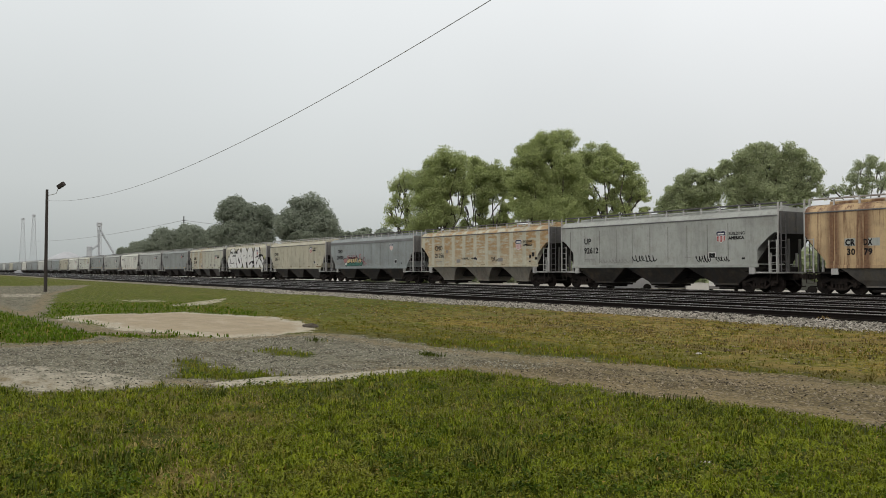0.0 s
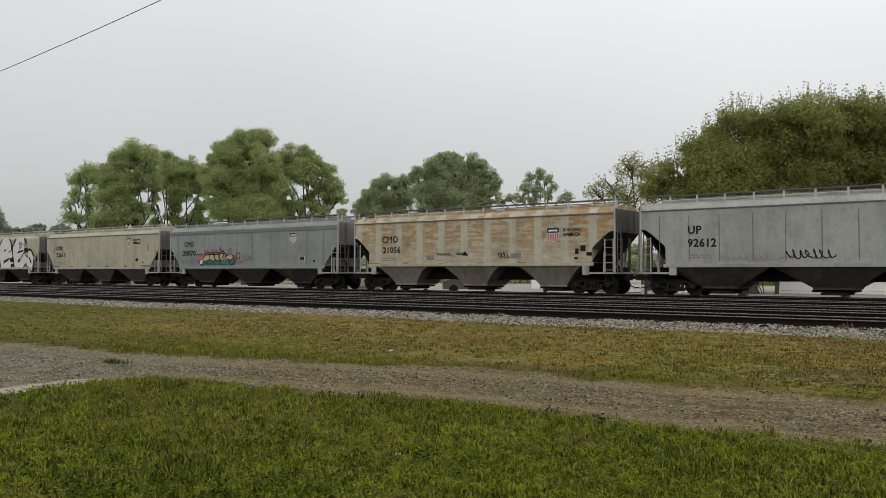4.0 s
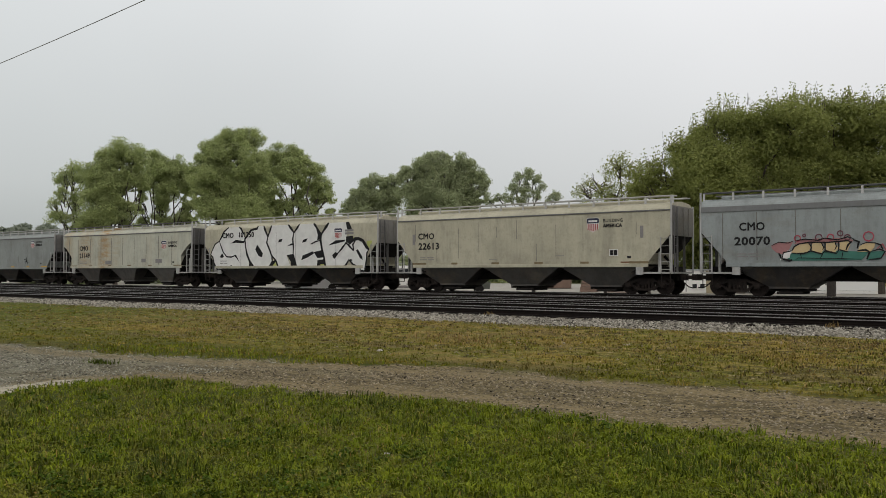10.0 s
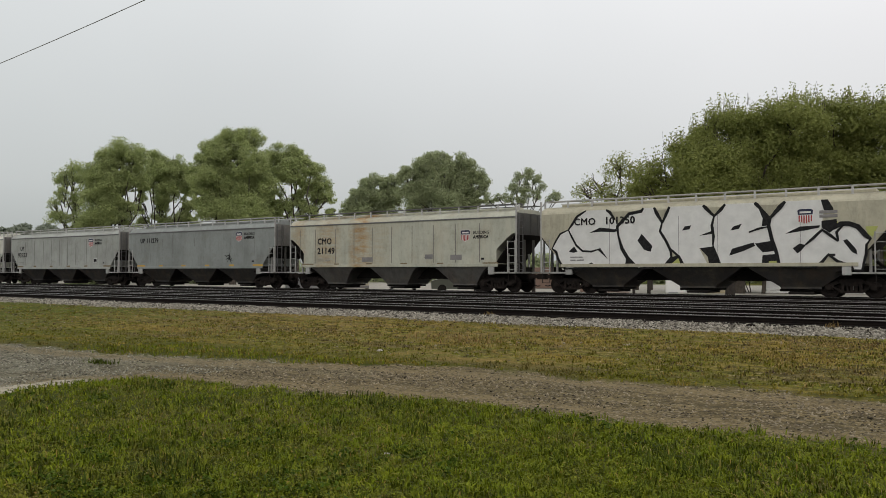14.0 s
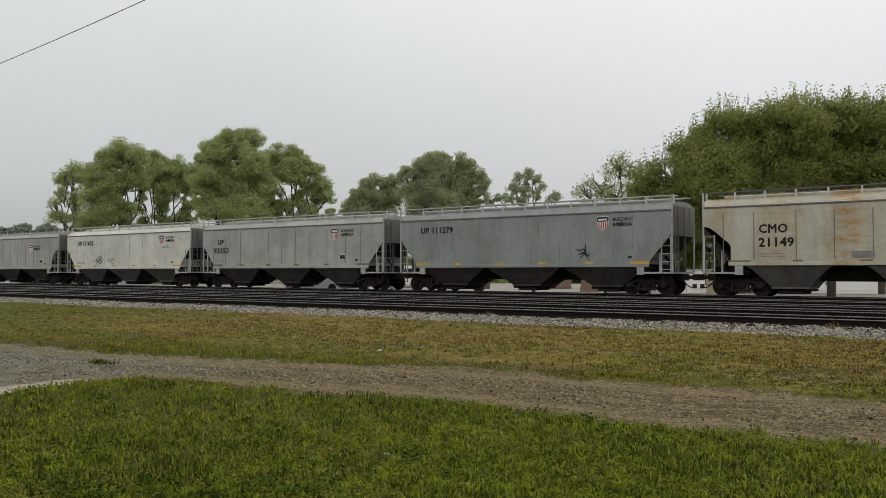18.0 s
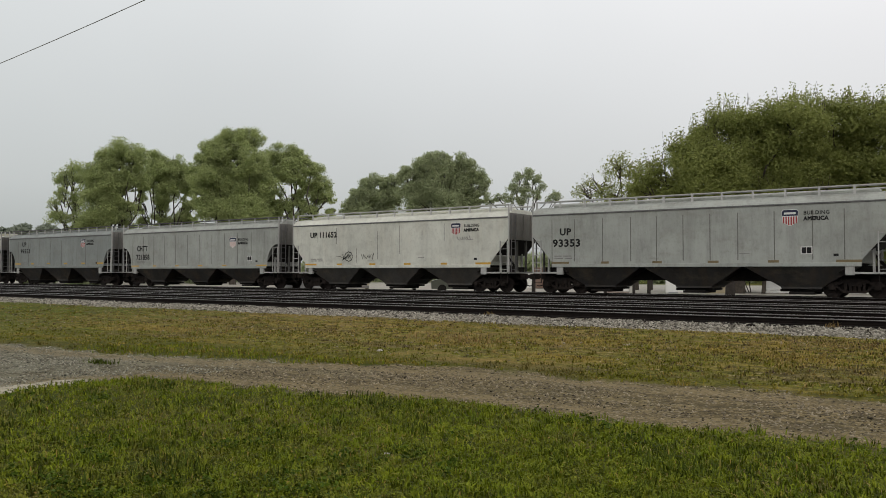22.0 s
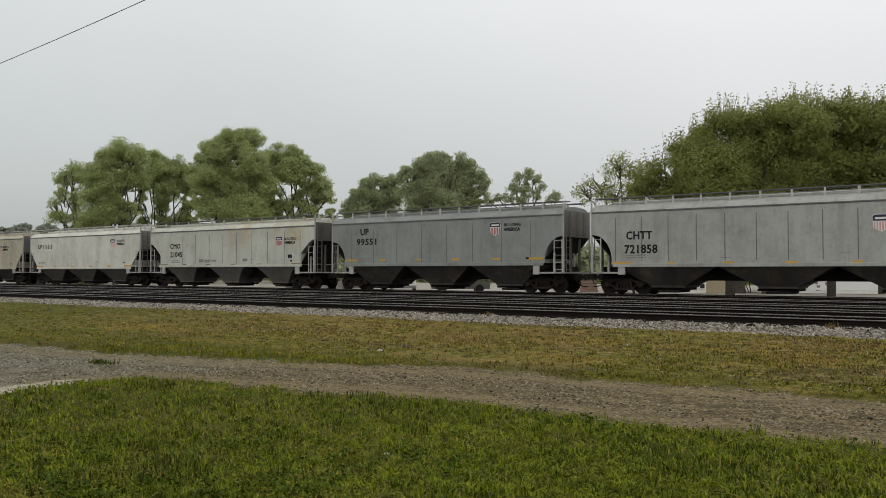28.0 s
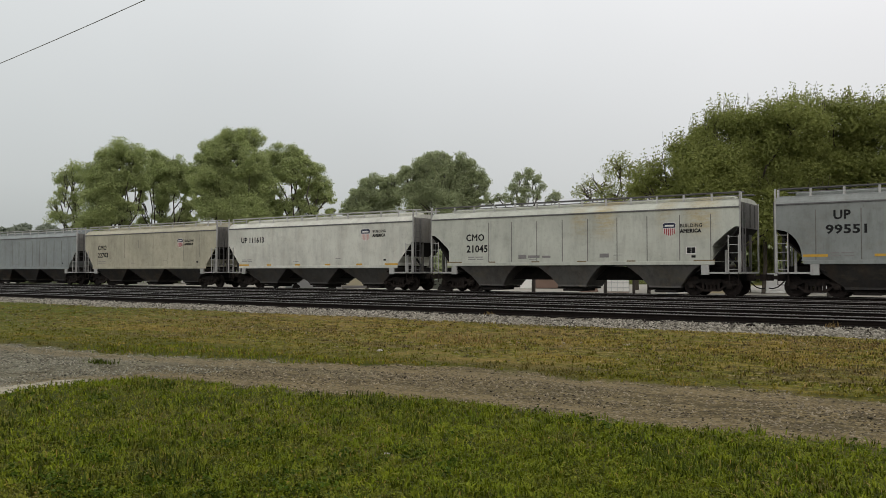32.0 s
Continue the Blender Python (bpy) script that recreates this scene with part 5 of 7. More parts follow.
def rocks(n, place, size, seed):
    """Arrays for many small six-cornered stones."""
    r = np.random.RandomState(seed)
    pos = place(r, n)
    n = len(pos)
    s = r.uniform(*size, n)
    base = np.array([(1, 0, 0), (0, 1, 0), (-1, 0, 0), (0, -1, 0), (0, 0, 1), (0, 0, -1)], float)
    v = base[None] * (1 + r.uniform(-0.4, 0.4, (n, 6, 3))) * s[:, None, None] * np.array([1, 1, 0.7]) + r.uniform(-0.3, 0.3, (n, 6, 3)) * s[:, None, None]
    a = r.uniform(0, 6.28, n)
    c, q = np.cos(a)[:, None], np.sin(a)[:, None]
    v = np.stack([v[..., 0] * c - v[..., 1] * q, v[..., 0] * q + v[..., 1] * c, v[..., 2]], -1) + pos[:, None]
    tri = np.array([(0, 1, 4), (1, 2, 4), (2, 3, 4), (3, 0, 4), (1, 0, 5), (2, 1, 5), (3, 2, 5), (0, 3, 5)])
    f = tri[None] + 6 * np.arange(n)[:, None, None]
    return v.reshape(-1, 3), f.reshape(-1, 3)


def stones(name, arrays, tones, label, category):
    k = Mat(name + "_stone")
    k.color(k.mix(k.rand(True), tones[0], tones[1])).rough(0.9)
    k.set(Specular_IOR_Level=0.08)
    me = bpy.data.meshes.new(name)
    fill_mesh(me, *arrays)
    me.materials.append(k.m)
    return tagged(new(name, me), label, category, kind="stuff")


def ballast_height(X, Y):
    z = 0.215 + 0.02 * wobble(X, Y, 3.0) * (Y < 23)
    return np.where(Y < 21.0, 0.06 + (z - 0.06) * np.clip((Y - 19.7 + 0.18 * wobble(X, 0 * Y, 0.7)) / 1.2, -0.15, 1), z) - 0.3 * np.clip((Y - 43.0) / 1.0, 0, 1)


TRACKS = [22.3, 26.75, 30.5, 34.7, 40.0]


def rail_mesh():
    prof = [(-0.075, 0.0), (0.075, 0.0), (0.075, 0.012), (0.012, 0.03), (0.010, 0.125), (0.036, 0.128), (0.037, 0.148), (0.022, 0.170),
            (-0.022, 0.170), (-0.037, 0.148), (-0.036, 0.128), (-0.010, 0.125), (-0.012, 0.03), (-0.075, 0.012)]
    bm = bmesh.new()
    prism(bm, [(y, z - 0.17) for y, z in prof], "x", -1100, 260)
    for f in bm.faces:
        if f.normal.z > 0.95 and f.calc_center_median().z > -0.012:
            f.material_index = 1
        elif f.calc_center_median().z > -0.03:
            f.material_index = 2
    return bm


def build_tracks():
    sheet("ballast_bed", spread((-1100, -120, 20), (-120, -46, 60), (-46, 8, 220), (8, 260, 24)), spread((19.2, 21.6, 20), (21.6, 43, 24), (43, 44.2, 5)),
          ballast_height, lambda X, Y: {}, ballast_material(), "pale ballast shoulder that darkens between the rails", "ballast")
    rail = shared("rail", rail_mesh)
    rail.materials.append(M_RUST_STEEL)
    rail.materials.append(M_RAIL_TOP)
    rail.materials.append(M_RAIL_SIDE)
    tie = shared("tie", lambda: boxed(-0.11, 0.11, -1.3, 1.3, -0.16, 0.0, bevel=0.012))
    r = random.Random(7)
    for n, y in enumerate(TRACKS):
        top = RAIL - 0.02 * (n in (1, 2))
        track = thing("railway_track", pose(0, y, top), "steel rails on dark ties in a row of yard tracks", "railway track", "yard tracks", "structure")
        for s in (-0.7525, 0.7525):
            ob = part_mesh("rail", rail, None, track)
            ob.location = (0, s, 0)
        if n == 0:
            for k in range(110):
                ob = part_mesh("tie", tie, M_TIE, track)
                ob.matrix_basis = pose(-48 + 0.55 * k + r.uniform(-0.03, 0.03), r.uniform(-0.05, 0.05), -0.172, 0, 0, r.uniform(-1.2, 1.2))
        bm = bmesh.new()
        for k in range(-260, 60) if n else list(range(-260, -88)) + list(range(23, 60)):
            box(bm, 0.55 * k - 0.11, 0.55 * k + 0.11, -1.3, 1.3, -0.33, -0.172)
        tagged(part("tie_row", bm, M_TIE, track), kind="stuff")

    def shoulder(r, n):
        x = r.uniform(-60, 6, n)
        y = 19.45 + 0.45 * wobble(x, 0 * x, 0.35) + 0.2 * wobble(x, 0 * x, 1.7) + 1.9 * r.beta(2.0, 1.5, n)
        x, y = x[y < 21.35], y[y < 21.35]
        return np.stack([x, y, np.maximum(ballast_height(x, y), lie(x, y)) + 0.004], -1)
    stones("ballast_stones", rocks(26000, shoulder, (0.016, 0.048), 3), ((0.035, 0.031, 0.024), (0.46, 0.43, 0.36)), "loose pale crushed ballast along the track shoulder", "ballast")

    def lane(r, n, x0=-22, x1=-10.5):
        x, y = r.uniform(x0, x1, n * 5), r.uniform(1, 11.5, n * 5)
        c = covers(x, y)
        track = np.exp(-((inside(x, y, LANE) - 0.45) / 0.30) ** 2)
        keep = (c[0] > 0.55) & (np.hypot(x, y) > 4.5) & (r.uniform(0, 1, len(x)) > 0.85 * track) & (r.uniform(-0.8, 0.9, len(x)) < wobble(x, y, 1.1) + 0.25)
        x, y = x[keep][:n], y[keep][:n]
        return np.stack([x, y, lie(x, y) + 0.002], -1)
    stones("lane_gravel", rocks(8500, lane, (0.007, 0.024), 5), ((0.055, 0.054, 0.042), (0.36, 0.345, 0.27)), "loose gray gravel where the lane widens", "gravel")
    stones("lane_gravel", rocks(9500, lambda r, n: lane(r, n, -10.5, 2), (0.005, 0.022), 6), ((0.018, 0.015, 0.010), (0.36, 0.305, 0.21)), "loose brown gravel scattered along the lane", "gravel")

    def verge(r, n):
        x, y = r.uniform(-40, 4, n), r.uniform(11.5, 19.6, n)
        return np.stack([x, y, lie(x, y) + 0.01], -1)
    stones("verge_stones", rocks(600, verge, (0.012, 0.035), 9), ((0.10, 0.085, 0.06), (0.34, 0.30, 0.23)), "pale stones strewn through the verge grass", "stones")


# ---------------------------------------------------------------- grass
def blade_material(name, tones, dry, straw=0.0, thatch=0.0):
    k = Mat(name)
    w = k.world()
    n = k.rand(True)
    patch = k.noise(w, 0.9, 3.0, 0.6)
    col = k.mix(n, tones[0], tones[1])
    col = k.mix(k.remap(patch, 0.35, 0.7, 0.0, 0.75), col, tones[2])
    tuft = k.noise(w, 6.0, 4.0, 0.7)
    col = k.mix(k.remap(tuft, 0.48, 0.66, 0.0, 0.7), col, tuple(v * 0.45 for v in tones[2]))
    col = k.mix(k.remap(tuft, 0.30, 0.44, 0.45, 0.0), col, tuple(v * 1.25 for v in tones[1]))
    if straw:
        at = k.n.new("ShaderNodeSeparateXYZ")
        k.l.new(w, at.inputs[0])
        inland = k.math("MULTIPLY", k.remap(at.outputs["Y"], 12.6, 14.2, 0.15, 1.0), k.remap(at.outputs["X"], -22.0, -29.0, 1.0, 0.25))
        thin = k.math("MULTIPLY", k.remap(k.noise(k.world((0.5, 1.0, 1.0)), 0.8, 5.0, 0.65), 0.46, 0.60, 0.0, straw), inland)
        col = k.mix(thin, col, k.mix(n, (0.16, 0.105, 0.032), (0.34, 0.24, 0.075)))
        broad = k.noise(k.world((0.35, 1.0, 1.0)), 0.62, 4.0, 0.6)
        warm = k.remap(at.outputs["X"], -18.0, -26.0)
        warm = k.math("SUBTRACT", 1.0, warm)
        col = k.mix(k.math("MULTIPLY", k.remap(broad, 0.53, 0.61, 0.0, 0.7), warm), col, k.mix(n, (0.190, 0.140, 0.028), (0.360, 0.275, 0.060)))
        col = k.mix(k.math("MULTIPLY", k.remap(broad, 0.46, 0.38, 0.0, 0.6), warm), col, k.mix(n, (0.090, 0.066, 0.028), (0.200, 0.150, 0.062)))
    if thatch:
        at = k.n.new("ShaderNodeSeparateXYZ")
        k.l.new(w, at.inputs[0])
        bald = k.math("MULTIPLY", k.remap(k.noise(w, 1.5, 6.0, 0.72), 0.46, 0.62, 0.0, thatch), k.remap(at.outputs["X"], -2.5, -7.5, 0.5, 1.5))
        col = k.mix(bald, col, k.mix(n, (0.120, 0.100, 0.026), (0.225, 0.190, 0.052)))
    col = k.mix(k.remap(n, 1 - dry, 1 - dry + 0.02), col, (0.28, 0.20, 0.055))
    k.color(col).rough(0.6)
    k.set(Specular_IOR_Level=0.06)
    k.bsdf.inputs["Transmission Weight"].default_value = 0.0
    return k.m


def blades(name, pos, height, width, seed, material, label, lean=0.5):
    r = np.random.RandomState(seed)
    n = len(pos)
    a = r.uniform(0, 6.283, n)
    lump = 0.5 + 0.5 * np.clip(0.6 * wobble(pos[:, 0], pos[:, 1], 4.0) + 0.9 * wobble(pos[:, 0] + 2, pos[:, 1], 13.0), -1, 1)
    h = height * r.uniform(0.55, 1.35, n) * (0.45 + 1.0 * lump)
    d = np.stack([np.cos(a), np.sin(a), 0 * a], -1)
    side = np.stack([-np.sin(a), np.cos(a), 0 * a], -1) * (width * r.uniform(0.6, 1.4, n))[:, None]
    k = r.uniform(0.1, lean, n)[:, None]
    up = np.array([0, 0, 1.0])
    p = pos - up * 0.01
    mid = p + up * (h * 0.6)[:, None] + d * k * (h * 0.35)[:, None]
    tip = p + up * (h * (1 - 0.25 * k[:, 0]))[:, None] + d * k * (h * 1.1)[:, None]
    v = np.stack([p - side, p + side, mid + side * 0.8, mid - side * 0.8, tip], 1)
    tri = np.array([(0, 1, 2), (0, 2, 3), (3, 2, 4)])
    f = tri[None] + 5 * np.arange(n)[:, None, None]
    me = bpy.data.meshes.new(name)
    fill_mesh(me, v.reshape(-1, 3), f.reshape(-1, 3))
    me.materials.append(material)
    return tagged(new(name, me), label, "grass", kind="stuff")


def scatter(seed, n, near, far, lo, hi, keep):
    """Points thinning out with distance from the eye, between two bearings."""
    r = np.random.RandomState(seed)
    d = near * (far / near) ** r.uniform(0, 1, n)
    b = np.radians(r.uniform(lo, hi, n))
    x, y = -d * np.sin(b), d * np.cos(b)
    ok = keep(x, y, r)
    x, y = x[ok], y[ok]
    return np.stack([x, y, lie(x, y)], -1)


def broadleaf(name, p, rise, size, seed, material, label):
    """Small flat leaves at every tilt, a little above the ground."""
    r = np.random.RandomState(seed)
    n = len(p)
    p = p + np.stack([0 * p[:, 0], 0 * p[:, 0], r.uniform(*rise, n)], -1)
    u = r.normal(size=(n, 3)) * np.array([1, 1, 0.55])
    u /= np.linalg.norm(u, axis=1)[:, None]
    w = np.cross(u, r.normal(size=(n, 3)) * np.array([0.6, 0.6, 1]))
    w /= np.linalg.norm(w, axis=1)[:, None]
    s = r.uniform(*size, n)[:, None]
    v = np.stack([p - u * s, p + w * s * 0.6, p + u * s, p - w * s * 0.6], 1)
    me = bpy.data.meshes.new(name)
    fill_mesh(me, v.reshape(-1, 3), np.arange(n * 4).reshape(n, 4))
    me.materials.append(material)
    return tagged(new(name, me), label, "weeds", kind="stuff")


def build_grass():
    def turf(x, y, r):
        lane, pale, dry, _ = covers(x, y)
        bare = np.maximum(np.maximum(lane, pale), 0)
        thick = 0.72 + 0.30 * wobble(x, y, 0.5) + 0.45 * wobble(x + 2, y, 13.0)
        return (bare + r.uniform(-0.25, 0.25, len(x)) < 0.45) & (y < 10.8) & (r.uniform(0, 1, len(x)) < thick * (1 - 0.95 * worn(x, y)))
    green = blade_material("grass_green", ((0.122, 0.158, 0.009), (0.214, 0.252, 0.015), (0.086, 0.122, 0.007)), 0.03, thatch=0.5)
    blades("lawn_grass", scatter(1, 150000, 4.6, 13.0, 2, 88, turf), 0.055, 0.0062, 1, green, "short mown green grass with weeds", 1.4)
    blades("lawn_grass", scatter(21, 45000, 0.25, 5.0, -180, 180, turf), 0.06, 0.0045, 21, green, "short mown green grass underfoot")
    blades("lawn_grass", scatter(22, 36000, 4.6, 22.0, 86, 362, turf), 0.06, 0.006, 22, green, "short mown green grass of the wide lawn")
    blades("field_grass", scatter(2, 40000, 12.0, 18.0, 2, 89, turf), 0.07, 0.010, 2, green, "green grass beside the gravel lane")
    lush = blade_material("grass_lush", ((0.066, 0.120, 0.007), (0.125, 0.185, 0.012), (0.052, 0.096, 0.006)), 0.03)
    blades("field_grass", scatter(23, 26000, 18.0, 42.0, 70, 89, turf), 0.08, 0.016, 23, lush, "lush green grass between the gravel and the sand")

    def straw(x, y, r):
        lane, pale, dry, _ = covers(x, y)
        return (np.maximum(lane, pale) < 0.5) & (y < 10.8) & (r.uniform(0, 1, len(x)) < 0.03 + 0.8 * worn(x, y))
    blades("straw_grass", scatter(31, 110000, 4.6, 13.0, 2, 88, straw), 0.040, 0.0045, 31, blade_material("grass_straw", ((0.30, 0.235, 0.085), (0.42, 0.33, 0.14), (0.24, 0.19, 0.07)), 0.1), "worn straw-coloured grass in the lawn", 1.2)

    def clumps(x, y, r):
        lane, pale, dry, _ = covers(x, y)
        return (np.maximum(lane, pale) < 0.4) & (y < 10.5) & (wobble(x + 3, y, 0.9) + 0.5 * wobble(x, y, 2.7) > 0.62)
    blades("weed_tufts", scatter(3, 40000, 4.6, 12.0, 2, 86, clumps), 0.10, 0.006, 3, blade_material("weed_green", ((0.045, 0.065, 0.008), (0.095, 0.12, 0.014), (0.036, 0.055, 0.007)), 0.02), "taller dark green weed tufts in the lawn", 0.8)

    def leafy(x, y, r):
        lane, pale, dry, _ = covers(x, y)
        return (np.maximum(lane, pale) + r.uniform(-0.2, 0.2, len(x)) < 0.42) & (y < 10.8) & (r.uniform(0, 1, len(x)) > 0.9 * worn(x, y)) & (r.uniform(-0.6, 1.2, len(x)) < wobble(x, y, 1.1) + 0.4 * wobble(x, y, 3.3) + 0.35)
    broadleaf("lawn_weeds", scatter(7, 150000, 4.6, 15.0, 2, 88, leafy), (0.02, 0.06), (0.006, 0.0145), 77, blade_material("clover_green", ((0.108, 0.134, 0.010), (0.175, 0.196, 0.016), (0.118, 0.142, 0.010)), 0.03, thatch=0.4), "low broad-leaved weeds and clover in the lawn")

    def verge(x, y, r):
        lane, pale, dry, _ = covers(x, y)
        return (np.maximum(lane, pale) + r.uniform(-0.2, 0.2, len(x)) < 0.45) & (y > 9.0) & (y < 19.5) & (r.uniform(0, 1, len(x)) < (0.72 + 0.4 * wobble(x, y, 0.6)) * (1.08 - 0.85 * dry))
    broadleaf("verge_weeds", scatter(8, 45000, 10.5, 45.0, 2, 88, verge), (0.02, 0.05), (0.008, 0.020), 78, blade_material("verge_green", ((0.108, 0.128, 0.012), (0.240, 0.225, 0.030), (0.136, 0.136, 0.016)), 0.08, 0.6), "low weeds and dead leaves in the verge")
    olive = blade_material("grass_olive", ((0.124, 0.136, 0.013), (0.250, 0.226, 0.032), (0.096, 0.112, 0.011)), 0.08, 0.6)
    s = np.random.RandomState(12)
    spots = [(-13.4, 21.3, 0.10, 60, 0.20), (-3.8, 21.2, 0.08, 40, 0.2), (-10.6, 15.1, 0.8, 190, 0.05), (-9.6, 14.6, 0.6, 70, 0.05), (-17.5, 13.2, 0.8, 160, 0.05), (-2.6, 17.8, 0.9, 160, 0.07)]
    p = np.concatenate([np.stack([x + s.normal(0, r, n), y + s.normal(0, r * 0.5, n), np.full(n, z)], -1) for x, y, r, n, z in spots])
    blades("dry_weeds", p, 0.13, 0.006, 6, blade_material("weed_rust", ((0.22, 0.145, 0.06), (0.31, 0.22, 0.09), (0.25, 0.17, 0.07)), 0.1), "rusty dead weeds in the verge and by the rails", 0.9)
    def clustered(seed, n, near, far, keep, each, wide):
        """Blades gathered in tufts."""
        c = scatter(seed, n, near, far, 2, 88, keep)
        q = np.random.RandomState(seed + 1)
        p = np.repeat(c, each, 0)
        w = np.repeat(q.uniform(0.5, 1.5, len(c)), each) * wide
        p[:, :2] += q.normal(size=(len(p), 2)) * w[:, None]
        p[:, 2] = lie(p[:, 0], p[:, 1])
        return p

    def dry_verge(x, y, r):
        return verge(x, y, r) & (r.uniform(0, 1, len(x)) < np.clip((y - 11.5) / 4.0, 0.05, 1))

    def open_lawn(x, y, r):
        return turf(x, y, r) & (r.uniform(-0.9, 1.0, len(x)) < wobble(x + 4, y, 0.7))
    blades("verge_tufts", clustered(41, 14000, 10.5, 40.0, verge, 9, 0.06), 0.055, 0.010, 41, blade_material("tuft_green", ((0.108, 0.114, 0.012), (0.205, 0.196, 0.024), (0.088, 0.096, 0.010)), 0.04, 0.4), "darker green tufts in the verge", 1.0)
    blades("verge_straw", clustered(43, 11000, 10.5, 40.0, dry_verge, 9, 0.055), 0.055, 0.009, 42, blade_material("tuft_straw", ((0.25, 0.18, 0.055), (0.42, 0.32, 0.11), (0.19, 0.14, 0.045)), 0.1), "straw-coloured dead grass in the verge", 1.2)
    blades("verge_stubble", clustered(45, 8000, 10.5, 40.0, dry_verge, 9, 0.06), 0.045, 0.010, 43, blade_material("tuft_brown", ((0.060, 0.042, 0.022), (0.125, 0.088, 0.045), (0.050, 0.036, 0.020)), 0.05), "brown dead stubble in the verge", 1.2)
    blades("lawn_tufts", clustered(47, 4200, 4.6, 13.0, open_lawn, 16, 0.032), 0.075, 0.0050, 44, blade_material("tuft_dark", ((0.050, 0.074, 0.006), (0.110, 0.142, 0.010), (0.042, 0.062, 0.005)), 0.02), "darker tufts of grass in the lawn", 0.9)
    blades("lawn_tufts", clustered(49, 3200, 4.6, 13.0, turf, 14, 0.028), 0.060, 0.0050, 45, blade_material("tuft_light", ((0.165, 0.195, 0.014), (0.255, 0.285, 0.022), (0.150, 0.180, 0.013)), 0.04), "lighter yellow-green tufts in the lawn", 1.0)
    def rank(x, y, r):
        return turf(x, y, r) & (r.uniform(0.0, 1.3, len(x)) < wobble(x + 1, y + 2, 0.55) + 0.3 * wobble(x, y, 2.1))
    broadleaf("lawn_weeds", clustered(51, 2000, 4.6, 13.0, rank, 34, 0.05), (0.01, 0.085), (0.010, 0.024), 79, blade_material("dock_green", ((0.040, 0.072, 0.006), (0.085, 0.125, 0.010), (0.034, 0.060, 0.005)), 0.01), "dark clumps of broad-leaved weeds in the lawn")
    blades("verge_grass", scatter(4, 60000, 10.5, 60.0, 2, 89, verge), 0.032, 0.010, 4, olive, "thin olive and straw grass along the tracks")


# ---------------------------------------------------------------- trees
def leaf_material(name, a, b, c):
    k = Mat(name)
    w = k.world()
    n = k.rand(True)
    big = k.noise(w, 0.35, 3.0, 0.6)
    col = k.mix(n, a, b)
    col = k.mix(k.remap(big, 0.35, 0.7), col, c)
    k.color(col).rough(0.65)
    k.set(Specular_IOR_Level=0.2)
    tr = k.n.new("ShaderNodeBsdfTranslucent")
    k.l.new(col, tr.inputs["Color"])
    mx = k.n.new("ShaderNodeMixShader")
    mx.inputs[0].default_value = 0.50
    k.l.new(k.bsdf.outputs[0], mx.inputs[1])
    k.l.new(tr.outputs[0], mx.inputs[2])
    k.l.new(mx.outputs[0], k.n["Material Output"].inputs["Surface"])
    return k.m


# greens lifted paler than real foliage, with distant haze put into them
LEAVES = {
    "fresh": leaf_material("leaves_fresh_haze", (0.310, 0.365, 0.150), (0.480, 0.535, 0.240), (0.385, 0.440, 0.190)),
    "oak": leaf_material("leaves_oak_haze", (0.335, 0.385, 0.220), (0.470, 0.515, 0.305), (0.400, 0.445, 0.260)),
    "hedge": leaf_material("leaves_hedge", (0.195, 0.225, 0.064), (0.370, 0.395, 0.125), (0.270, 0.300, 0.090)),
    "far": leaf_material("leaves_far_haze", (0.24, 0.275, 0.205), (0.33, 0.365, 0.28), (0.28, 0.315, 0.24)),
}


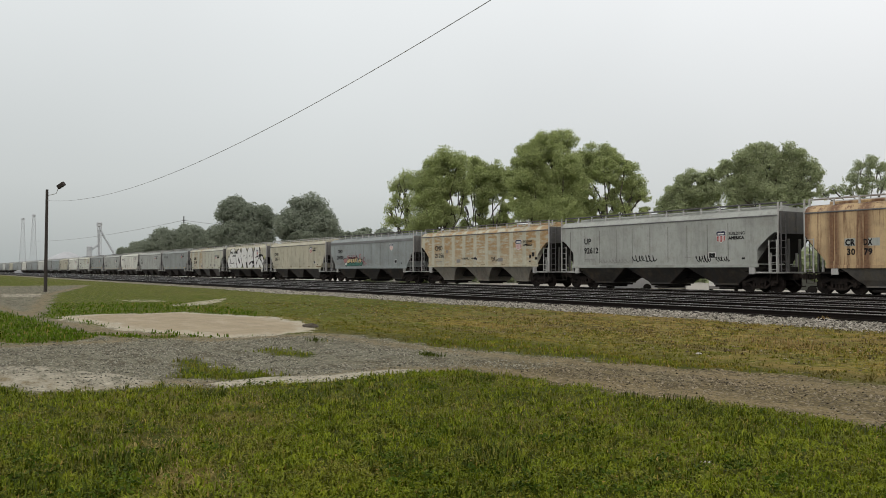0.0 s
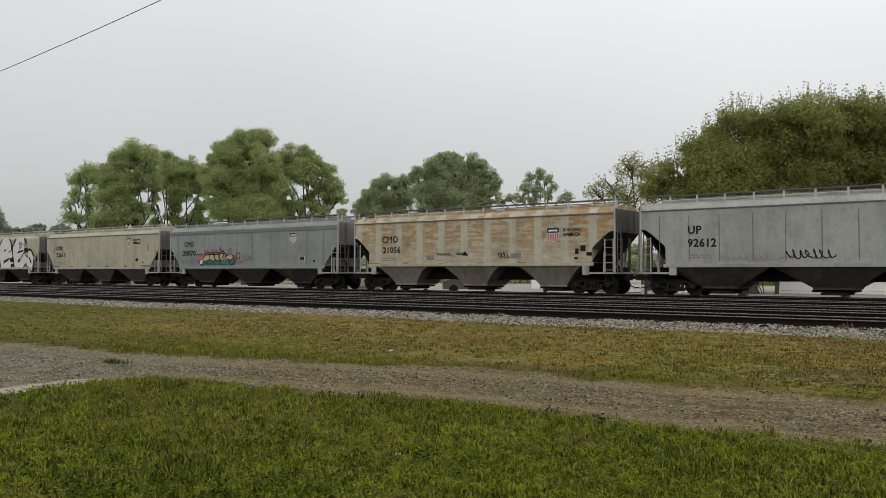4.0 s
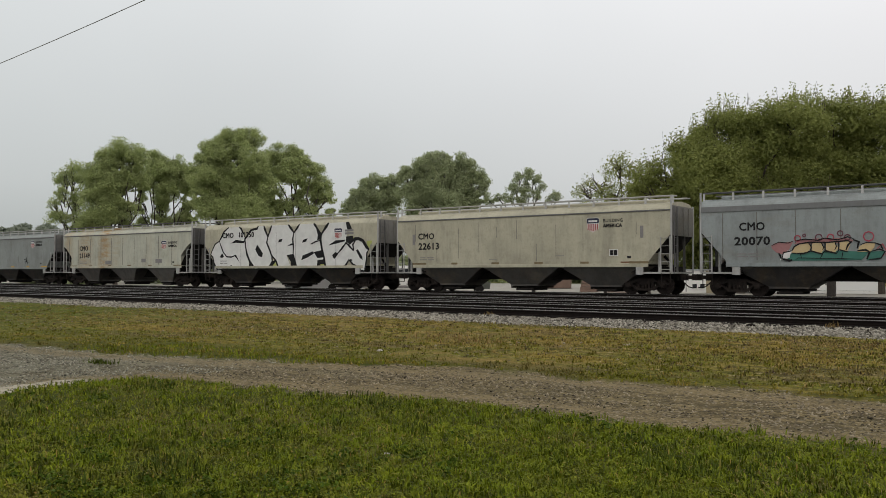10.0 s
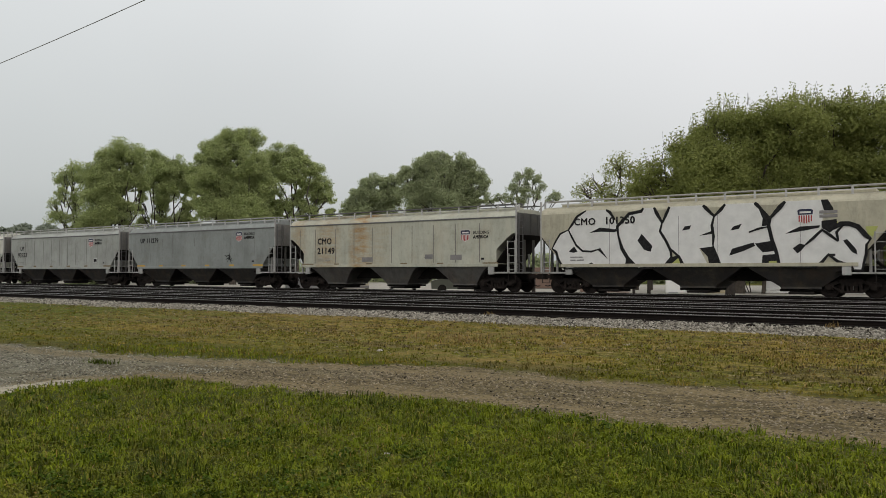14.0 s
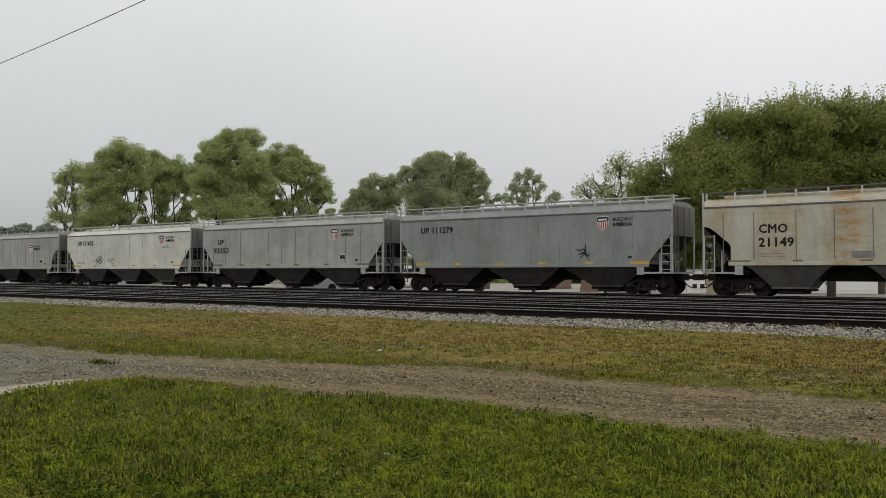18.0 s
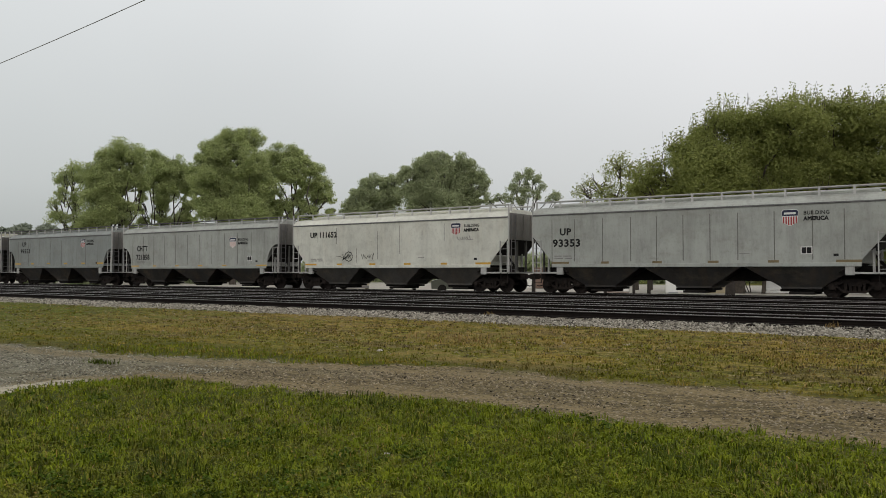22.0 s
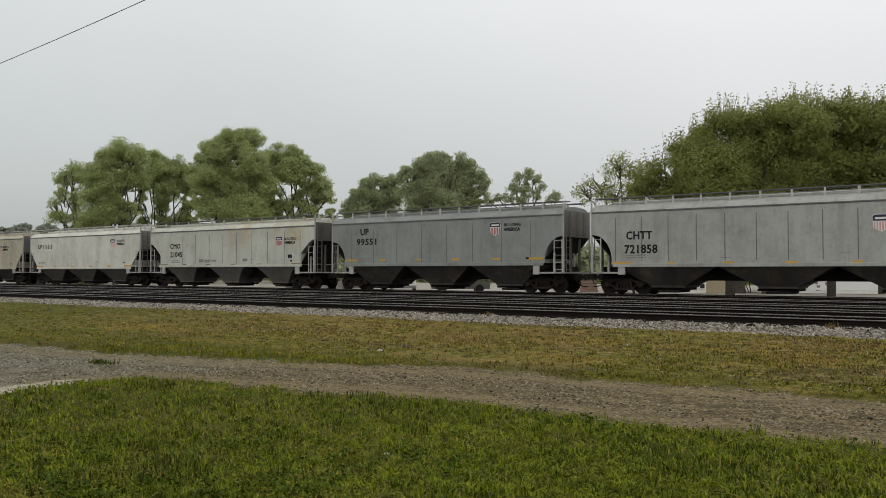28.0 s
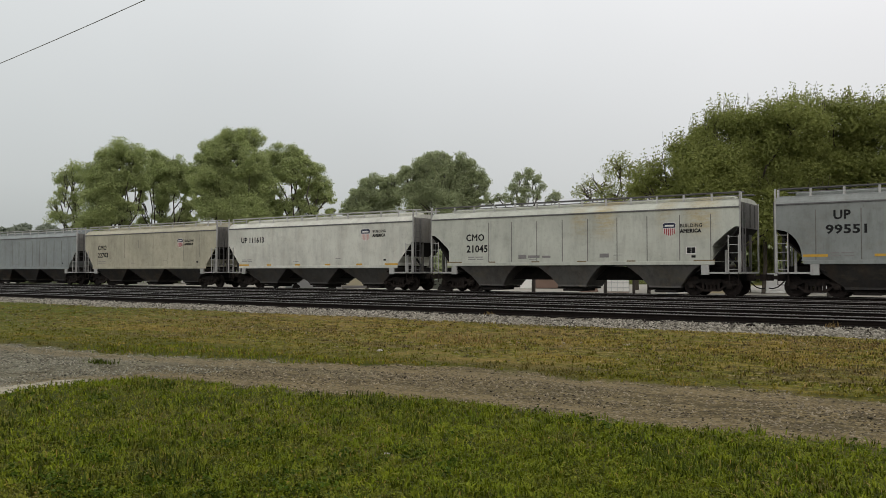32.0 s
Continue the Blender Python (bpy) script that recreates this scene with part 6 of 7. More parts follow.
def leaf_cloud(lobes, per_m2, size, seed, gaps=0.25, holes=(), across=(1.0, 0.0)):
    """Leaf sprays on many small boughs in and around each lobe of a crown, with ragged edges and holes."""
    r = np.random.RandomState(seed)
    out, away = [], []
    for x, y, z, rad in lobes:
        if rad < 0.7:
            boughs = np.array([(x, y, z, rad)])
        else:
            k = int(12 * (rad / 1.3) ** 1.5) + 9
            d = r.normal(size=(k, 3))
            d /= np.linalg.norm(d, axis=1)[:, None]
            q = rad * r.uniform(0.05, 1.0, k) ** 0.45 * 0.88
            boughs = np.column_stack([d * q[:, None] + (x, y, z), rad * r.uniform(0.30, 0.52, k)])
        for bx, by, bz, br in boughs:
            n = max(6, int(per_m2 * 12.57 * br * br * r.uniform(1.0 - 1.6 * gaps, 1.1)))
            d = r.normal(size=(n, 3))
            d /= np.linalg.norm(d, axis=1)[:, None]
            p = d * (br * r.uniform(0.05, 1.0, n) ** 0.40 * r.uniform(0.85, 1.25, n))[:, None] * np.array([1.1, 1.1, 0.8]) + (bx, by, bz)
            out.append(p)
            away.append(d)
    p, d = np.concatenate(out), np.concatenate(away)
    keep = np.sin(p[:, 0] * 2.9 + seed) + np.sin(p[:, 2] * 3.3 + 1.4 * seed) + np.sin(p[:, 1] * 2.7 + p[:, 0] * 1.8) > -2.6 + 4.0 * gaps * r.uniform(0.2, 1.0, len(p))
    for a, z, rad in holes:
        u = p[:, 0] * across[0] + p[:, 1] * across[1] - a
        keep &= np.hypot(u, (p[:, 2] - z) * 1.1) > rad * (1 + 0.25 * np.sin(3 * np.arctan2(p[:, 2] - z, u) + seed))
    p, d = p[keep], d[keep]
    n = len(p)
    face = 0.7 * d + (0, 0, 0.45) + 0.55 * r.normal(size=(n, 3))
    u = np.cross(face, r.normal(size=(n, 3)))
    u /= np.linalg.norm(u, axis=1)[:, None]
    w = np.cross(face, u)
    w /= np.linalg.norm(w, axis=1)[:, None]
    s = size * r.uniform(0.5, 1.3, n)
    u, w = u * s[:, None], w * (s * 0.55)[:, None]
    v = np.stack([p - u, p + w * 1.25 + u * 0.5, p - w * 1.25 + u * 0.5], 1)
    f = np.arange(n * 3).reshape(n, 3)
    return v.reshape(-1, 3), f


def limb(bm, p, q, r0, r1, r, bend=0.12):
    """A tapered branch with a kink or two."""
    p, q = Vector(p), Vector(q)
    n = 3
    last, rl = p, r0
    for k in range(1, n + 1):
        t = k / n
        m = p.lerp(q, t)
        if k < n:
            m += Vector((r.uniform(-1, 1), r.uniform(-1, 1), r.uniform(-0.4, 0.6))) * (q - p).length * bend
        rr = r0 + (r1 - r0) * t
        rod(bm, last, m, rl, 6, rr)
        last, rl = m, rr


def tree(bearing, far, lobes, leaf, seed, label, per_m2=26, size=0.30, gaps=0.25, trunk=0.35, twigs=0, category="tree", group="trees beyond the tracks", deep=0.0, stems=(), holes=()):
    """A broadleaf tree at a bearing and distance from the field; lobes are (across, height, radius)."""
    b = radians(bearing)
    r = random.Random(seed)
    fwd, side = Vector((-math.sin(b), math.cos(b), 0)), Vector((math.cos(b), math.sin(b), 0))
    ob = thing("tree" if category == "tree" else category.replace(" ", "_"), Matrix.Translation(fwd * far), label, category, group)
    spots = []
    for a, z, rad in lobes:
        depth = r.uniform(-0.5, 0.5) * rad + deep * r.uniform(-1, 1)
        c = side * a + fwd * depth
        spots.append((c.x, c.y, z, rad * 1.10))
    mean = Vector((sum(s[0] for s in spots), sum(s[1] for s in spots), 0)) / len(spots)
    bm = bmesh.new()
    low = min(s[2] - s[3] * 0.4 for s in spots)
    fork = mean * 0.6 + Vector((0, 0, max(1.6, low * 0.62)))
    limb(bm, (mean.x * 0.4, mean.y * 0.4, -0.1), fork, trunk, trunk * 0.72, r, 0.04)
    part("trunk", bm, M_BARK, ob)
    for a, wide in stems:
        bm = bmesh.new()
        limb(bm, side * a + Vector((0, 0, -0.1)), side * (a * 0.9) + fwd * r.uniform(-0.3, 0.6) + Vector((0, 0, 6.0)), wide, wide * 0.7, r, 0.03)
        part("trunk", bm, M_BARK, ob)
    for x, y, z, rad in spots:
        c = Vector((x, y, z))
        bm = bmesh.new()
        limb(bm, fork, c, trunk * 0.34, 0.05, r)
        big = part("limb", bm, M_BARK, ob)
        for k in range(4 if per_m2 != 17 else 10):
            d = Vector((r.gauss(0, 1), r.gauss(0, 1), r.uniform(-0.2, 1.0))).normalized() * rad * r.uniform(0.6, 0.98)
            bm = bmesh.new()
            limb(bm, fork.lerp(c, r.uniform(0.75, 1.0)), c + d, 0.055, 0.016, r, 0.10)
            part("branch", bm, M_BARK, big)
        for k in range(twigs):
            o = c + Vector((r.uniform(-1, 1) * rad * 0.9, r.uniform(-0.5, 0.5) * rad, rad * r.uniform(0.4, 0.8)))
            part("shoot", rod(bmesh.new(), o, o + Vector((r.uniform(-0.25, 0.25), r.uniform(-0.25, 0.25), r.uniform(0.5, 1.1))), 0.016, 4, 0.008), M_BARK, big)
    me = bpy.data.meshes.new("crown")
    arrays = leaf_cloud(spots, per_m2, size, seed, gaps, holes, (side.x, side.y))
    if twigs:
        s = np.random.RandomState(seed + 50)
        tips = []
        for x, y, z, rad in spots:
            for _ in range(int(twigs * 1.6)):
                u, w, tall = s.uniform(-1, 1), s.uniform(-0.6, 0.6), s.uniform(0.95, 1.0) + 0.5 * s.uniform(0, 1) ** 2.2 / max(rad, 1.0)
                foot = rad * math.sqrt(max(0.05, 1 - 0.8 * u * u)) * 0.82
                for q in range(5):
                    f = q / 4
                    tips.append((x + u * rad * 0.95 + 0.05 * s.normal(), y + w * rad, z + foot + (0.85 * tall) * f, 0.15 - 0.085 * f))
        v2, f2 = leaf_cloud(tips, 50, size * 0.6, seed + 9, 0.05)
        arrays = (np.concatenate([arrays[0], v2]), np.concatenate([arrays[1], f2 + len(arrays[0])]))
    fill_mesh(me, *arrays)
    part_mesh("crown", me, LEAVES[leaf], ob)
    return ob


def build_trees():
    oak = "broad green tree in spring leaf behind the train"
    tree(59.96, 101, [(0.18, 12.56, 1.4), (-0.8, 11.88, 1.0), (1.35, 12.17, 1.0), (-0.83, 10.16, 1.1), (0.5, 9.89, 1.4), (-1.79, 9.17, 0.75), (-1.21, 7.61, 1.2), (0.53, 7.34, 1.4), (2.29, 6.87, 1.0)], "fresh", 11,
         "slender sparse tree with drooping twigs", 22, 0.115, 0.25, 0.18, holes=((-0.35, 8.46, 0.5), (1.07, 10.68, 0.42), (-1.02, 6.54, 0.42), (-0.26, 10.82, 0.35)))
    tree(57.28, 98, [(0.46, 14.74, 1.64), (-0.99, 13.84, 1.36), (1.83, 14.3, 1.36), (-2.13, 12.22, 1.5), (-0.39, 12.3, 1.91), (1.97, 12.27, 1.5), (-2.39, 10.33, 1.49), (-0.66, 10.08, 1.7), (-1.51, 8.48, 1.9), (-2.36, 7.09, 1.49), (-0.05, 7.58, 1.3), (1.09, 10.96, 1.0), (1.2, 8.4, 1.0), (2.6, 10.9, 0.9), (0.5, 6.2, 1.3), (-1.0, 6.0, 1.4)], "fresh", 12,
         oak, 40, 0.11, 0.08, 0.3, holes=((1.69, 10.1, 0.6), (0.93, 9.82, 0.4), (0.19, 12.95, 0.27), (3.03, 13.34, 0.34), (-0.04, 6.51, 0.47)))
    tree(54.15, 105, [(-1.6, 14.97, 1.32), (0.88, 14.73, 1.24), (-0.75, 13.63, 1.61), (-2.22, 12.68, 1.46), (1.22, 13.02, 1.6), (2.74, 13.42, 1.46), (-0.4, 11.58, 1.75), (2.55, 11.67, 1.31), (-0.71, 9.85, 0.87), (-2.97, 10.33, 0.75), (-0.37, 7.65, 1.45), (2.25, 7.84, 1.74), (-2.82, 7.61, 0.85), (2.9, 9.8, 0.95), (-0.6, 9.5, 1.0), (-3.2, 9.0, 0.9), (2.0, 9.4, 0.8), (-1.6, 6.2, 1.2), (0.9, 6.3, 1.3)], "fresh", 13,
         oak, 40, 0.11, 0.08, 0.3, holes=((-2.19, 9.26, 0.72), (0.92, 9.48, 0.70), (2.56, 10.49, 0.36), (3.11, 8.77, 0.51), (-1.6, 7.56, 0.44), (-3.72, 8.13, 0.51), (1.7, 10.95, 0.29)))
    tree(49.79, 94, [(-0.52, 16.1, 1.44), (1.88, 16.32, 1.31), (0.7, 16.4, 1.05), (-2.09, 14.91, 1.44), (-3.41, 13.98, 1.18), (-0.99, 13.87, 2.09), (1.58, 13.96, 2.09), (-4.29, 12.51, 1.05), (-2.67, 11.93, 1.83), (0.25, 11.07, 2.48), (2.71, 11.45, 1.83), (-3.26, 10.04, 1.3), (-1.86, 8.81, 2.08), (0.88, 8.23, 2.21), (2.73, 8.9, 1.56), (-0.94, 6.94, 1.43), (1.81, 6.79, 1.3)], "fresh", 14,
         "large spreading green tree behind the train", 40, 0.11, 0.04, 0.42, holes=((-0.08, 13.9, 0.33), (0.23, 13.28, 0.26), (2.39, 13.67, 0.26), (-3.85, 9.83, 0.26), (-0.88, 15.14, 0.2)))
    tree(45.83, 98, [(-2.35, 15.44, 1.23), (-0.59, 15.48, 1.23), (0.93, 14.85, 1.23), (2.06, 13.53, 1.23), (-2.67, 13.56, 1.77), (-0.38, 13.28, 1.64), (3.12, 11.81, 1.22), (3.93, 10.34, 0.95), (0.94, 11.63, 1.5), (-2.78, 10.56, 1.63), (2.6, 10.18, 1.22), (-2.31, 8.38, 1.63), (4.27, 8.46, 0.81), (1.81, 8.63, 1.09), (-0.56, 9.47, 1.0), (0.63, 7.28, 1.2), (0.9, 9.7, 1.0), (2.9, 7.4, 1.1), (-0.8, 7.2, 1.1)], "fresh", 15,
         oak, 40, 0.11, 0.08, 0.35, holes=((-0.37, 11.07, 0.55), (0.48, 11.49, 0.35), (-2.0, 10.24, 0.36), (-0.94, 8.39, 0.34), (-0.55, 7.47, 0.41), (0.31, 7.48, 0.27), (3.27, 8.85, 0.27)))
    tree(40.31, 130, [(0.15, 15.79, 1.26), (-1.54, 14.7, 1.44), (1.76, 15.09, 1.44), (3.19, 16.0, 1.08), (-3.05, 13.07, 1.44), (-3.94, 11.28, 1.35), (-0.2, 13.09, 2.16), (2.48, 13.29, 1.98), (-1.98, 11.29, 1.8), (1.14, 10.77, 1.98)], "oak", 16, oak, 29, 0.14, 0.04, 0.35, holes=((0.51, 14.9, 0.36),))
    tree(35.46, 120, [(-1.66, 18.08, 1.25), (0.0, 17.99, 1.09), (-4.15, 16.58, 1.34), (-5.57, 15.74, 1.17), (-2.91, 16.58, 1.5), (2.24, 17.74, 1.25), (3.74, 16.99, 1.25), (0.42, 16.16, 2.17), (4.98, 15.57, 1.25), (5.81, 14.74, 1.08), (-4.98, 13.91, 1.83), (-1.66, 14.08, 2.33), (2.49, 14.08, 2.33), (4.98, 12.83, 1.5), (-3.73, 11.58, 2.0), (0.42, 11.58, 2.16), (3.73, 11.16, 1.66)], "oak", 17,
         "broad oak with a round even crown", 30, 0.135, 0.03, 0.45, holes=((5.64, 12.41, 0.42), (6.39, 11.41, 0.33), (0.0, 15.49, 0.33), (-1.66, 15.08, 0.25)))
    tree(29.75, 125, [(0.21, 16.43, 1.04), (-0.99, 15.92, 0.87), (1.32, 15.73, 1.04), (2.42, 14.51, 0.78), (-1.86, 14.38, 1.04), (0.03, 14.36, 1.21), (1.74, 13.14, 1.04), (-2.55, 12.83, 1.04), (-0.4, 12.64, 1.13), (-4.27, 12.85, 0.78), (-5.48, 12.16, 0.71), (4.72, 13.19, 0.87), (3.61, 12.6, 0.71), (5.31, 12.76, 0.45)], "oak", 18,
         "small open tree with gaps in its crown", 32, 0.11, 0.16, 0.2, holes=((-1.0, 13.25, 0.35), (0.72, 15.21, 0.35), (0.88, 12.63, 0.35), (2.59, 13.21, 0.35), (-2.55, 11.79, 0.43)))
    tree(24.0, 66, [(0.9, 10.0, 1.2), (-0.8, 8.4, 1.2), (2.3, 9.2, 1.4), (-2.0, 7.9, 1.0), (0.5, 7.6, 1.4), (2.6, 7.7, 1.5)], "hedge", 19, "half-bare small tree with twisting twigs", 17, 0.085, 0.36, 0.14, 0, stems=((2.1, 0.16), (3.2, 0.13)))
    tree(14.9, 58, [(-1.3, 11.4, 1.5), (-2.8, 10.6, 1.1), (-4.6, 9.4, 0.9), (-6.1, 8.3, 0.9), (-3.3, 9.2, 1.6), (0.4, 10.2, 2.1), (2.9, 11.0, 1.9), (-5.0, 7.3, 1.4), (-1.9, 8.0, 2.3), (2.1, 7.7, 2.4), (-7.2, 7.3, 1.0), (-4.0, 6.3, 1.7), (0.0, 5.8, 2.0), (2.6, 5.4, 1.9), (-2.2, 5.2, 1.6)], "hedge", 20,
         "dense dark hedge tree with upright shoots", 50, 0.095, 0.08, 0.28, 14, deep=0.4, stems=((-1.7, 0.32), (-0.7, 0.34), (0.75, 0.14)))
    tree(8.3, 60, [(-1.9, 11.2, 1.7), (0.1, 11.4, 1.7), (2.1, 11.0, 1.8), (-0.9, 8.9, 2.3), (1.9, 8.3, 2.3), (-3.2, 8.6, 1.8), (-3.0, 5.9, 1.8), (0.5, 5.7, 2.0), (3.4, 6.0, 2.0)], "hedge", 21,
         "dense dark hedge tree with upright shoots", 42, 0.10, 0.14, 0.28, 12, deep=0.4, stems=((-2.0, 0.30), (1.0, 0.25)))
    tree(2.6, 62, [(-1.0, 11.2, 2.2), (1.6, 10.6, 2.2), (-1.8, 8.0, 2.4), (1.2, 7.4, 2.5), (0.0, 5.8, 2.0)], "hedge", 22, "dense dark hedge tree with upright shoots", 14, 0.20, 0.2, 0.28, 5)
    far = "hazy dark green tree far down the line"
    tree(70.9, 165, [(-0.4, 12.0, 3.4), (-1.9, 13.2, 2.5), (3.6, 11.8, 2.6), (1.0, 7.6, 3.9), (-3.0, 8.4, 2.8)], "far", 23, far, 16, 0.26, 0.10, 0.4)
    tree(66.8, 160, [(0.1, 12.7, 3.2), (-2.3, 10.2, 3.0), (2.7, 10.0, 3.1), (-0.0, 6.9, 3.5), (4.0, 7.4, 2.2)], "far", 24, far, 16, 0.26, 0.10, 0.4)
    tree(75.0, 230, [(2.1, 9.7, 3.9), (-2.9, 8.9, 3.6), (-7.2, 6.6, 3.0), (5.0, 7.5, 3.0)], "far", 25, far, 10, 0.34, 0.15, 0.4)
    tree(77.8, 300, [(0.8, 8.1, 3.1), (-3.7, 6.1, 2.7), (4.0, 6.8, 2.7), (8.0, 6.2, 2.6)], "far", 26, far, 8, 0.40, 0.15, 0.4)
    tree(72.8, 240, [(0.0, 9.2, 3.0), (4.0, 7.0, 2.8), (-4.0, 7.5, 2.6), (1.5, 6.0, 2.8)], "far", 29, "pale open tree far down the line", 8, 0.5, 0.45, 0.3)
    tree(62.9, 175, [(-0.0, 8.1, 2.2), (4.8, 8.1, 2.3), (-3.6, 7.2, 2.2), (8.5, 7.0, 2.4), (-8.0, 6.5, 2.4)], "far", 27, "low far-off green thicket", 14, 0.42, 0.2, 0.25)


def build_thicket():
    """A low belt of scrub that closes the lot off under the trees."""
    r = np.random.RandomState(91)
    lobes = []
    for bearing in np.arange(-14, 63, 0.9):
        far = 104 + r.uniform(-6, 14)
        q = math.radians(bearing + r.uniform(-0.3, 0.3))
        rad = r.uniform(1.5, 2.4)
        lobes.append((-far * math.sin(q), far * math.cos(q), rad * r.uniform(0.6, 1.5), rad))
    me = bpy.data.meshes.new("scrub_belt")
    fill_mesh(me, *leaf_cloud(lobes, 6, 0.30, 92, 0.12))
    me.materials.append(LEAVES["oak"])
    tagged(new("scrub_belt", me), "low green scrub along the far edge of the lot", "scrub", kind="stuff")


# ---------------------------------------------------------------- far things and the pole
def cable(name, a, b, sag, r, label):
    """One drooping tube."""
    n, sides = 40, 5
    a, b = Vector(a), Vector(b)
    side = (b - a).cross(Vector((0, 0, 1))).normalized()
    up = side.cross(b - a).normalized()
    bm = bmesh.new()
    rings = []
    for k in range(n + 1):
        t = k / n
        p = a.lerp(b, t) - Vector((0, 0, sag * 4 * t * (1 - t)))
        rings.append([bm.verts.new(p + (side * math.cos(q * 6.2832 / sides) + up * math.sin(q * 6.2832 / sides)) * r) for q in range(sides)])
    for p, q in zip(rings, rings[1:]):
        for i in range(sides):
            bm.faces.new((p[i], p[(i + 1) % sides], q[(i + 1) % sides], q[i]))
    me = bpy.data.meshes.new(name)
    bm.to_mesh(me)
    bm.free()
    me.materials.append(M_CABLE)
    return tagged(new(name, me), label, "cable")


M_CABLE = plain("cable_sheath", (0.22, 0.22, 0.22), (0.30, 0.30, 0.30), 3.0, 0.7)
M_POLE = plain("pole_wood", (0.028, 0.024, 0.021), (0.055, 0.047, 0.040), 4.0, 0.9, 0.0, 0.3)
M_GALV = plain("galvanised", (0.36, 0.38, 0.39), (0.48, 0.50, 0.50), 1.5, 0.5, 0.4)
M_PALE_METAL = plain("pale_sheet_metal", (0.44, 0.45, 0.45), (0.38, 0.39, 0.39), 0.6, 0.6, 0.1)


def polar(bearing, far, z=0.0):
    b = radians(bearing)
    return (-far * math.sin(b), far * math.cos(b), z)


def build_far():
    pole = thing("light_pole", pose(-66.0, 8.0, 0.0), "dark wooden light pole with a floodlight", "light pole")
    bm = rod(bmesh.new(), (0, 0, -0.2), (0.12, 0, 7.45), 0.125, 10, 0.095)
    part("pole", bm, M_POLE, pole)
    bm = bmesh.new()
    rod(bm, (0.12, 0.0, 7.0), (0.55, 0.55, 7.15), 0.03)
    rod(bm, (0.55, 0.55, 7.15), (0.65, 0.70, 7.6), 0.03)
    part("bracket_arm", bm, M_GALV, pole)
    lamp = part("floodlight", boxed(-0.3, 0.3, -0.16, 0.16, -0.16, 0.16, bevel=0.05), M_POLE, pole, "dark metal floodlight head")
    lamp.matrix_basis = pose(0.75, 0.85, 7.75, 20, -28, 40)
    cable("overhead_cable", (-65.9, 8.0, 6.65), (12.18, 12.18, 12.41), 3.11, 0.010, "thin dark overhead cable")
    # grain elevator
    ex, ey, _ = polar(80.0, 400)
    el = thing("grain_elevator", pose(ex, ey, 0, 0, 0, 80), "gray grain elevator with a leg and a slanting conveyor", "grain elevator")
    bm = bmesh.new()
    for sx in (-1.0, 1.0):
        for sy in (-1.0, 1.0):
            rod(bm, (sx, sy, 0), (sx * 0.8, sy * 0.8, 22.5), 0.14, 4)
    for k in range(9):
        z = 2.4 * k
        for sy in (-0.9, 0.9):
            rod(bm, (-0.9, sy, z), (0.9, sy, z + 2.4), 0.09, 4)
    part("tower", bm, M_GALV, el)
    part("leg", boxed(-0.45, 0.45, -0.45, 0.45, 0, 22.0), M_GALV, el)
    part("head", boxed(-1.2, 1.2, -0.9, 0.9, 21.2, 23.2, bevel=0.3), M_GALV, el)
    part("conveyor", rod(bmesh.new(), (0, 0, 20.5), (9.5, 0, 3.0), 0.45, 6), M_GALV, el)
    part("conveyor", rod(bmesh.new(), (-0.5, 0, 13.0), (-4.0, 0, 10.0), 0.4, 6), M_GALV, el)
    part("hopper_tank", boxed(-5.2, -2.8, -1.3, 1.3, 5.0, 12.5, bevel=0.4), M_GALV, el)
    px, py, _ = polar(81.9, 410)
    pile = thing("grain_dome", pose(px, py, 0), "pale conical grain storage dome", "storage dome")
    bm = bmesh.new()
    bmesh.ops.create_cone(bm, cap_ends=True, segments=40, radius1=21, radius2=1.2, depth=9.0, matrix=Matrix.Translation((0, 0, 5.5)))
    part("roof", bm, M_PALE_METAL, pile)
    part("wall", rod(bmesh.new(), (0, 0, 0), (0, 0, 1.2), 21, 40), M_PALE_METAL, pile)
    for bearing, far, h, w in ((83.8, 420, 26.5, 3.4), (84.4, 460, 27.0, 3.4)):
        x, y, _ = polar(bearing, far)
        tw = thing("lattice_tower", pose(x, y, 0, 0, 0, bearing), "pale steel lattice tower in the mist", "lattice tower", "towers far down the line")
        bm = bmesh.new()
        for sx in (-1, 1):
            for sy in (-1, 1):
                rod(bm, (sx * w / 2, sy * w / 2, 0), (sx * 0.5, sy * 0.5, h), 0.13, 4)
        for k in range(10):
            a, b = k / 10, (k + 1) / 10
            wa, wb = w / 2 + (0.5 - w / 2) * a, w / 2 + (0.5 - w / 2) * b
            for s in (-1, 1):
                rod(bm, (-wa, s * wa, h * a), (wb, s * wb, h * b), 0.07, 4)
                rod(bm, (wa, s * wa, h * a), (-wb, s * wb, h * b), 0.07, 4)
        part("frame", bm, M_GALV, tw)
        part("crown_rail", boxed(-0.7, 0.7, -0.7, 0.7, h - 0.2, h + 0.6), M_GALV, tw)
    x, y, _ = polar(74.8, 235)
    up = thing("utility_pole", pose(x, y, 0), "dark wooden utility pole among far trees", "utility pole")
    part("pole", rod(bmesh.new(), (0, 0, 0), (0, 0, 16.4), 0.2, 8, 0.14), M_POLE, up)
    part("crossarm", boxed(-1.2, 1.2, -0.06, 0.06, 15.2, 15.35), M_POLE, up)
    a = polar(83.8, 420, 17.0)
    cable("power_line", (a[0] - 80, a[1] + 10, 17.5), (x, y, 15.3), 1.5, 0.05, "faint power line between far poles")
    cable("power_line", (x, y, 15.3), polar(60, 300, 15), 1.5, 0.05, "faint power line between far poles")


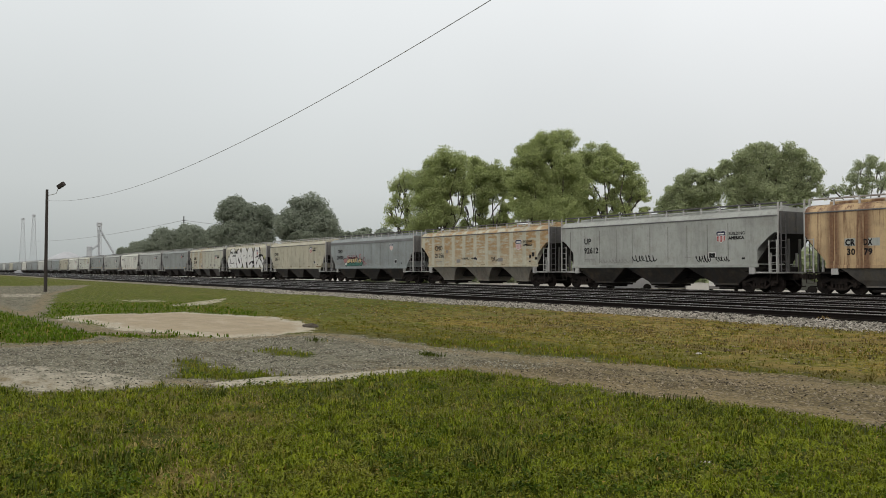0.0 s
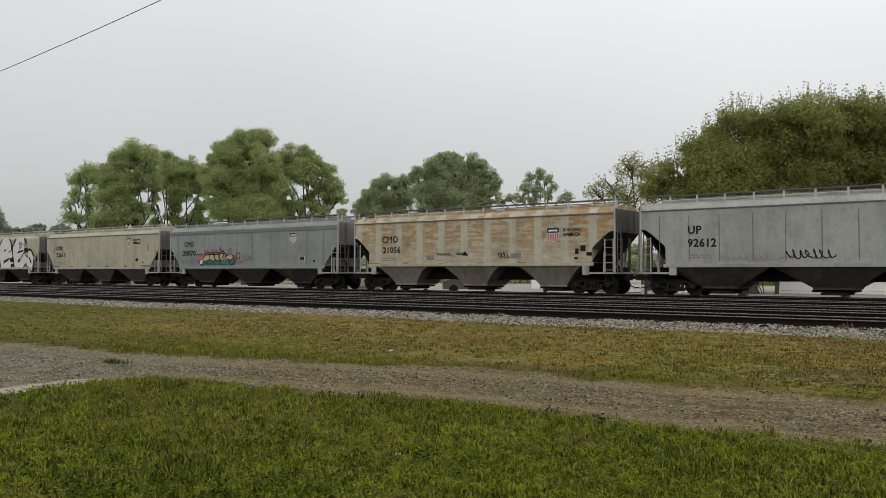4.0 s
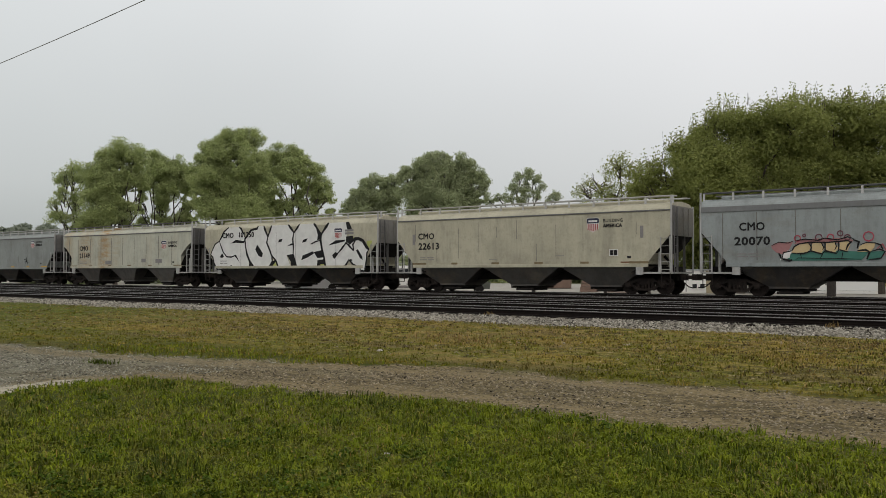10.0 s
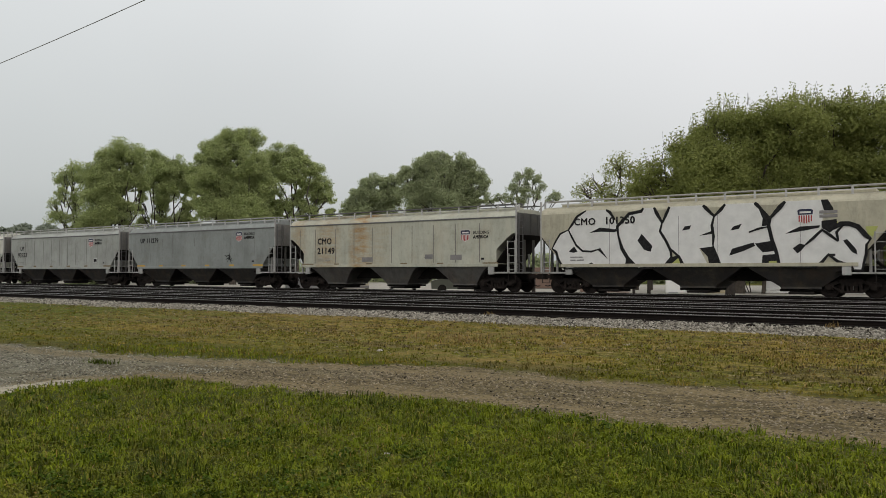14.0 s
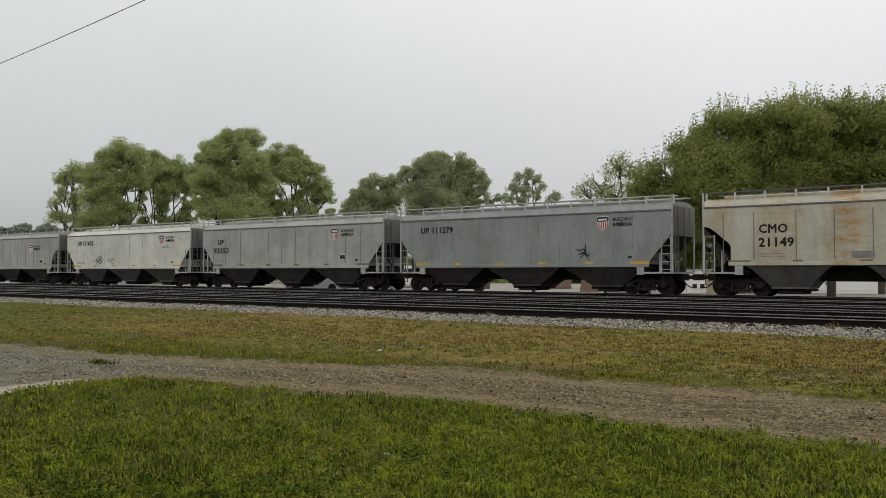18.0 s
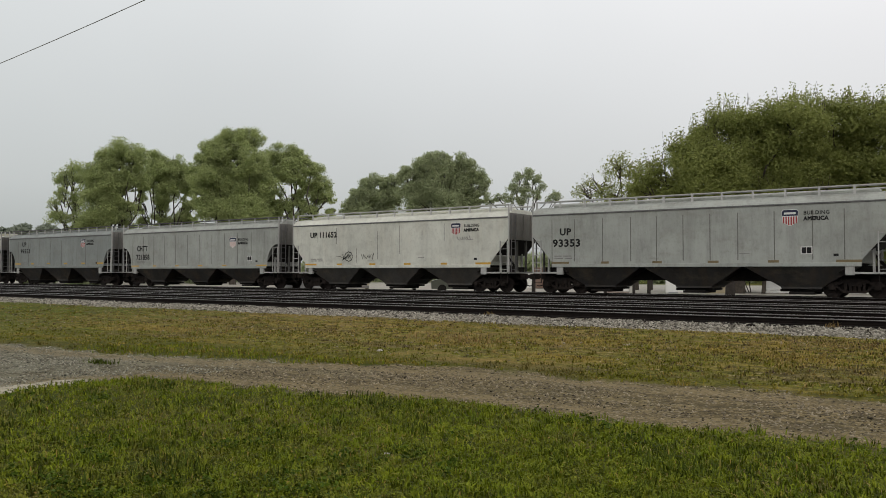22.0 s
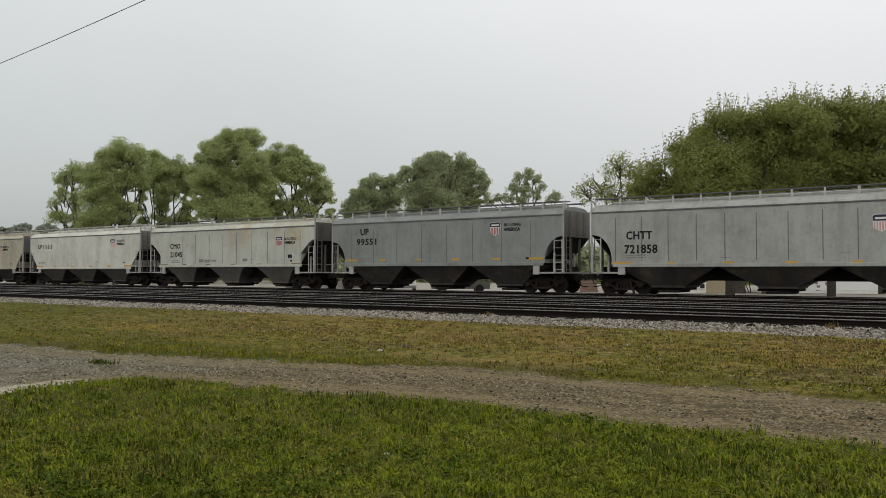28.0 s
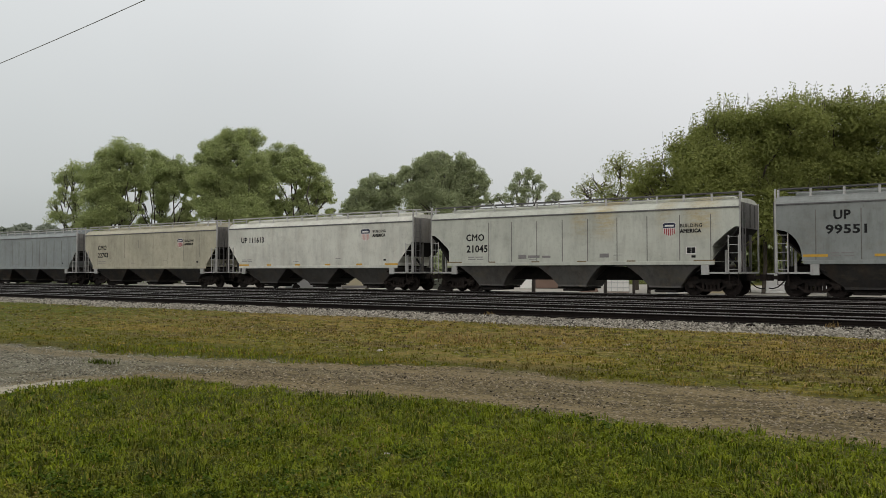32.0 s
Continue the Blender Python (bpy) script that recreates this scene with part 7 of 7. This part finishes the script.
def oblong(name, bearing, far, half, depth, z0, z1, material, label, category, group=""):
    """A boxy thing that faces the field, at a bearing and distance."""
    x, y, _ = polar(bearing, far)
    ob = thing(name, pose(x, y, 0, 0, 0, bearing), label, category, group)
    part("body", boxed(-half, half, 0, depth, z0, z1, bevel=0.03), material, ob)
    return ob


def build_lot():
    siding = plain("white_siding", (0.80, 0.80, 0.76), (0.72, 0.71, 0.67), 0.8, 0.7)
    tan = plain("tan_boards", (0.42, 0.37, 0.25), (0.34, 0.29, 0.19), 1.2, 0.8)
    pale = plain("pale_panel", (0.80, 0.81, 0.78), (0.74, 0.75, 0.72), 0.5, 0.6)
    brown = plain("brown_container", (0.22, 0.15, 0.115), (0.17, 0.115, 0.09), 0.9, 0.75)
    cream = plain("cream_van", (0.56, 0.51, 0.36), (0.50, 0.45, 0.31), 0.8, 0.45)
    silver = plain("silver_car", (0.55, 0.55, 0.55), (0.48, 0.48, 0.49), 0.8, 0.35, 0.3)
    glass = plain("dark_glass", (0.02, 0.022, 0.025), (0.04, 0.042, 0.045), 2.0, 0.12)
    # white site office with a tan end
    ob = oblong("site_office", 19.0, 57, 1.3, 2.6, 0.12, 1.62, siding, "white site office with two small windows", "site office")
    part("roof", boxed(-1.36, 1.36, -0.08, 2.68, 1.62, 1.70), M_GALV, ob)
    part("skirt", boxed(-1.25, 1.25, 0.05, 2.55, -0.05, 0.12), siding, ob)
    for x in (0.57, 1.06):
        win = part("window", boxed(x - 0.2, x + 0.2, -0.05, 0.02, 0.36, 0.80), siding, ob)
        part("pane", boxed(x - 0.14, x + 0.14, -0.07, -0.052, 0.44, 0.72), glass, win)
    part("door", boxed(0.0, 0.05, -0.03, -0.002, 0.2, 1.55), M_STENCIL, ob)
    part("step", boxed(-1.1, -0.5, -0.6, -0.02, -0.03, 0.2), M_GALV, ob)
    ob = oblong("board_shed", 17.1, 57.4, 0.68, 2.0, 0.0, 1.62, tan, "tan board shed beside the site office", "shed")
    part("roof", boxed(-0.74, 0.74, -0.08, 2.08, 1.62, 1.70), M_GALV, ob)
    for x in (-0.45, -0.1, 0.32):
        part("batten", boxed(x - 0.03, x + 0.03, -0.03, -0.002, 0.05, 1.58), tan, ob)
    for bearing, half, stain in ((12.1, 2.1, True), (8.8, 1.3, False)):
        ob = oblong("box_trailer", bearing, 59, half, 2.5, 0.3, 1.45, pale, "low pale gray box trailer parked on the lot", "trailer", "trailers on the lot")
        part("sill_rail", boxed(-half, half, -0.03, 2.53, 0.12, 0.29), siding, ob)
        for x in (-half + 0.7, half - 0.7):
            part("wheel", rod(bmesh.new(), (x, 0.1, 0.3), (x, 0.4, 0.3), 0.3, 12), M_FRAME, ob)
        if stain:
            for x, z, w, h in ((half - 1.05, 0.72, 0.16, 0.2), (half - 0.45, 0.66, 0.14, 0.2), (half - 0.95, 0.50, 0.2, 0.16), (half - 1.0, 0.25, 0.22, 0.1)):
                part("patch", boxed(x, x + w, -0.02, -0.002, z, z + h), M_STENCIL, ob)
    ob = oblong("freight_container", 27.9, 70, 1.6, 2.4, 0.12, 1.9, brown, "rusty brown freight container on the lot", "container")
    for k in range(9):
        part("rib", boxed(-1.5 + 0.36 * k, -1.38 + 0.36 * k, -0.04, -0.002, 0.2, 1.85), brown, ob)
    ob = oblong("white_tank", 29.7, 70, 0.55, 1.1, 0.1, 1.5, siding, "small white tank beside the container", "tank")
    # ragged bushes behind the trailers
    for bearing, far, seed in ((13.2, 61.5, 17), (10.6, 60.5, 27), (8.0, 61.5, 37), (5.6, 61.0, 47), (15.3, 61.0, 57), (17.4, 62.0, 67), (19.4, 61.5, 77)):
        x, y, _ = polar(bearing, far)
        ob = thing("bush", pose(x, y, 0, 0, 0, bearing), "ragged dark bush behind the lot's sheds and trailers", "bush", "bushes on the lot")
        r = random.Random(seed)
        for k in range(8):
            bm = bmesh.new()
            limb(bm, (r.uniform(-0.5, 0.5), r.uniform(-0.2, 0.2), -0.05), (r.uniform(-1.6, 1.6), r.uniform(-0.4, 0.4), r.uniform(2.4, 4.4)), 0.04, 0.014, r, 0.08)
            part("stem", bm, M_BARK, ob)
        me = bpy.data.meshes.new("foliage")
        fill_mesh(me, *leaf_cloud([(r.uniform(-1.7, 1.7), r.uniform(-0.5, 0.5), r.uniform(1.0, 4.4), r.uniform(0.3, 0.62)) for k in range(46)], 60, 0.12, seed + 1, 0.15))
        part_mesh("foliage", me, LEAVES["hedge"], ob)
    # parked vehicles farther along
    for bearing, paint_, name, label in ((41.6, cream, "cargo_van", "cream cargo van parked nose-on on the lot"), (38.3, siding, "cargo_van", "white cargo van parked on the lot")):
        x, y, _ = polar(bearing, 61)
        ob = thing(name, pose(x, y, 0, 0, 0, bearing), label, "van", "vehicles on the lot")
        bm = bmesh.new()
        prism(bm, [(-1.0, 0.3), (1.0, 0.3), (1.0, 1.1), (0.86, 1.85), (0.70, 2.0), (-0.70, 2.0), (-0.86, 1.85), (-1.0, 1.1)], "y", 0.9, 4.6)
        prism(bm, [(-0.98, 0.3), (0.98, 0.3), (0.98, 1.0), (0.8, 1.12), (-0.8, 1.12), (-0.98, 1.0)], "y", 0.0, 0.898)
        part("body", bm, paint_, ob)
        part("windscreen", boxed(-0.78, 0.78, 0.86, 0.895, 1.2, 1.78), glass, ob)
        for s in (-1, 1):
            part("mirror", boxed(s * 1.18 - 0.12, s * 1.18 + 0.12, 0.9, 1.0, 1.15, 1.4), paint_, ob)
            part("headlight", boxed(s * 0.7 - 0.18, s * 0.7 + 0.18, -0.03, -0.002, 0.65, 0.85), M_WHITE, ob)
            for q in (0.7, 3.7):
                part("wheel", rod(bmesh.new(), (s * 0.75, q, 0.34), (s * 0.98, q, 0.34), 0.34, 14), M_FRAME, ob)
        part("bumper", boxed(-1.0, 1.0, -0.10, -0.002, 0.32, 0.52, bevel=0.03), M_STENCIL, ob)
    posts = "dark wooden post at the edge of the lot"
    for bearing, thick in ((29.2, 0.13), (24.3, 0.12), (22.4, 0.10), (21.4, 0.12), (16.2, 0.30), (10.15, 0.26)):
        x, y, _ = polar(bearing, 53)
        ob = thing("wooden_post", pose(x, y, 0), posts, "post", "posts along the lot")
        part("shaft", rod(bmesh.new(), (0, 0, -0.3), (0.02, 0, 1.35), thick, 8, thick * 0.95), M_POLE, ob)
        part("cap", rod(bmesh.new(), (0.02, 0, 1.352), (0.02, 0, 1.39), thick + 0.01, 8), M_POLE, ob)
    ob = oblong("pallet_tank", 23.5, 58, 0.8, 1.0, 0.16, 1.2, siding, "white pallet tank in a dark grid", "tank")
    part("pallet", boxed(-0.82, 0.82, -0.02, 1.02, 0.0, 0.155), brown, ob)
    for k in range(5):
        part("bar", boxed(-0.8 + 0.4 * k - 0.015, -0.8 + 0.4 * k + 0.015, -0.03, -0.002, 0.17, 1.2), M_GALV, ob)
    for zz in (0.45, 0.8):
        part("bar", boxed(-0.8, 0.8, -0.06, -0.032, zz, zz + 0.03), M_GALV, ob)
    ob = oblong("timber_stack", 25.4, 59, 0.65, 1.2, 0.0, 0.25, brown, "low stack of brown timber on the lot", "timber stack")
    for k in range(3):
        part("plank", boxed(-0.62 + 0.05 * k, 0.6 - 0.04 * k, 0.05, 1.1, 0.252 + 0.22 * k, 0.45 + 0.22 * k, bevel=0.02), brown, ob)
    olive = plain("olive_car", (0.12, 0.125, 0.10), (0.09, 0.095, 0.08), 0.8, 0.35, 0.2)
    for bearing, far, turn, coat, label in ((44.5, 64, 50, silver, "silver parked car on the lot"), (34.3, 60, 38, olive, "dark olive parked car on the lot")):
        parked_car(bearing, far, turn, coat, glass, label)


def parked_car(bearing, far, turn, silver, glass, label):
    x, y, _ = polar(bearing, far)
    ob = thing("parked_car", pose(x, y, 0, 0, 0, turn), label, "car", "vehicles on the lot")
    bm = bmesh.new()
    prism(bm, [(-2.1, 0.3), (2.1, 0.3), (2.15, 0.75), (1.3, 0.92), (0.7, 1.42), (-1.0, 1.45), (-1.7, 0.98), (-2.15, 0.85)], "y", -0.85, 0.85)
    part("body", bm, silver, ob)
    for s in (-1, 1):
        part("side_window", boxed(-1.15, 0.75, s * 0.87 - 0.012, s * 0.87 + 0.012, 0.98, 1.32), glass, ob)
        for q in (-1.35, 1.35):
            part("wheel", rod(bmesh.new(), (q, s * 0.65, 0.31), (q, s * 0.88, 0.31), 0.31, 14), M_FRAME, ob)


def lump(name, at, size, material, label, category, seed):
    """A small uneven lump that lies on the ground."""
    r = random.Random(seed)
    bm = bmesh.new()
    bmesh.ops.create_icosphere(bm, subdivisions=2, radius=1.0)
    for v in bm.verts:
        k = 1 + r.uniform(-0.16, 0.16)
        v.co = Vector((v.co.x * size[0] * k, v.co.y * size[1] * k, max(-0.3, v.co.z) * size[2] * k))
    me = bpy.data.meshes.new(name)
    bm.to_mesh(me)
    bm.free()
    me.materials.append(material)
    ob = new(name, me)
    x, y = at
    ob.matrix_world = pose(x, y, float(lie(np.array([x]), np.array([y]))[0]) + 0.25 * size[2], 0, 0, r.uniform(0, 360))
    return tagged(ob, label, category)


def build_litter():
    lump("paper_scrap", (-4.47, 5.42), (0.042, 0.020, 0.012), plain("paper", (0.55, 0.53, 0.48), (0.42, 0.40, 0.36), 9.0, 0.9), "crumpled white paper scrap lying in the lawn", "litter", 1)
    lump("flat_stone", (-10.31, 12.33), (0.13, 0.06, 0.022), plain("pale_stone", (0.42, 0.40, 0.34), (0.32, 0.30, 0.26), 9.0, 0.9), "pale flat stone in the verge grass", "stone", 2)
    lump("earth_clod", (-20.92, 9.14), (0.22, 0.12, 0.09), plain("dark_earth", (0.05, 0.042, 0.033), (0.085, 0.072, 0.055), 9.0, 0.95), "dark clod of earth at the edge of the sand", "clod", 3)
    s = np.random.RandomState(5)
    weed = blade_material("lane_weed", ((0.05, 0.07, 0.010), (0.10, 0.125, 0.018), (0.045, 0.06, 0.008)), 0.05)
    for x, y, w, n in ((-13.2, 8.2, 0.16, 160), (-17.0, 7.6, 0.22, 90)):
        px, py = x + s.normal(0, w, n), y + s.normal(0, w * 0.5, n)
        blades("weed_clump", np.stack([px, py, lie(px, py)], -1), 0.09, 0.008, int(-x * 10), weed, "small green weed clump growing in the gravel", 0.9)


def build_line_poles():
    for x, y, h in ((12.18, 12.18, 12.36),):
        ob = thing("utility_pole", pose(x, y, 0), "wooden utility pole that carries the overhead cable", "utility pole")
        part("pole", rod(bmesh.new(), (0, 0, -0.2), (0, 0, h), 0.15, 8, 0.11), M_POLE, ob)
        part("insulator", rod(bmesh.new(), (0, 0, h), (0, 0, h + 0.15), 0.05, 6), M_GALV, ob)

build_ground()
build_trees()
build_thicket()
build_far()
build_lot()
build_line_poles()
build_litter()
build_train()
build_grass()
build_tracks()
motions()
